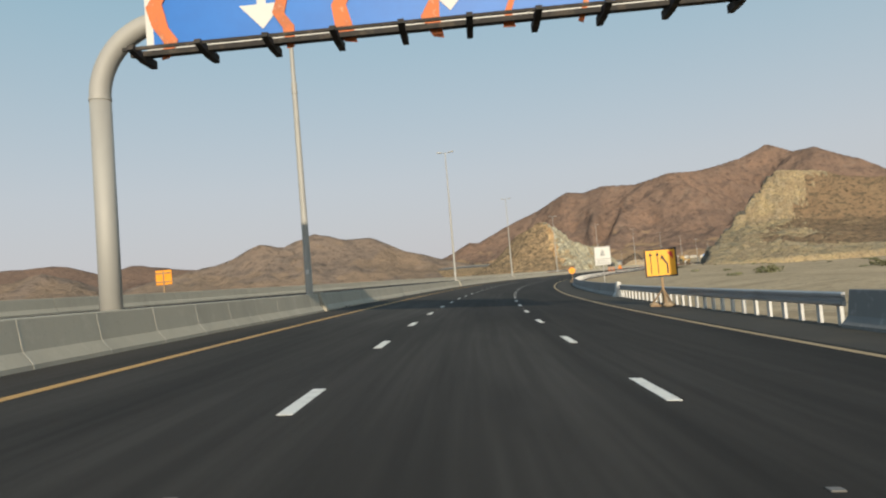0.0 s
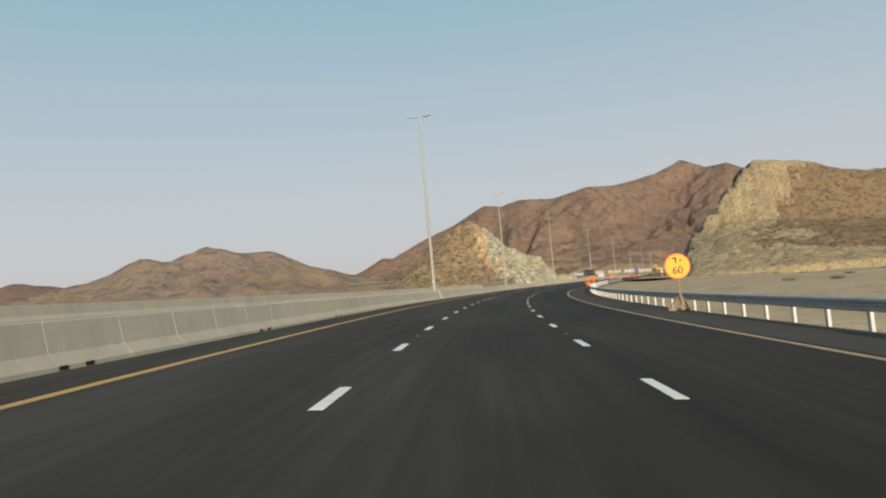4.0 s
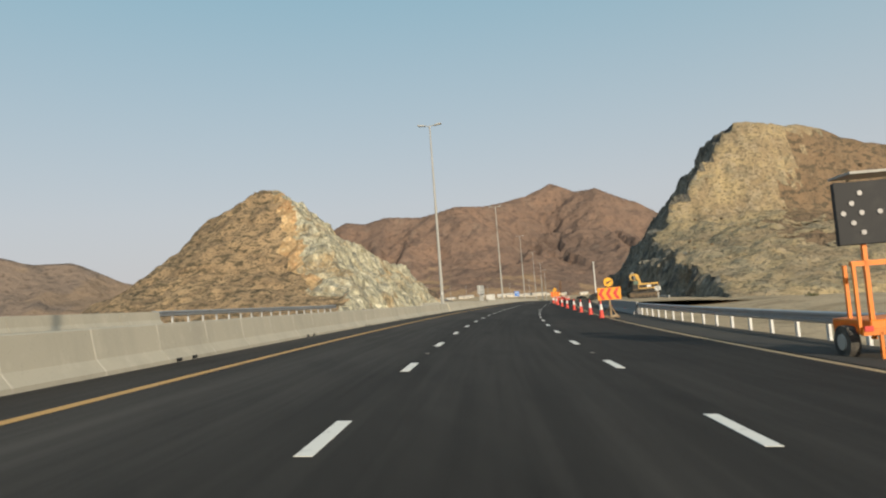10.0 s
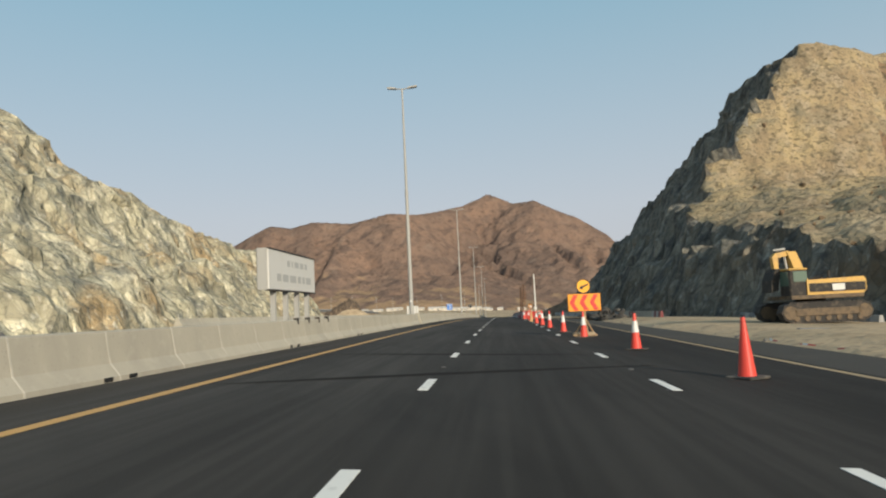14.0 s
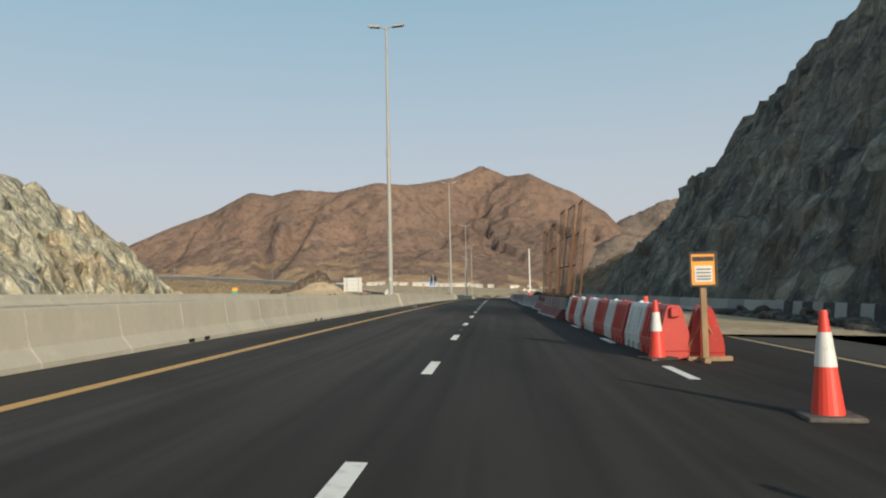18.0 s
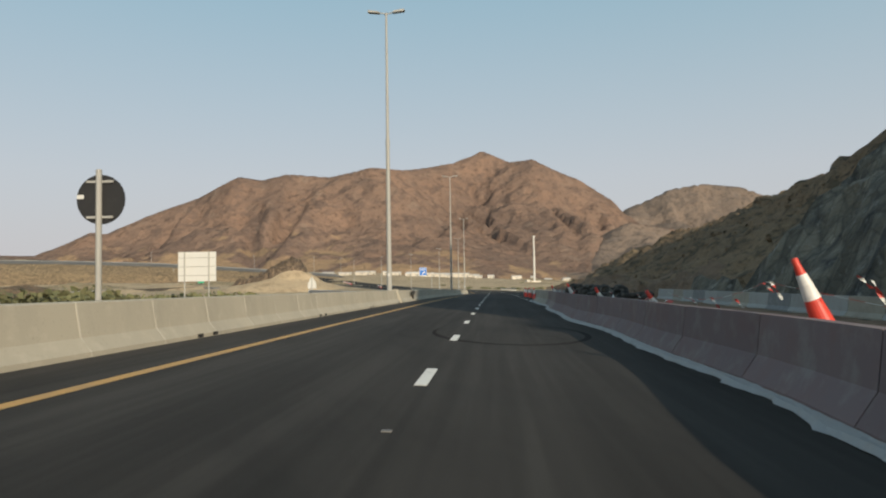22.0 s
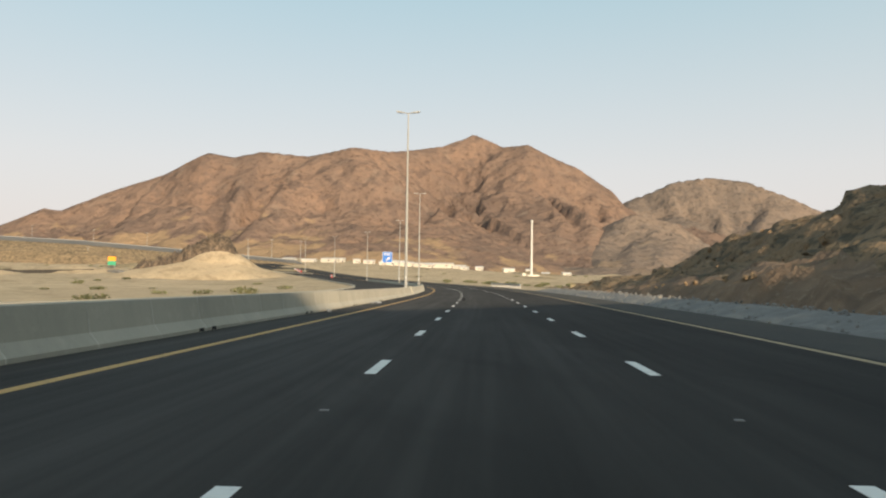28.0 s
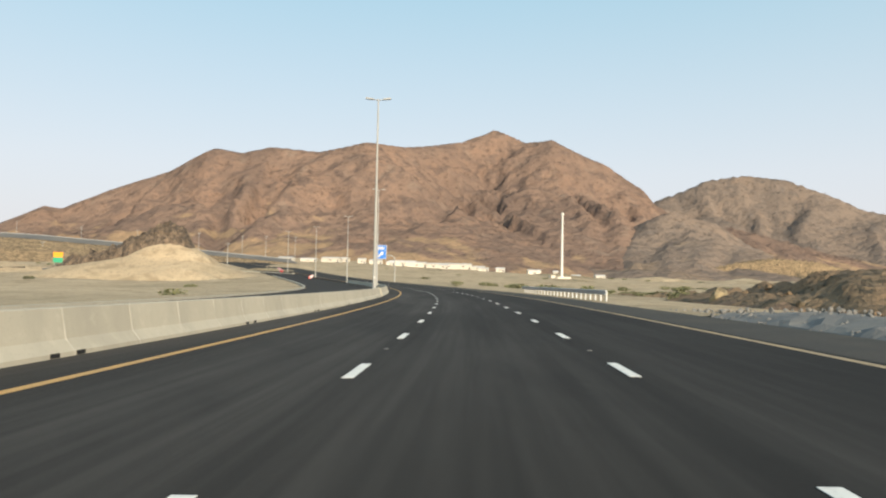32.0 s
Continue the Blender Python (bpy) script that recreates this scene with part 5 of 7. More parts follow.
def speed_sign():
    t = thing("speed_limit_sign", stand(99.4, 8.0), "round amber speed limit sign reading 60 on a timber post", "road sign", "roadworks signs")
    timber_stand(t, 1.9)
    p = part("disc", disc(bmesh.new(), 0, 0.0, 1.92, 0.56, 0.03), M_REDSIGN, t, "amber disc with a red rim")
    part("face", disc(bmesh.new(), 0, -0.008, 1.92, 0.515, 0.012), M_AMBER, p)
    letters("60", 0.46, M_INK, p, Matrix.Translation((0, -0.016, 1.74)) @ FACE)
    d = bmesh.new()
    prism(d, [(-0.2, 2.3), (0.0, 2.3), (-0.03, 2.06), (-0.09, 2.06), (-0.06, 2.23), (-0.2, 2.23)], -0.02, -0.012, "y")
    box(d, 0.14, -0.016, 2.16, 0.08, 0.008, 0.08, None)
    part("eastern_numeral", d, M_INK, p)
speed_sign()

def seatbelt_sign():
    t = thing("notice_sign", stand(43.4, 9.8, -0.35), "white seat belt notice on a single steel post", "road sign")
    part("post", tube(bmesh.new(), (0, 0.05, -0.3), (0, 0.05, 3.9), 0.055, 0.055, 10), M_STEEL, t)
    p = part("board", B(0, 0, 3.48, 1.42, 0.03, 1.68, bev=0.01), M_WHITE, t)
    g = bmesh.new()
    prism(g, [(-0.2, 3.52), (0.2, 3.52), (0.17, 3.86), (0.08, 3.93), (-0.08, 3.93), (-0.17, 3.86)], -0.019, -0.0155, "y")
    disc(g, 0.0, -0.0165, 4.02, 0.08, 0.004, 16)
    part("pictogram", g, M_PALE_INK, p)
    g = bmesh.new()
    prism(g, [(-0.2, 3.52), (-0.14, 3.52), (0.15, 3.9), (0.1, 3.92)], -0.024, -0.02, "y")
    prism(g, [(-0.2, 3.5), (0.22, 3.5), (0.22, 3.55), (-0.2, 3.55)], -0.0245, -0.0202, "y")
    part("belt_mark", g, M_GREY_INK, p)
    for k in range(5):
        part("text_bar", B(-0.44 + 0.22 * k, -0.018, 3.22, 0.17, 0.005, 0.05), M_GREY_INK, p)
    letters("SEAT BELT", 0.2, M_GREY_INK, p, Matrix.Translation((0, -0.02, 3.03)) @ FACE)
    letters("COMPULSORY", 0.2, M_GREY_INK, p, Matrix.Translation((0, -0.02, 2.83)) @ FACE)
    for x, z, w, h in ((0, 4.29, 1.36, 0.02), (0, 2.67, 1.36, 0.02), (-0.68, 3.48, 0.02, 1.6), (0.68, 3.48, 0.02, 1.6)):
        part("border", B(x, -0.02, z, w, 0.006, h), M_GREY_INK, p)
seatbelt_sign()

def chevron_sign(m, label):
    t = thing("chevron_sign", m, label, "road sign", "chevron signs")
    timber_stand(t, 1.5)
    p = part("board", B(0, 0, 1.42, 1.35, 0.04, 0.72, bev=0.01), M_ORANGE, t, "orange board of red chevrons")
    for x in (-0.42, 0.0, 0.42):
        c = prism(bmesh.new(), [(x + 0.17, 1.74), (x - 0.02, 1.74), (x - 0.2, 1.42), (x - 0.02, 1.1), (x + 0.17, 1.1), (x - 0.01, 1.42)], -0.029, -0.021, "y")
        part("chevron", c, M_REDSIGN, p)
    q = part("disc", disc(bmesh.new(), 0, 0.0, 2.1, 0.31, 0.03), M_AMBER, t, "amber disc with a black rim")
    ring = bmesh.new()
    for k in range(24):
        u0, u1 = k * math.pi / 12, (k + 1) * math.pi / 12
        prism(ring, [(0.31 * math.cos(u0), 2.1 + 0.31 * math.sin(u0)), (0.31 * math.cos(u1), 2.1 + 0.31 * math.sin(u1)), (0.27 * math.cos(u1), 2.1 + 0.27 * math.sin(u1)), (0.27 * math.cos(u0), 2.1 + 0.27 * math.sin(u0))], -0.012, -0.002, "y")
    part("rim", ring, M_INK, q)
    part("arrow", prism(bmesh.new(), [(0.17, 2.2), (0.2, 2.13), (-0.04, 2.03), (-0.01, 1.97), (-0.17, 2.0), (-0.09, 2.15), (-0.06, 2.1)], -0.012, -0.002, "y"), M_INK, q)
    return t
ch = chevron_sign(stand(238.6, 5.85), "orange chevron board under an amber arrow disc on timber")
copy_thing(ch, stand(305.0, 2.85, 0, 3))

def box_sign():
    t = thing("notice_post", stand(360.4, 2.75), "small orange works notice on a braced timber post", "road sign")
    part("upright", B(0, 0, 0.7, 0.1, 0.08, 1.4), M_WOOD, t)
    part("sole", B(0.1, 0.1, 0.04, 0.75, 0.1, 0.08), M_WOOD, t)
    part("sole", B(-0.05, 0.05, 0.04, 0.1, 0.7, 0.08), M_WOOD, t)
    for x in (-0.3, 0.4):
        part("stay", tube(bmesh.new(), (0, 0, 0.75), (x, 0.3, 0.05), 0.012, 0.012, 6), M_WOOD, t)
    p = part("board", B(0, -0.06, 1.6, 0.46, 0.03, 0.56), M_ORANGE, t)
    for x, z, w, h in ((-0.222, 1.6, 0.034, 0.6), (0.222, 1.6, 0.034, 0.6), (0, 1.885, 0.41, 0.034), (0, 1.315, 0.41, 0.034)):
        part("frame", B(x, -0.075, z, w, 0.04, h), M_INK, p, "black edge frame")
    part("sheet", B(0, -0.08, 1.52, 0.3, 0.006, 0.28), M_WHITE, p)
    part("heading_bar", B(0, -0.08, 1.78, 0.36, 0.006, 0.08), M_INK, p)
    for z in (1.6, 1.54, 1.48, 1.43):
        part("text_bar", B(0, -0.086, z, 0.24, 0.004, 0.022), M_GREY_INK, p)
box_sign()

def arrow_trailer():
    t = thing("arrow_board_trailer", stand(211.5, 7.6), "orange trailer with a raised unlit black arrow board", "trailer")
    part("deck", B(0, 0.2, 0.62, 1.5, 1.5, 0.3, bev=0.02), M_TRAILER, t)
    part("tail_bar", B(0, -0.6, 0.55, 1.9, 0.1, 0.12), M_TRAILER, t)
    for sx in (-1, 1):
        w = bmesh.new()
        tube(w, (sx * 0.8, 0.1, 0.33), (sx * 1.0, 0.1, 0.33), 0.33, 0.33, 24)
        wheel = part("wheel", w, M_RUBBER, t)
        part("hub", tube(bmesh.new(), (sx * 0.995, 0.1, 0.33), (sx * 1.02, 0.1, 0.33), 0.17, 0.16, 16), M_STEEL, wheel)
        part("mudguard", prism(bmesh.new(), [(-0.36, 0.55), (-0.3, 0.7), (0.5, 0.7), (0.56, 0.55), (0.5, 0.55), (0.45, 0.66), (-0.26, 0.66), (-0.3, 0.55)], sx * 0.78 - 0.12 * (sx < 0), sx * 0.78 + 0.24 * (sx > 0) - (0.12 if sx < 0 else 0.0), "x"), M_TRAILER, t)
        part("mast", B(sx * 0.66, -0.45, 1.35, 0.08, 0.08, 1.9), M_TRAILER, t)
        part("mast", B(sx * 0.6, 0.5, 1.2, 0.07, 0.07, 1.3), M_TRAILER, t)
        part("corner_prop", B(sx * 0.95, -0.55, 1.2, 0.06, 0.06, 1.35), M_TRAILER, t)
        part("jack", B(sx * 0.62, -0.62, 0.28, 0.06, 0.06, 0.56), M_TRAILER, t)
        part("tail_lamp", B(sx * 0.85, -0.66, 0.62, 0.16, 0.04, 0.1), M_REDSIGN, t)
    part("top_bar", B(0, -0.45, 1.86, 1.9, 0.08, 0.1), M_TRAILER, t)
    part("draw_bar", B(0, 1.6, 0.5, 0.12, 1.5, 0.12), M_TRAILER, t)
    part("solar_panel", B(0.0, 0.2, 3.66, 1.3, 0.9, 0.05, Matrix.Rotation(0.0, 4, "X")), M_STEEL, t, "flat solar panel over the board")
    b = part("board", B(0, -0.5, 2.83, 2.3, 0.12, 1.22, bev=0.015), M_PANEL, t, "matt black board of unlit lamps")
    spots = [(x, 2.83) for x in (-1.02, -0.68, -0.34, 0.0, 0.34, 0.68, 1.02)] + [(sx * x, 2.83 + z) for sx in (-1, 1) for x, z in ((0.85, 0.19), (0.85, -0.19), (0.68, 0.38), (0.68, -0.38))]
    lens = None
    for x, z in spots:
        if lens is None:
            o = part("lamp", disc(bmesh.new(), 0, 0, 0, 0.05, 0.03, 12), M_LENS, b)
            lens = o.data
        else:
            o = new("lamp", lens)
            o.parent = b
        o.matrix_basis = Matrix.Translation((x, -0.585, z))
arrow_trailer()

# ---------------- long name board over the median ----------------
def name_board():
    t = thing("name_board", stand(296.6, -7.9), "long white freeway name board on four steel posts", "road sign")
    # set across the median, its face towards the traffic
    for i in range(4):
        part("post", B(-0.1 + 0.0 * i, 0.6 + 1.25 * i, 1.0, 0.16, 0.12, 3.0), M_STEEL, t)
        part("clamp", B(0.62, 0.6 + 1.25 * i, 0.72, 0.14, 0.12, 0.2), M_DARK_METAL, t)
    p = part("board", B(0.02, 2.4, 2.35, 0.06, 5.2, 1.25, bev=0.01), M_WHITE, t)
    part("rear_board", B(-0.3, 2.4, 2.35, 0.06, 5.2, 1.25, bev=0.01), M_STEEL, t)
    part("frame", B(0.02, 2.4, 2.99, 0.1, 5.25, 0.05), M_DARK_METAL, p)
    part("frame", B(0.02, 2.4, 1.71, 0.1, 5.25, 0.05), M_DARK_METAL, p)
    part("frame_end", B(-0.14, -0.24, 2.35, 0.3, 0.05, 1.28), M_STEEL, t)
    for k, w in enumerate((0.42, 0.6, 0.7, 0.42, 0.3, 0.62)):
        y = 0.55 + sum((0.42, 0.6, 0.7, 0.42, 0.3, 0.62)[:k]) + 0.16 * k + w / 2
        part("text_bar", B(0.056, y, 2.12, 0.006, w, 0.24), M_PALE_INK, p)
    for k, w in enumerate((0.34, 0.18, 0.5, 0.4, 0.3)):
        y = 1.6 + sum((0.34, 0.18, 0.5, 0.4, 0.3)[:k]) + 0.16 * k + w / 2
        part("text_bar", B(0.056, y, 2.62, 0.006, w, 0.2), M_PALE_INK, p)
    t.matrix_basis = stand(296.3, -7.62, 0, 0)
name_board()

def back_board(s, d, w, h, z, label):
    t = thing("blank_road_sign", stand(s, d, -0.2), label, "road sign")
    p = part("board", B(0, 0, z, w, 0.05, h, bev=0.01), M_WHITE, t)
    for x in (-w * 0.32, w * 0.32):
        part("post", tube(bmesh.new(), (x, -0.08, -0.3), (x, -0.08, z + h / 2), 0.06, 0.06, 8), M_STEEL, t)
    for q in (z - h * 0.3, z, z + h * 0.3):
        part("stiffener", B(0, -0.035, q, w * 0.98, 0.03, 0.05), M_STEEL, p)
back_board(470.3, -26.0, 3.3, 2.5, 2.8, "blank white back of a wide sign on two posts")

def round_back():
    t = thing("round_sign", stand(424.6, -7.55), "dark round back of a sign on a steel post", "road sign")
    part("post", tube(bmesh.new(), (0, 0, 0.0), (0, 0, 2.95), 0.05, 0.05, 10), M_STEEL, t)
    p = part("disc", disc(bmesh.new(), 0, 0.05, 2.45, 0.42, 0.03), M_PANEL, t)
    for z in (2.15, 2.75):
        part("clamp", B(0, 0.03, z, 0.46, 0.03, 0.04), M_STEEL, p)
    part("sticker", B(-0.35, 0.04, 2.5, 0.12, 0.01, 0.07), M_WHITE, p)
round_back()

def tri_back():
    t = thing("marker_board", stand(503.2, -24.9, -0.2), "white five-sided back of a warning sign on a post", "road sign")
    part("post", tube(bmesh.new(), (0, -0.06, -0.3), (0, -0.06, 2.9), 0.06, 0.06, 8), M_STEEL, t)
    part("board", prism(bmesh.new(), [(-0.55, 1.3), (0.55, 1.3), (0.55, 2.0), (0.12, 2.75), (-0.12, 2.75), (-0.55, 2.0)], -0.02, 0.02, "y"), M_WHITE, t)
tri_back()

def small_sign():
    t = thing("works_sign", stand(308.7, 18.5, -1.0), "small white works notice on a post", "road sign")
    part("post", tube(bmesh.new(), (0, 0.03, -0.5), (0, 0.03, 3.0), 0.05, 0.05, 8), M_WHITE, t)
    p = part("board", B(0, 0, 2.95, 0.85, 0.03, 0.6), M_WHITE, t)
    for z in (3.08, 2.95, 2.82):
        part("text_bar", B(0, -0.02, z, 0.6, 0.005, 0.06), M_GREY_INK, p)
small_sign()

def exit_sign():
    t = thing("direction_sign", Matrix.Translation((253, 765, -5.5)) @ Matrix.Rotation(radians(-12), 4, "Z"), "blue direction sign on a curved steel arm", "road sign")
    part("post", tube(bmesh.new(), (5.0, 0, -2), (5.0, 0, 5.4), 0.2, 0.18, 10), M_STEEL, t)
    c = [(5.0 - 1.8 * (1 - math.cos(u)), 0, 5.4 + 1.8 * math.sin(u)) for u in np.linspace(0, math.pi / 2, 6)]
    part("arm", pipe(bmesh.new(), c + [(0.0, 0, 7.2)], 0.16, 10), M_STEEL, t)
    p = part("board", B(0, -0.25, 8.2, 4.2, 0.08, 4.6), M_WHITE, t)
    part("field", B(0, -0.3, 8.2, 4.0, 0.03, 4.4), M_BLUE, p)
    part("arrow", prism(bmesh.new(), [(-0.7, 6.8), (-0.3, 6.5), (0.6, 7.5), (1.0, 7.1), (1.1, 8.3), (0.0, 8.1), (0.3, 7.8)], -0.34, -0.32, "y"), M_WHITE, p)
    for z in (9.7, 9.2):
        part("text_bar", B(0, -0.33, z, 2.8, 0.02, 0.28), M_WHITE, p)
exit_sign()

# ---------------- shade screens on the works barrier ----------------
M_OLD_IRON = material("old_iron", (0.05, 0.034, 0.024), 0.85, layers=[((0.13, 0.06, 0.03), 9, 0.5, 0.68, 0.7, 5, ONE)])
def screen(m, width, height, label, rails=3, tip=2.4):
    t = thing("shade_screen", m, label, "screen", "netted screens over the barrier")
    lean = Matrix.Rotation(radians(tip), 4, "Y")
    for y in (0.0, width):
        part("post", box(bmesh.new(), 0, y, height / 2, 0.05, 0.045, height, lean), M_RUST, t)
    for k in range(rails + 1):
        z = height * k / rails
        part("rail", box(bmesh.new(), 0, width / 2, max(0.05, z - 0.03), 0.04, width, 0.05, lean), M_DARK_METAL, t)
    for k in range(rails):
        z0, z1 = height * k / rails, height * (k + 1) / rails
        part("netting", box(bmesh.new(), 0.0, width / 2, (z0 + z1) / 2, 0.006, width - 0.06, z1 - z0 - 0.06, lean), M_NET, t, "thin grey shade netting")
    part("stub", B(0.0, width * 0.15, -0.15, 0.06, 0.06, 0.5), M_OLD_IRON, t)
    part("stub", B(0.0, width * 0.85, -0.15, 0.06, 0.06, 0.5), M_OLD_IRON, t)
    for y, drop in ((0.12, 0.42), (width - 0.14, 0.36)):
        c = part("clamp", prism(bmesh.new(), [(-0.21, -0.06), (-0.17, 0.0), (0.16, 0.0), (0.16, -0.05), (-0.15, -0.05), (-0.17, -drop), (-0.25, -drop)], y - 0.06, y + 0.06, "y"), M_OLD_IRON, t, "dark rusty clamp hooked over the barrier")
        part("bolt", tube(bmesh.new(), (-0.27, y, -drop + 0.07), (-0.19, y, -drop + 0.07), 0.025, 0.025, 8), M_OLD_IRON, c)
        part("packing_block", B(-0.02, y + 0.16, 0.0, 0.2, 0.14, 0.07), M_WOOD, t, "offcut of timber packing")
    return t
for s, w, h, d, tw, tip in ((376.4, 1.8, 4.0, 2.34, -2, 7.5), (378.5, 2.0, 4.05, 2.34, 2, 6.5), (381.0, 2.0, 4.1, 2.36, 0, 3.5), (383.6, 1.9, 3.7, 2.3, 3, 2.5),
                            (386.35, 1.95, 3.75, 2.3, -1, 2.4), (388.7, 1.75, 3.65, 2.3, 1, 2.4), (390.75, 2.05, 3.95, 2.3, 0, 2.4)):
    screen(stand(s, d, 0.98, tw), w, h, "tall rusty steel frame hung with torn shade netting" if h > 3.9 else "leaning rusty steel frame hung with shade netting", tip=tip)
for s, d in ((376.4, 2.5), (379.9, 2.45), (382.0, 2.5), (384.4, 2.4), (386.5, 2.45), (389.9, 2.4)):
    p0, p1 = at(s, d + 0.1, 0.9), at(s + 0.15, d + 0.45, 4.0 + 0.4 * math.sin(s))
    tagged(mesh_object("scaffold_pole", tube(bmesh.new(), p0, p1, 0.035, 0.035, 8), M_RUST), "rusty scaffold tube leaning on the screens", "pole", "loose poles")

# ---------------- tyres ----------------
def torus(bm, R0, r0, w, seg=20, sec=8, m=None):
    rings = []
    for i in range(seg):
        u = 2 * math.pi * i / seg
        ring = []
        for j in range(sec):
            v = 2 * math.pi * j / sec
            rr = R0 + r0 * math.cos(v)
            co = Vector((rr * math.cos(u), rr * math.sin(u), w * math.sin(v)))
            ring.append(bm.verts.new(m @ co if m else co))
        rings.append(ring)
    for i in range(seg):
        a, b = rings[i], rings[(i + 1) % seg]
        for j in range(sec):
            bm.faces.new((a[j], b[j], b[(j + 1) % sec], a[(j + 1) % sec]))
    return bm
tyre_meshes = []
for R0, r0, w in ((0.45, 0.13, 0.18), (0.52, 0.14, 0.21), (0.37, 0.1, 0.13), (0.6, 0.16, 0.24)):
    bm = torus(bmesh.new(), R0, r0, w, 22, 9)
    o = mesh_object("tyre", bm, M_RUBBER)
    tyre_meshes.append((o.data, R0 + r0, w))
    bpy.data.objects.remove(o)
rng = random.Random(5)
def tyre(s, d, h, kind, lay):
    me, R1, w = tyre_meshes[kind]
    spin = Matrix.Rotation(rng.uniform(0, 6.3), 4, "Z")
    tilt = {0: Matrix.Rotation(rng.uniform(-0.15, 0.15), 4, "X"), 1: Matrix.Rotation(radians(90 + rng.uniform(-14, 14)), 4, "X"), 2: Matrix.Rotation(radians(rng.uniform(25, 60)), 4, "X")}[lay]
    lift = {0: w + 0.03, 1: R1, 2: R1 * 0.66 + w * 0.5}[lay]
    o = new("tyre", me)
    o.matrix_basis = stand(s, d, h + lift - 0.04) @ spin @ tilt
    tagged(o, "worn dusty black tyre lying flat" if lay == 0 else ("worn dusty black tyre standing upright" if lay == 1 else "worn dusty black tyre leaning in the heap"), "tyre", "heaped old tyres")
for i in range(38):
    q = i / 37
    s = 480.5 + 17.5 * q + rng.uniform(-0.5, 0.5)
    d = 9.2 - 1.3 * q + rng.uniform(-0.9, 1.1)
    tyre(s, d + 0.4, -0.1, rng.choice((0, 1, 1, 3)), rng.choice((0, 0, 1, 2, 2)))
for i in range(20):
    s, d = 481.5 + 15 * rng.random(), 9.0 + rng.uniform(-0.4, 0.8)
    tyre(s, d - 1.0 * (s - 481.5) / 15, 0.24, rng.choice((0, 1, 1, 3)), rng.choice((0, 0, 2)))
for i in range(46):
    s = 347.0 + 12.5 * rng.random()
    d = 11.4 + rng.uniform(-1.1, 1.1)
    tyre(s, d, -0.12 if i < 34 else 0.16, rng.choice((0, 0, 2, 2, 1)), rng.choice((0, 0, 0, 2)))
for s, d, h, kind, lay in ((357.6, 11.2, 0.5, 1, 2), (358.3, 11.5, 0.55, 0, 0), (356.8, 11.0, 0.3, 0, 2), (353.9, 10.6, 0.16, 0, 2), (355.3, 11.3, 0.45, 0, 0)):
    tyre(s, d, h, kind, lay)
for i in range(96):
    s = 359.0 + 31 * rng.random()
    tyre(s, 11.1 + 0.05 * (s - 359) + rng.uniform(-0.8, 1.2), 0.0 if i < 70 else 0.14, rng.choice((0, 2, 2)), 0 if rng.random() < 0.85 else 2)
for i in range(34):
    s = 463.0 + 18 * rng.random()
    tyre(s, 9.4 + rng.uniform(-1.1, 1.0), 0.06 if i < 24 else 0.3, rng.choice((0, 0, 1, 2)), rng.choice((0, 0, 0, 2)))
blk = bmesh.new()
prism(blk, [(-0.95, 0.0), (0.95, 0.0), (0.62, 0.55), (-0.6, 0.6)], -0.3, 0.3, "y")
slab = mesh_object("concrete_block", blk, M_CONCRETE_DARK)
slab.matrix_basis = stand(307.5, 13.0, -0.25, -8)
tagged(slab, "broken grey concrete block lying in the dirt", "block")

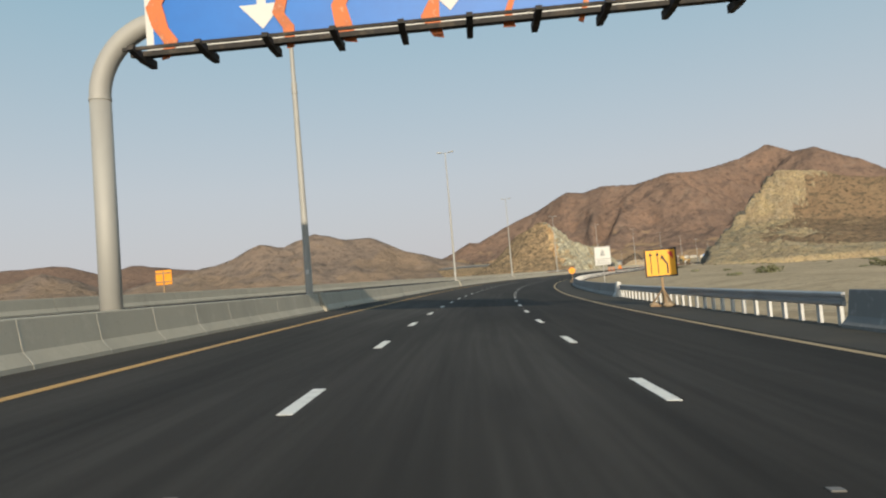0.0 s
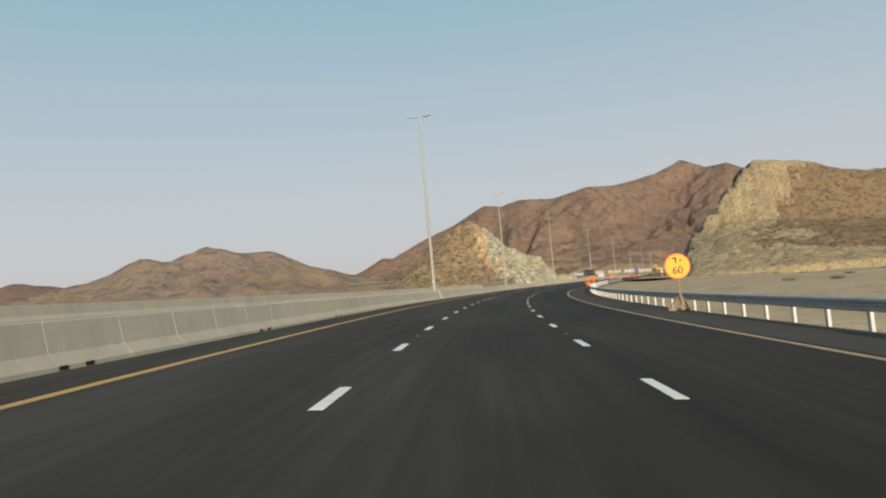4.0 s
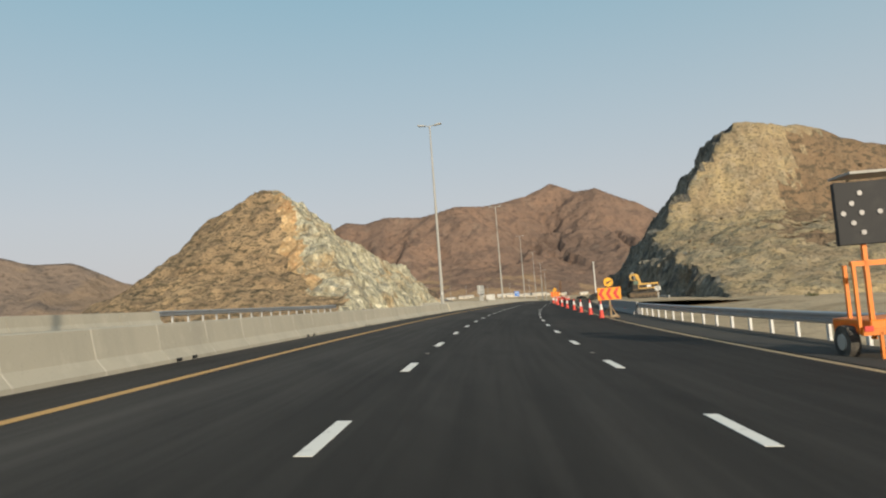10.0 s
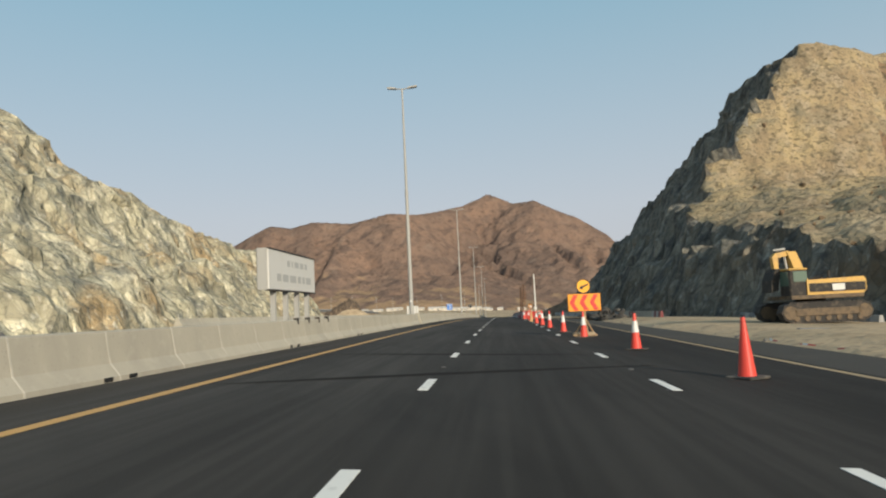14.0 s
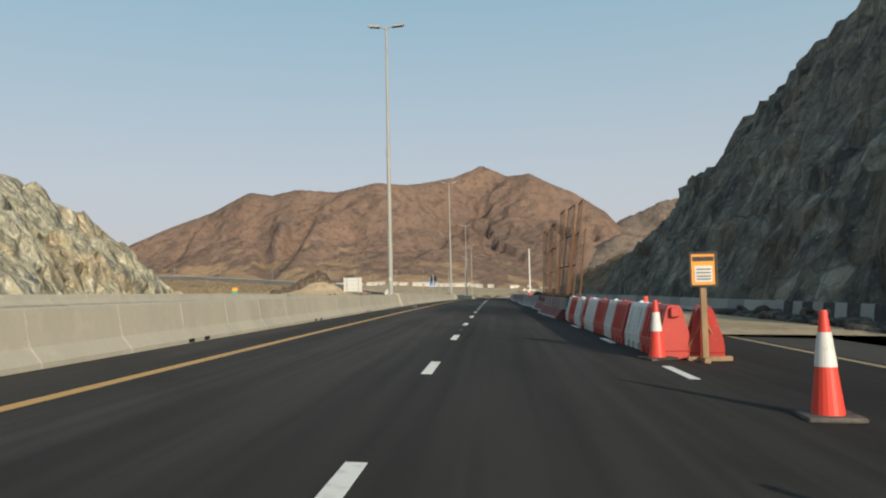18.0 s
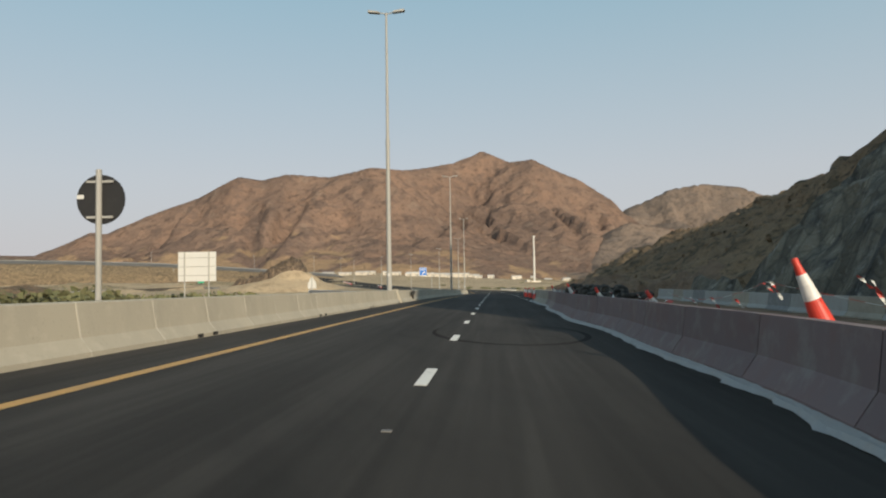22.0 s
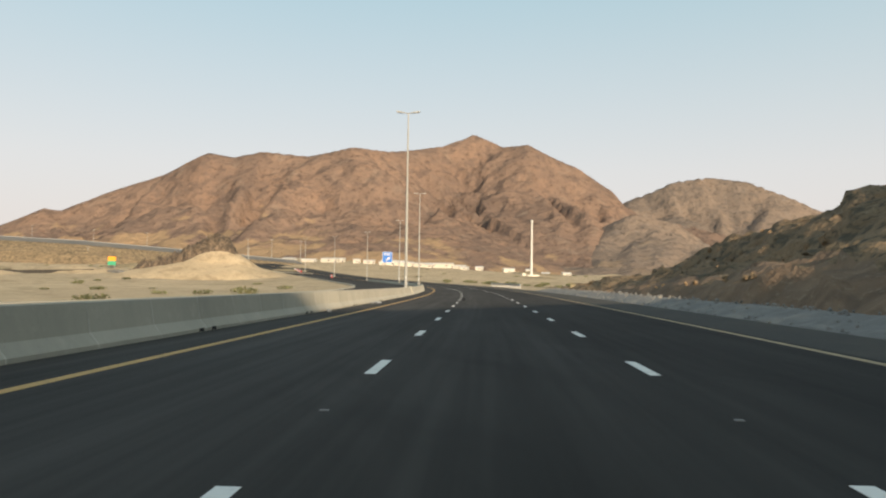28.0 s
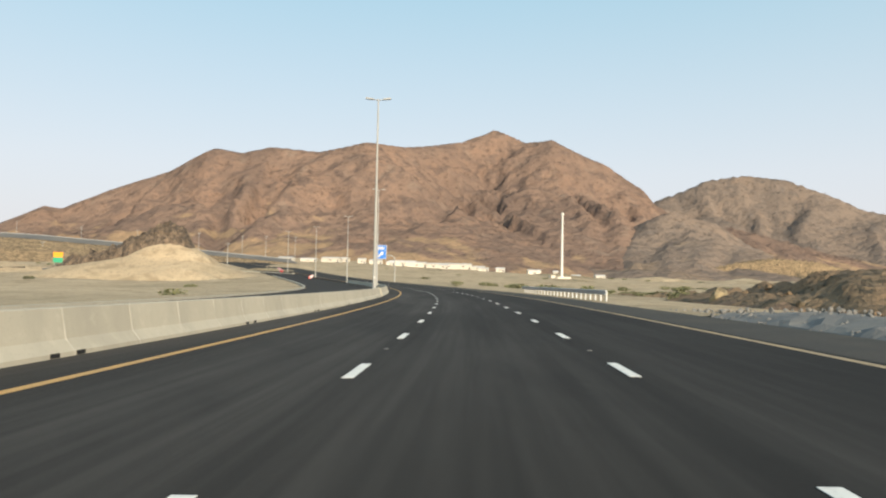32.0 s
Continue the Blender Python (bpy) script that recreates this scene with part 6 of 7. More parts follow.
# ---------------- excavator ----------------
def excavator():
    t = thing("excavator", stand(317.0, 17.0, 0.45, 4) @ Matrix.Scale(1.14, 4), "dusty yellow tracked excavator with folded boom", "excavator")
    for sy in (-1, 1):
        tr = bmesh.new()
        outline = [(-2.2, 0.5), (-2.05, 0.15), (-1.75, 0.02), (1.75, 0.02), (2.05, 0.15), (2.2, 0.5), (2.05, 0.84), (1.75, 0.95), (-1.75, 0.95), (-2.05, 0.84)]
        prism(tr, outline, sy * 1.25 - 0.3, sy * 1.25 + 0.3, "y")
        track = part("track", tr, M_DARK_METAL, t)
        part("track_frame", B(0, sy * 1.25, 0.5, 3.2, 0.66, 0.36, bev=0.03), M_DUSTY, track)
        for x in np.linspace(-1.5, 1.5, 7):
            part("roller", tube(bmesh.new(), (x, sy * 1.25 - 0.34, 0.2), (x, sy * 1.25 + 0.34, 0.2), 0.13, 0.13, 10), M_DUSTY, track)
        for x in (-1.78, 1.78):
            part("sprocket", tube(bmesh.new(), (x, sy * 1.25 - 0.33, 0.49), (x, sy * 1.25 + 0.33, 0.49), 0.33, 0.33, 14), M_DUSTY, track)
        for x in np.linspace(-1.7, 1.7, 18):
            part("shoe", B(x, sy * 1.25, 0.975, 0.15, 0.62, 0.05), M_DARK_METAL, track)
            part("shoe", B(x, sy * 1.25, 0.0, 0.15, 0.62, 0.05), M_DARK_METAL, track)
    part("slew_ring", tube(bmesh.new(), (0, 0, 0.9), (0, 0, 1.15), 0.7, 0.7, 20), M_DARK_METAL, t)
    part("platform", B(0.2, 0, 1.22, 3.5, 2.6, 0.2, bev=0.03), M_DUSTY, t)
    body = bmesh.new()
    prism(body, [(-0.75, 1.32), (1.95, 1.32), (2.1, 1.5), (2.1, 2.0), (2.0, 2.12), (-0.75, 2.05)], -1.3, 1.3, "y")
    hood = part("engine_cover", body, M_CAT, t)
    part("stripe", B(0.7, -1.31, 1.66, 2.7, 0.02, 0.42), M_DARK_METAL, hood, "black side band")
    part("stripe", B(0.7, 1.31, 1.66, 2.7, 0.02, 0.42), M_DARK_METAL, hood, "black side band")
    part("stripe", B(2.105, 0, 1.66, 0.02, 2.3, 0.4), M_DARK_METAL, hood, "black rear band")
    for y in (-1.325, 1.325):
        part("badge", B(0.75, y, 1.66, 0.6, 0.012, 0.3), M_WHITE, hood, "pale maker's badge left plain")
    part("exhaust", tube(bmesh.new(), (1.3, 0.5, 2.05), (1.3, 0.5, 2.5), 0.07, 0.06, 8), M_DARK_METAL, t)
    part("hand_rail", tube(bmesh.new(), (0.3, 0.9, 2.05), (1.2, 0.9, 2.35), 0.025, 0.025, 6), M_DARK_METAL, t)
    cab = part("cab", B(-1.1, -0.72, 1.92, 0.9, 1.05, 1.3, bev=0.06), M_DARK_METAL, t, "dark cab with a yellow roof")
    part("roof", B(-1.1, -0.72, 2.6, 0.95, 1.1, 0.1, bev=0.04), M_CAT, cab)
    for y in (-1.252, -0.188):
        part("side_window", B(-1.02, y, 2.24, 0.66, 0.012, 0.5), M_CABGLASS, cab)
    part("windscreen", B(-1.555, -0.72, 2.15, 0.012, 0.85, 0.7), M_CABGLASS, cab)
    part("rear_window", B(-0.645, -0.72, 2.3, 0.012, 0.8, 0.4), M_CABGLASS, cab)
    boom = bmesh.new()
    prism(boom, [(-0.55, 1.9), (0.05, 1.9), (-0.3, 3.0), (-0.5, 3.55), (-0.95, 3.55), (-0.7, 2.8)], 0.0, 0.45, "y")
    bo = part("boom", boom, M_CAT, t)
    part("ram", tube(bmesh.new(), (-0.85, 0.22, 1.8), (-1.0, 0.22, 3.3), 0.08, 0.06, 10), M_STEEL, bo)
    stick = bmesh.new()
    prism(stick, [(-0.85, 3.6), (-1.5, 3.5), (-1.68, 3.3), (-1.62, 2.6), (-1.4, 2.6), (-1.4, 3.25), (-0.85, 3.35)], 0.06, 0.38, "y")
    st = part("stick", stick, M_CAT, t)
    part("ram", tube(bmesh.new(), (-0.95, 0.22, 3.7), (-1.55, 0.22, 3.65), 0.07, 0.05, 10), M_STEEL, st)
    bucket = bmesh.new()
    prism(bucket, [(-1.75, 2.7), (-1.3, 2.65), (-1.6, 2.2), (-1.7, 1.6), (-2.05, 1.5), (-2.0, 2.1)], -0.35, 0.75, "y")
    part("bucket", bucket, M_DARK_METAL, t)
excavator()

# ---------------- stones, scrub, marks on the paving ----------------
STONE = bmesh.new()
bmesh.ops.create_icosphere(STONE, subdivisions=1, radius=1.0)
STONE_V = [v.co.copy() for v in STONE.verts]
STONE_F = [tuple(v.index for v in f.verts) for f in STONE.faces]
STONE.free()
def rock_bits(name, label, places, mat, kind="stuff", category="rocks"):
    """places: (x, y, z, size). One mesh of broken stones."""
    r = random.Random(len(places))
    verts, faces = [], []
    for x, y, z, q in places:
        m = Matrix.LocRotScale((x, y, z), Euler((r.random() * 6, r.random() * 6, r.random() * 6)), (q, q * (0.7 + 0.35 * r.random()), q * (0.5 + 0.4 * r.random())))
        n = len(verts)
        verts += [m @ (v + Vector((r.uniform(-1, 1), r.uniform(-1, 1), r.uniform(-1, 1))) * 0.24) for v in STONE_V]
        faces += [tuple(n + k for k in f) for f in STONE_F]
    me = bpy.data.meshes.new(name)
    me.from_pydata(verts, [], faces)
    me.materials.append(mat)
    return tagged(new(name, me), label, category, "", kind)

rng = random.Random(11)
spots = []
for i in range(1500):
    s = rng.uniform(500, 618)
    k = rng.random()
    p = at(s, 8.9 + 2.2 * k, -0.06 + 0.5 * k * min(1.0, (619 - s) / 12))
    spots.append((*p, 0.04 + 0.1 * rng.random() ** 2))
rock_bits("stone_pitching", "grey broken stone pitched along the shoulder", spots, M_ROCKS)
bund_rows, bund = [], bmesh.new()
for q in np.arange(500, 619, 0.6):
    end = min(1.0, (619 - q) / 12)
    bund_rows.append([bund.verts.new(at(q, d + 0.25 * fbm(q * 0.7, d, 3), h * end + 0.1 * fbm(q * 1.3, d * 1.3, 5) * (h > -0.2) - 0.2 * (1 - end)))
                      for d, h in ((8.6, -0.3), (8.95, -0.02), (9.35, 0.1), (9.8, 0.22), (10.3, 0.32), (10.9, 0.36), (11.6, 0.3), (13.5, -0.6))])
for r0, r1 in zip(bund_rows, bund_rows[1:]):
    for j in range(7):
        bund.faces.new((r0[j], r1[j], r1[j + 1], r0[j + 1]))
bmesh.ops.recalc_face_normals(bund, faces=bund.faces[:])
tagged(mesh_object("shoulder_bund", bund, M_ROCKS), "low rough bund of grey stone along the shoulder", "bund", "", "structure")
spoil_rows, spoil = [], bmesh.new()
for q in np.arange(410, 484, 0.6):
    end = min(1.0, (q - 410) / 9, (484 - q) / 8)
    inner = 3.3 if q < 458 else lerp(q, [458, 468, 484], [3.3, 6.2, 7.4])
    spoil_rows.append([spoil.verts.new(at(q, inner + (13.9 - inner) * u, (h + (0.14 * fbm(q * 0.5, u * 6, 5) + 0.07 * fbm(q * 1.7, u * 20, 3)) * (h > 0)) * end - 0.1 * (1 - end)))
                       for u, h in ((0, -0.12), (0.06, 0.06), (0.14, 0.14), (0.24, 0.2), (0.36, 0.24), (0.5, 0.26), (0.64, 0.24), (0.78, 0.2), (0.9, 0.1), (1.0, -0.4))])
for r0, r1 in zip(spoil_rows, spoil_rows[1:]):
    for j in range(9):
        spoil.faces.new((r0[j], r1[j], r1[j + 1], r0[j + 1]))
bmesh.ops.recalc_face_normals(spoil, faces=spoil.faces[:])
tagged(mesh_object("spoil_bank", spoil, M_BANK), "low spread of brown earth behind the works barrier", "earth", "", "structure")
verge = sweep(bmesh.new(), [(8.5, -0.02), (9.4, 0.02), (12, -0.05), (18, -0.3), (26, -1.6)], 612, 700, 3.0, sway=lambda s: 0.5 * fbm(s * 0.12, 3, 2))
tagged(mesh_object("sandy_verge", verge, M_SAND), "bare sandy verge beside the shoulder", "verge", "", "structure")
spots = []
for i in range(260):
    s = rng.uniform(286, 345)
    p = at(s, 9.6 + rng.random() ** 1.5 * 4, -0.15)
    spots.append((*p, 0.06 + 0.2 * rng.random() ** 3))
for i in range(220):
    s = rng.uniform(330, 470)
    p = at(s, 13.2 + rng.random() * 2.6, -0.6)
    spots.append((*p, 0.1 + 0.45 * rng.random() ** 3))
for i in range(160):
    s = rng.uniform(262, 440)
    p = at(s, -23.2 - rng.random() * 2.0, -0.5)
    spots.append((*p, 0.12 + 0.5 * rng.random() ** 3))
rock_bits("rubble", "scattered broken rock at the feet of the cuttings", spots, M_ROCKS)

berm = sweep(bmesh.new(), [(8.7, -0.3), (9.8, 0.0), (11.5, 0.25), (14, 0.35), (20, 0.4), (26, 0.3), (31, -1.5)], 284, 350, 3.0, sway=lambda s: 0.5 * fbm(s * 0.15, 2, 2))
tagged(mesh_object("works_verge", berm, M_SAND), "raw sandy verge beside the works area", "verge", "", "structure")
berm = sweep(bmesh.new(), [(4.2, 0.004), (5.5, 0.06), (8.5, 0.12), (11, 0.15), (14, -0.1), (15.5, -0.8)], 368, 470, 3.0, sway=lambda s: 0.4 * fbm(s * 0.15, 6, 2))
tagged(mesh_object("works_fill", berm, M_SAND), "dry grassy fill behind the works barrier", "fill", "", "structure")

# boulder by the culvert
b = bmesh.new()
bmesh.ops.create_icosphere(b, subdivisions=3, radius=1.0)
for v in b.verts:
    v.co = Vector((v.co.x * 0.8, v.co.y * 0.7, v.co.z * 1.15)) * (1 + 0.28 * fbm(v.co.x * 1.3, v.co.y * 1.3, v.co.z * 1.3))
o = mesh_object("boulder", b, M_ROCK_TAN)
o.matrix_basis = stand(638.5, 20.2, -0.3)
tagged(o, "tall ochre boulder standing on the verge", "boulder")

# dry shrubs
def shrub_mesh(seed):
    r = random.Random(seed)
    bm = bmesh.new()
    for i in range(150):
        u, v = r.uniform(0, 6.28), r.uniform(0.05, 1.0)
        rad = r.uniform(0.3, 1.0)
        c = Vector((math.cos(u) * rad * 1.1, math.sin(u) * rad * 1.1, v * (1.1 - 0.5 * rad)))
        q = r.uniform(0.07, 0.17)
        m = Matrix.LocRotScale(c, Euler((r.random() * 6, r.random() * 6, r.random() * 6)), (q, q, q))
        bm.faces.new([bm.verts.new(m @ Vector(k)) for k in ((-1, -0.5, 0), (1, -0.4, 0.2), (0.8, 0.6, 0), (-0.7, 0.5, -0.2))])
    for i in range(9):
        u = r.uniform(0, 6.28)
        tube(bm, (0, 0, 0), (math.cos(u) * 0.7, math.sin(u) * 0.7, r.uniform(0.5, 1.0)), 0.03, 0.01, 5)
    o = mesh_object("shrub", bm, M_SCRUB)
    me = o.data
    bpy.data.objects.remove(o)
    return me
shrubs = [shrub_mesh(k) for k in range(3)]
def shrub(x, y, q):
    o = new("shrub", shrubs[rng.randrange(3)])
    o.matrix_basis = Matrix.LocRotScale((x, y, ground_z(x, y) - 0.05), Euler((0, 0, rng.random() * 6)), (q * 1.4, q * 1.2, q * 0.8))
    tagged(o, "low dusty green desert shrub on sand", "shrub", "desert shrubs")
for s, d, q in ((96, 38, 1.6), (110, 60, 1.4), (150, 70, 1.7), (120, 88, 1.8), (140, 100, 1.6), (170, 110, 1.8), (190, 90, 1.3), (80, 75, 1.8), (90, 95, 1.5), (210, 80, 1.2),
                (648, 30, 1.5), (655, 48, 1.7), (672, 40, 1.3), (690, 60, 1.8), (700, 35, 1.2), (720, 70, 1.6), (620, -34, 1.5), (640, -46, 1.2), (660, -60, 1.1), (585, -40, 1.2), (690, -38, 1.4), (740, 40, 1.3), (668, 75, 2.0), (650, 90, 2.0), (700, 95, 2.2)):
    p = at(s, d)
    shrub(p.x, p.y, q)
for i in range(70):
    s, d = rng.uniform(432, 500), -rng.uniform(26, 62)
    p = at(s, d)
    shrub(p.x, p.y, rng.uniform(1.3, 2.5))
for i in range(60):
    s, d = rng.uniform(60, 330), rng.uniform(30, 160)
    p = at(s, d)
    shrub(p.x, p.y, rng.uniform(0.3, 0.8))
for i in range(80):
    x, y = rng.uniform(60, 560), rng.uniform(640, 1000)
    if road_frame(x, y)[0] > 40:
        shrub(x, y, rng.uniform(0.6, 1.7))

for i in range(110):
    s, d = rng.uniform(645, 790), rng.uniform(22, 150)
    p = at(s, d)
    shrub(p.x, p.y, rng.uniform(0.6, 2.0))
# skid marks
def skid(points, width=0.2):
    bm = bmesh.new()
    P = [Vector((a, b)) for a, b in points]
    prev = None
    for i, p in enumerate(P):
        t = (P[min(i + 1, len(P) - 1)] - P[max(i - 1, 0)]).normalized()
        n = Vector((-t.y, t.x)) * width / 2 * (0.75 + 0.4 * abs(math.sin(i * 1.3))) * min(1, 0.15 + i * 0.2, 0.15 + (len(P) - 1 - i) * 0.2)
        c = [bm.verts.new(at(q.x, q.y, 0.004)) for q in (p + n, p - n)]
        if prev:
            bm.faces.new((prev[0], c[0], c[1], prev[1]))
        prev = c
    bmesh.ops.recalc_face_normals(bm, faces=bm.faces[:])
    o = mesh_object("skid_mark", bm, M_SKID)
    o.parent = road
def arc(cs, cd, r, a0, a1, n=22, squash=1.0):
    return [(cs + r * math.cos(radians(a0 + (a1 - a0) * i / n)) * squash, cd + r * math.sin(radians(a0 + (a1 - a0) * i / n))) for i in range(n + 1)]
skid(arc(273, 3.2, 3.2, 100, 275, squash=1.3), 0.16)
skid(arc(273.3, 3.3, 3.0, 110, 260, squash=1.3), 0.1)
skid([(286 + i * 0.35, -5.0 + 0.5 * i + 0.03 * i * i * 0.2) for i in range(14)], 0.35)
skid([(293 + 0.06 * i, -5 + 0.6 * i) for i in range(12)], 0.4)
skid(arc(327, -0.5, 5.5, 150, 250, squash=1.5), 0.18)
skid(arc(327.3, -0.3, 5.0, 150, 250, squash=1.5), 0.18)
skid([(364 + 0.5 * i, -1.6 + 0.03 * i) for i in range(5)], 0.12)
skid([(384 + 1.6 * i, 0.9 + 0.02 * i * i * 0.2) for i in range(9)], 0.07)
skid(arc(430.6, -0.6, 1.85, 10, 290, squash=1.9), 0.15)
skid([(560 + 1.1 * i, -1.5 - 0.02 * i) for i in range(11)], 0.34)
skid([(481.3 - 0.8 * i, 0.17 - 0.21 * i + 0.006 * i * i) for i in range(9)], 0.16)
skid([(480.9 - 0.7 * i, 1.68 - 0.18 * i + 0.005 * i * i) for i in range(9)], 0.13)

# torn barrier tape and litter
tape_bm = bmesh.new()
for s0, s1, d in ((246, 252, 7.6), (255, 262, 7.7), (284, 292, 8.6), (296, 303, 8.8), (470, 478, 5.6), (478.5, 484, 5.7), (426, 431, 2.7), (434, 439, 2.7)):
    prev = None
    for q in np.arange(s0, s1, 0.25):
        h = 0.03 + 0.16 * abs(fbm(q * 1.2, d, 1)) + (0.35 if s0 in (246, 255) else (0.75 if s0 in (426, 434) else 0.0))
        e = d + 0.3 * fbm(q * 0.8, d, 3)
        c = [tape_bm.verts.new(at(q, e, h)), tape_bm.verts.new(at(q, e + 0.04, h + 0.04))]
        if prev and int(q * 2) % 5 in (1, 2):
            f = tape_bm.faces.new((prev[0], c[0], c[1], prev[1]))
            f.material_index = int(q * 2.2) % 2
        prev = c
for i, (q, top, drop) in enumerate(((421.2, 1.3, 0.3), (421.5, 1.36, 0.14), (423.9, 1.3, 0.26), (424.2, 1.28, 0.14), (425.5, 1.05, 0.18), (426.7, 1.02, 0.22), (428.1, 1.0, 0.16), (433.4, 0.98, 0.16), (438.0, 1.02, 0.2), (449.3, 1.1, 0.22), (457.9, 1.08, 0.26), (456.3, 0.98, 0.14))):
    prev = None
    for j in range(6):
        c = at(q, 3.05 + 0.03 * j, top - drop * j / 5)
        turn = Vector((math.cos(j * 0.9 + i), math.sin(j * 0.9 + i), 0)) * 0.026
        c = [tape_bm.verts.new(c + turn), tape_bm.verts.new(c - turn)]
        if prev:
            f = tape_bm.faces.new((prev[0], c[0], c[1], prev[1]))
            f.material_index = (j // 2 + i) % 2
        prev = c
for a, b, h0, h1, sag in ((420.0, 424.1, 0.95, 1.29, 0.0), (424.1, 430.0, 1.29, 1.08, 0.22)):
    prev = None
    for j in range(13):
        k = j / 12
        z = h0 + (h1 - h0) * k - sag * 4 * k * (1 - k)
        c = [tape_bm.verts.new(at(a + (b - a) * k, 3.05, z)), tape_bm.verts.new(at(a + (b - a) * k, 3.05, z + 0.007))]
        if prev:
            tape_bm.faces.new((prev[0], c[0], c[1], prev[1])).material_index = j % 2
        prev = c
tagged(mesh_object("barrier_tape", tape_bm, (M_PL_WHITE, M_PL_RED)), "torn red and white plastic tape trailing on the ground", "tape", "", "stuff")
paper = bmesh.new()
for s, d, q in ((541.5, -6.4, 0.1), (553.5, -6.3, 0.16), (554, -6.2, 0.1), (392, -5.9, 0.1), (487, 6.6, 0.13), (481, 7.2, 0.12), (552.8, -6.45, 0.12)):
    bmesh.ops.create_icosphere(paper, subdivisions=2, radius=q, matrix=Matrix.Translation(at(s, d, q * 0.3)) @ Matrix.Diagonal((1.1, 1.8, 0.4, 1)))
for v in paper.verts:
    v.co += noise.noise_vector(v.co * 9) * 0.07
tagged(mesh_object("litter", paper, M_SHEET), "crumpled white paper litter by the barrier", "litter", "", "stuff")

# ---------------- knoll, camp and mast on the plain ----------------
def knoll_z(x, y):
    dx, dy = (x - 187) / (48 if x < 187 else 34), (y - 818) / 30
    r = math.hypot(dx, dy) + 0.1 * fbm(x * 0.05, y * 0.05, 3)
    h = 11.0 * max(0.0, 1 - r) ** 0.9 + 5.0 * max(0.0, 1 - math.hypot((x - 189) / 17, (y - 820) / 15)) ** 0.8
    return ground_z(x, y) - 0.4 + h
sheet("knoll", np.arange(134, 232, 1.3), np.arange(782, 854, 1.3), knoll_z, M_SAND, "small sandy knoll below a dark rock crest", "hill")
M_CROWN = material("dark_crown_rock", (0.13, 0.095, 0.065), 0.95, layers=[((0.24, 0.17, 0.11), 0.4, 0.46, 0.62, 0.75, 6, ONE), ((0.045, 0.036, 0.028), 0.9, 0.5, 0.62, 0.85, 5, ONE)], bump=[(0.9, 0.9, 0.8), (3, 0.8, 0.3)])
fractured(M_CROWN, 0.5, (0.03, 0.025, 0.02), 0.6)
def knoll_crest(x, y):
    """A rib of bare rock that climbs from the west foot to the summit and drops off to the east."""
    u = (x - 150) / 45
    rib = 816 + 6 * u + 3 * fbm(x * 0.1, 2, 4)
    w = lerp(u, [0, 0.5, 0.85, 1.0, 1.12], [3.0, 5.0, 9.0, 9.0, 2.0])
    v = abs(y - rib) / w
    over = lerp(u, [-0.05, 0.1, 0.5, 0.8, 0.95, 1.1], [-1, 3.2, 5.4, 6.8, 5.8, -2]) * max(0.0, 1 - v * v)
    return knoll_z(x, y) - 0.6 + over + (2.6 * fbm(x * 0.22, y * 0.22, 8) + 1.4 * fbm(x * 0.6, y * 0.6, 3)) * max(0.0, 1 - v) - min(9.0, 3.0 * max(0.0, v - 1)) - 4.0 * (u < 0 or u > 1.15)
sheet("knoll_crest", np.arange(146, 204, 0.7), np.arange(802, 838, 0.7), knoll_crest, M_CROWN, "dark jagged rock crest of the sandy knoll", "rock", smooth=False)
spots = []
for i in range(3400):
    s = rng.uniform(330, 640) if i < 900 else rng.uniform(462, 640)
    d = rng.uniform(26, 110) if i < 900 else 15 + 50 * rng.random() ** 1.3
    h, c, _ = right_hill(s, d)
    if h > 1.2 and (c == 0 or s > 474):
        p = at(s, d)
        spots.append((p.x, p.y, lerp(s, S, RZ) - max(-22, min(12, d)) * lerp(s, S, BANK) - 1.35 + h, (0.2 + 0.5 * rng.random() ** 4) if i < 900 else 0.08 + 0.3 * rng.random() ** 3))
rock_bits("hill_boulders", "dark boulders strewn over the hillside", spots, M_ROCK_BROWN)

def cabin(x, y, w, l, h, rz, label):
    t = thing("site_cabin", Matrix.LocRotScale((x, y, ground_z(x, y) - 0.2), Euler((0, 0, rz)), None), label, "building", "works camp buildings")
    part("wall", B(0, 0, h / 2, w, l, h), M_GREENTAPE, t)
    rf = bmesh.new()
    prism(rf, [(-l / 2 - 0.3, h), (0, h + 0.9), (l / 2 + 0.3, h), (l / 2 + 0.3, h + 0.12), (0, h + 1.05), (-l / 2 - 0.3, h + 0.12)], -w / 2 - 0.3, w / 2 + 0.3, "x")
    part("roof", rf, M_ROOF, t)
    n = max(1, int(w / 11))
    for i in range(n):
        part("window", B(-w / 2 + (i + 0.5) * w / n, -l / 2 - 0.02, h * 0.58, min(2.2, w / n * 0.3), 0.05, h * 0.25), M_GREY_INK, t)
    part("door", B(w / 2 - 1.0, -l / 2 - 0.02, 1.0, 0.9, 0.05, 2.0), M_GREY_INK, t)
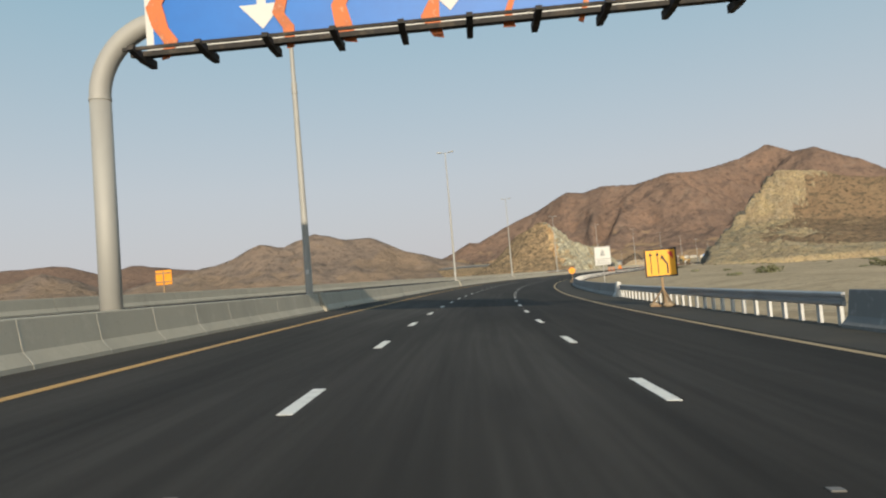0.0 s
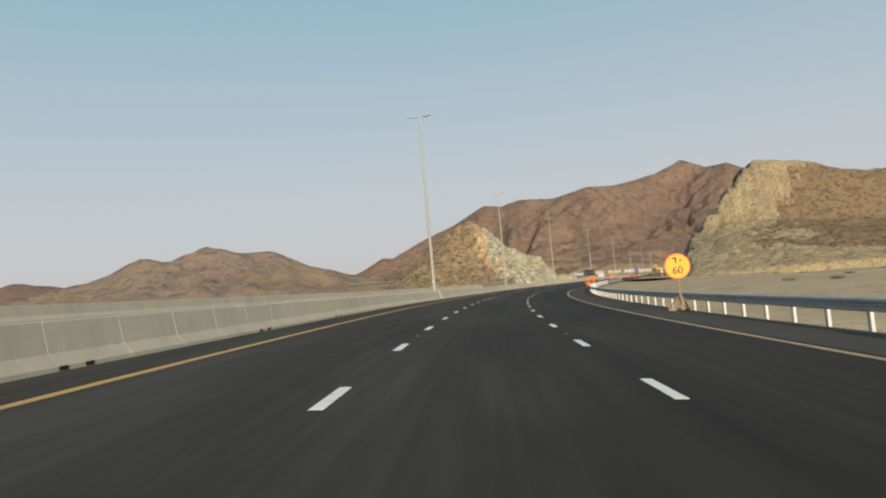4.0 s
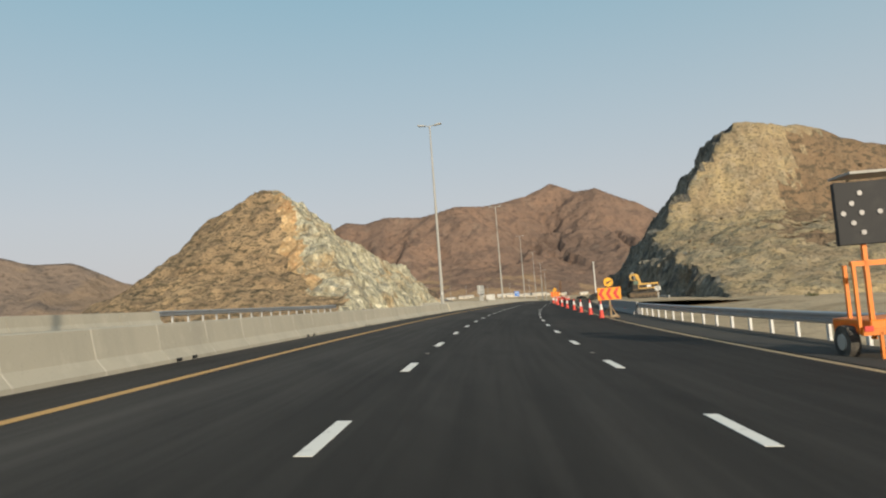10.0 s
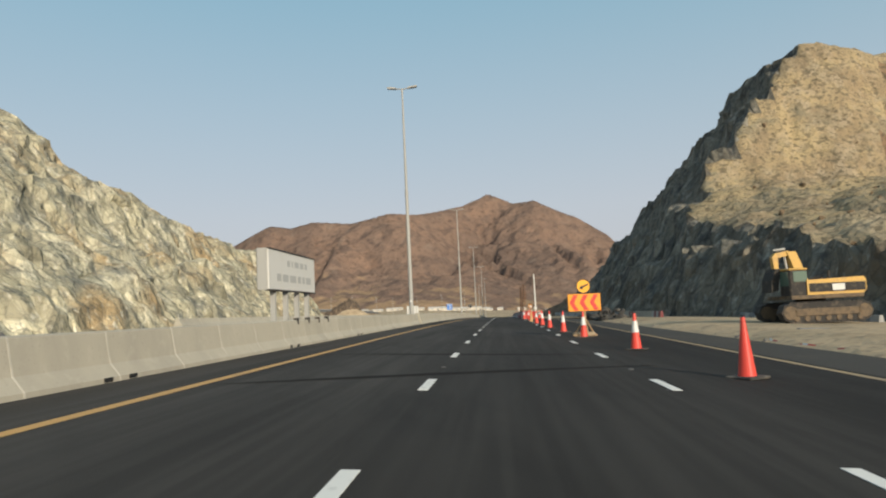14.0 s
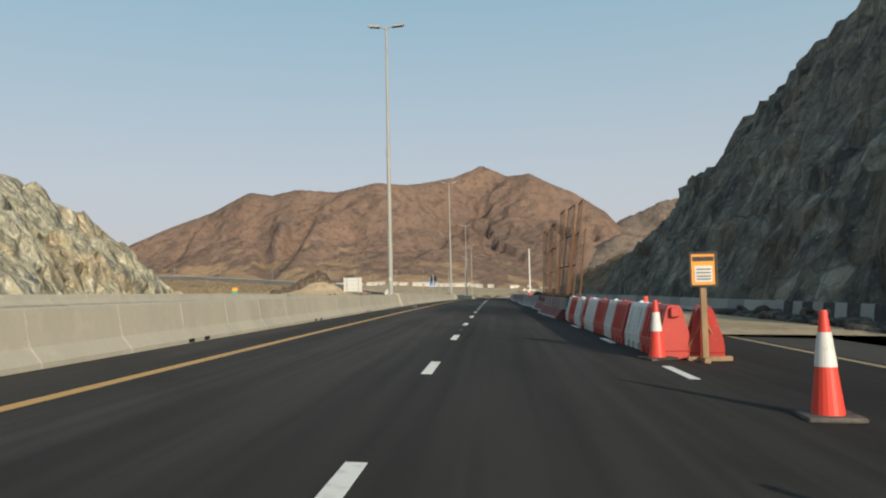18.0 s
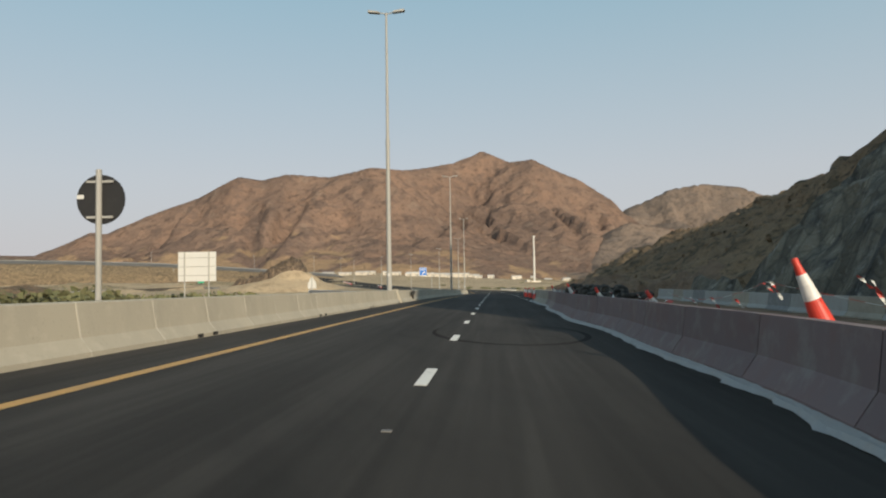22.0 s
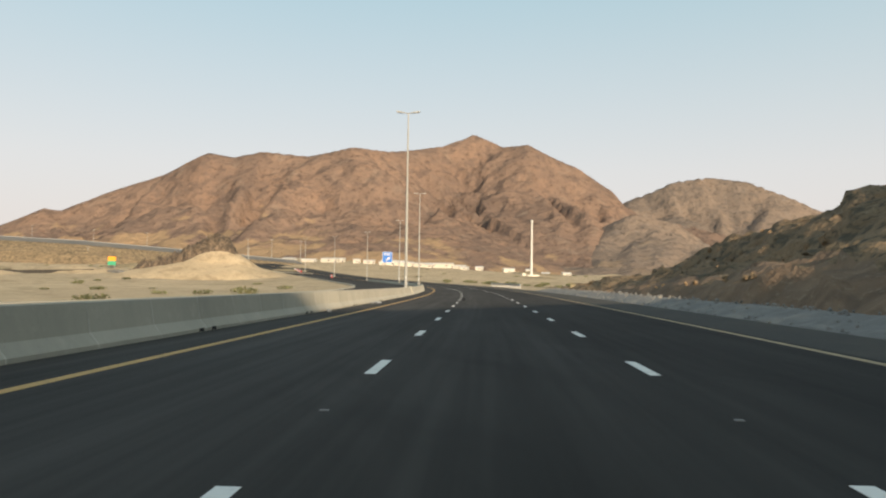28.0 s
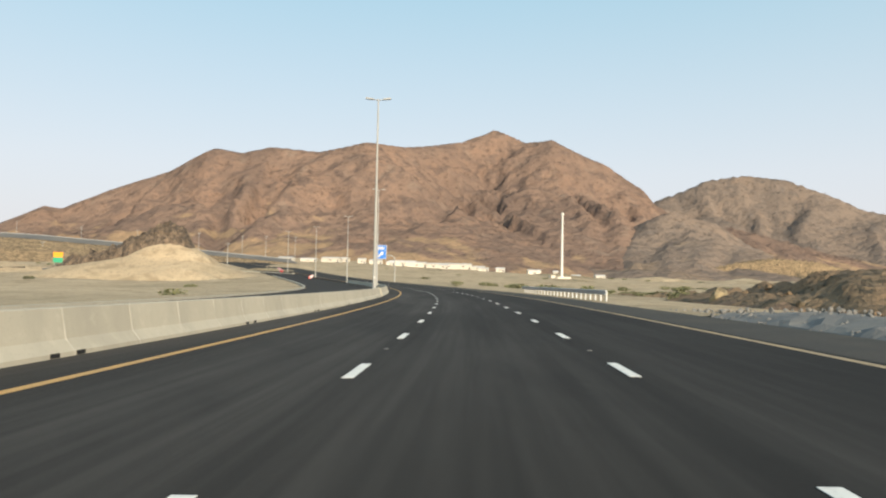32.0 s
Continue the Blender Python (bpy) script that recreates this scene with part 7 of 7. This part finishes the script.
for x, y, w, h in ((300, 1076, 20, 4), (322, 1068, 12, 4.5), (336, 1078, 22, 5), (352, 1060, 9, 4), (366, 1066, 26, 5.5), (388, 1052, 44, 6), (340, 1050, 14, 3.5), (378, 1038, 10, 3.6), (425, 1036, 14, 4.5),
                   (402, 1070, 50, 5), (448, 1024, 13, 4.6), (462, 1015, 6, 6), (476, 1008, 14, 4), (492, 1000, 16, 3.4), (312, 1090, 16, 4), (284, 1086, 14, 4), (268, 1092, 12, 3.6), (408, 1030, 8, 3), (360, 1084, 40, 5)):
    cabin(x, y, w * (0.7 + 0.25 * math.sin(x * 3.1)), 7.0, h * (0.62 + 0.16 * math.sin(x * 1.7)), radians(-24 + 6 * math.sin(x)), "long low cream site building with a sheet roof" if w > 18 else "small cream site cabin with a sheet roof")

def mast():
    t = thing("telecom_mast", Matrix.Translation((402, 903, -7.3)), "tall white tapered mast on a block base", "mast")
    part("plinth", B(0, 0, 1.1, 9, 6, 2.4, bev=0.1), M_GREENTAPE, t)
    part("hut", B(-5.5, 1.5, 1.6, 3, 3, 3.2, bev=0.05), M_GREENTAPE, t)
    part("shaft", tube(bmesh.new(), (0, 0, 2), (0, 0, 39), 0.85, 0.55, 14), M_WHITE, t)
    part("head", tube(bmesh.new(), (0, 0, 38.6), (0, 0, 40.2), 0.8, 0.8, 14), M_WHITE, t)
mast()
def pylon(x, y, h):
    t = thing("utility_pole", Matrix.Translation((x, y, ground_z(x, y) - 0.3)), "thin grey lamp post on the far plain", "pole", "far posts")
    part("shaft", tube(bmesh.new(), (0, 0, 0), (0, 0, h), 0.2, 0.1, 8), M_STEEL, t)
    part("arm", B(0, 0, h, 2.6, 0.25, 0.2), M_STEEL, t)
for x, y, h in ((262, 1010, 18), (250, 1075, 18), (238, 1140, 18), (205, 1190, 18), (215, 935, 12), (150, 1280, 18), (95, 1330, 18), (120, 980, 10), (60, 1000, 10), (30, 1370, 18)):
    pylon(x, y, h)
# roadworks blocks far along the road
for i in range(16):
    m = Matrix.Translation(at(905 + 2.2 * i, -11 + 0.3 * i, 0)) @ Matrix.Rotation(0.5, 4, "Z")
    copy_thing(pb[i % 2 == 0], m)
for i in range(10):
    copy_thing(pb[i % 2 == 0], stand(830 + 2.4 * i, -12.0 + 0.5 * i))
bd = thing("notice_sign", Matrix.Translation((138, 911, ground_z(138, 911))) @ Matrix.Rotation(radians(-10), 4, "Z"), "orange and green site board on posts", "road sign")
part("upper_panel", B(0, 0, 5.4, 4.2, 0.1, 2.4), M_ORANGE, bd)
part("lower_panel", B(0, 0, 2.9, 4.2, 0.1, 2.4), material("green_panel", (0.03, 0.3, 0.16), 0.6), bd)
for x in (-1.5, 1.5):
    part("post", B(x, 0.1, 2.5, 0.15, 0.15, 5.5), M_STEEL, bd)

# ---------------- slip road over the plain ----------------
RAMP = [(-70, 1010, 17), (-20, 1010, 17.5), (40, 1010, 16.5), (110, 1008, 14), (168, 1005, 10), (215, 1004, 6.5), (262, 1008, 3.0)]
def ramp_point(u):
    k = min(len(RAMP) - 2, int(u))
    return Vector(RAMP[k]).lerp(Vector(RAMP[k + 1]), u - k)
def ribbon(bm, outline, u0, u1, n):
    prev = None
    for i in range(n + 1):
        u = u0 + (u1 - u0) * i / n
        p, q = ramp_point(max(0, u - 0.3)), ramp_point(min(len(RAMP) - 1.001, u + 0.3))
        side = Vector((q.y - p.y, p.x - q.x, 0)).normalized()
        row = [bm.verts.new(ramp_point(u) + side * a + Vector((0, 0, b))) for a, b in outline]
        if prev:
            for j in range(len(row) - 1):
                bm.faces.new((prev[j], row[j], row[j + 1], prev[j + 1]))
        prev = row
    bmesh.ops.recalc_face_normals(bm, faces=bm.faces[:])
    return bm
ramp = tagged(mesh_object("embankment", ribbon(bmesh.new(), [(90, -30), (40, -10), (15, -3.6), (13, -3.1), (-13, 0), (-16, -0.6), (-44, -26)], 0, 5.99, 60), M_ROCK_OCHRE), "sandy embankment carrying a slip road across the plain", "embankment", "", "structure")
# dusty asphalt, its colour lightened for the sun it throws back
part("paving", ribbon(bmesh.new(), [(12.6, -2.93), (-12.6, 0.07)], 0, 5.99, 60), material("dusty_sunlit_paving", (0.13, 0.12, 0.105), 0.95, layers=[((0.2, 0.175, 0.14), 0.05, 0.45, 0.62, 0.7, 5, (1, 1, 1))]), ramp)
part("kerb", ribbon(bmesh.new(), [(-12.9, 0.0), (-12.9, 0.5), (-12.4, 0.5), (-12.4, 0.0)], 0, 5.99, 60), M_CONCRETE_DARK, ramp)
# low mounds and spoil heaps on the plain
mounds = random.Random(31)
def mound(x, y, r, h, label, mat):
    def z(px, py):
        q = math.hypot(px - x, (py - y) * 1.3) / r + 0.25 * fbm(px * 0.09, py * 0.09, 4)
        return ground_z(px, py) - 0.5 + h * max(0.0, 1 - q) ** 0.8 + 0.5 * fbm(px * 0.3, py * 0.3, 2) * (q < 0.9)
    sheet("mound", np.arange(x - r, x + r, r / 9), np.arange(y - r, y + r, r / 9), z, mat, label, "mound")
for x, y, r, h in ((120, 880, 26, 4.0), (88, 840, 22, 3.0), (60, 900, 34, 5.0), (150, 930, 24, 3.0), (20, 860, 30, 4.5), (230, 880, 16, 1.8), (250, 930, 20, 2.2), (-40, 880, 40, 6), (420, 930, 24, 2.5), (470, 900, 26, 3.0), (520, 880, 30, 4.0), (385, 860, 14, 1.5)):
    mound(x, y, r, h, "low mound of bulldozed sand and stones", M_SAND if (x + y) % 3 else M_ROCK_TAN)

for s, d, r, h in ((492, -72, 30, 5.5), (520, -96, 36, 7.0), (470, -100, 34, 8.0), (560, -120, 30, 4.0)):
    q = at(s, d)
    mound(q.x, q.y, r, h, "low brown rise of stony ground with scrub", M_ROCK_BROWN)
    for i in range(9):
        shrub(q.x + rng.uniform(-0.6, 0.6) * r, q.y + rng.uniform(-0.6, 0.3) * r, rng.uniform(0.9, 1.8))
def low_wall(x0, y0, x1, y1, h, w, mat, label):
    b = bmesh.new()
    n = Vector((y1 - y0, x0 - x1, 0)).normalized() * w / 2
    rows = []
    for i in range(9):
        x, y = x0 + (x1 - x0) * i / 8, y0 + (y1 - y0) * i / 8
        g = ground_z(x, y)
        rows.append([b.verts.new((x + e * n.x, y + e * n.y, g + k)) for e, k in ((1, -1.5), (1, h), (-1, h), (-1, -1.5))])
    for r0, r1 in zip(rows, rows[1:]):
        for j in range(4):
            b.faces.new((r0[j], r1[j], r1[(j + 1) % 4], r0[(j + 1) % 4]))
    b.faces.new(rows[0])
    b.faces.new(rows[-1][::-1])
    bmesh.ops.recalc_face_normals(b, faces=b.faces[:])
    tagged(mesh_object("retaining_wall", b, mat), label, "wall", "walls on the plain")
low_wall(92, 852, 132, 872, 1.6, 0.6, M_DARK_METAL, "long dark wall of a cutting on the plain")
low_wall(60, 850, 92, 852, 1.2, 0.6, M_CONCRETE_DARK, "grey concrete wall on the plain")
low_wall(118, 905, 146, 866, 1.0, 5.0, M_ROCKS, "dark stone-pitched channel down the embankment")
low_wall(196, 900, 236, 838, 0.5, 1.2, M_CONCRETE, "pale concrete kerb bounding a side track")

# ---------------- stub of rail on the median ----------------
stub = thing("rail_stub", stand(462.9, -6.78, 0.3), "short dark steel rail end fixed to the median barrier", "rail")
part("beam", prism(bmesh.new(), [(0.0, 0.16), (0.08, 0.22), (0.02, 0.3), (0.08, 0.38), (0.0, 0.44), (-0.03, 0.44), (0.04, 0.38), (-0.02, 0.3), (0.04, 0.22), (-0.03, 0.16)], -0.9, 0.9, "y") or B(0.02, 0, 0.3, 0.08, 1.8, 0.28), M_DARK_METAL, stub)
part("bracket", B(0.0, 0, 0.0, 0.12, 0.16, 0.4), M_DARK_METAL, stub)

# ---------------- haul tracks over the hillside, kerb of the far carriageway ----------------
def haul_track(points, width):
    bm = bmesh.new()
    prev = None
    n = 26
    for i in range(n + 1):
        u = i / n * (len(points) - 1)
        k = min(len(points) - 2, int(u))
        f = u - k
        f = f * f * (3 - 2 * f) * 0.4 + f * 0.6
        a, b = points[k], points[k + 1]
        s, d = a[0] + (b[0] - a[0]) * f, a[1] + (b[1] - a[1]) * f
        row = []
        for o in (-width / 2, -width / 6, width / 6, width / 2):
            q = s + o * (0.8 + 0.3 * math.sin(i * 1.3))
            h, c, _ = right_hill(q, d)
            base = lerp(q, S, RZ) - max(-22, min(12, d)) * lerp(q, S, BANK) - 1.3
            v = noise.noise_vector(Vector((at(q, d).x * 0.3, at(q, d).y * 0.3, 3.0))) * 0.9
            p = at(q, d)
            row.append(bm.verts.new((p.x + v.x, p.y + v.y, base + h + v.z + 0.1)))
        if prev:
            for j in range(3):
                bm.faces.new((prev[j], row[j], row[j + 1], prev[j + 1]))
        prev = row
    bmesh.ops.recalc_face_normals(bm, faces=bm.faces[:])
    tagged(mesh_object("haul_track", bm, M_ROCK_TAN, True), "pale bulldozed track across the brown hillside", "track", "hillside tracks")
haul_track([(340, 40), (346, 56), (347, 68), (344, 80)], 3.0)
haul_track([(366, 47), (358, 56), (353, 64), (350, 74)], 2.2)
haul_track([(354, 48), (362, 53), (370, 58), (374, 66)], 1.5)
haul_track([(347, 60), (355, 62), (363, 60), (371, 55)], 1.4)
kerb = sweep(bmesh.new(), [(-21.3, -0.3), (-21.3, 0.16), (-20.85, 0.16), (-20.85, -0.3)], 500, 860, 4.0)
tagged(mesh_object("far_kerb", kerb, M_CONCRETE), "pale concrete kerb along the far carriageway", "kerb", "", "structure")
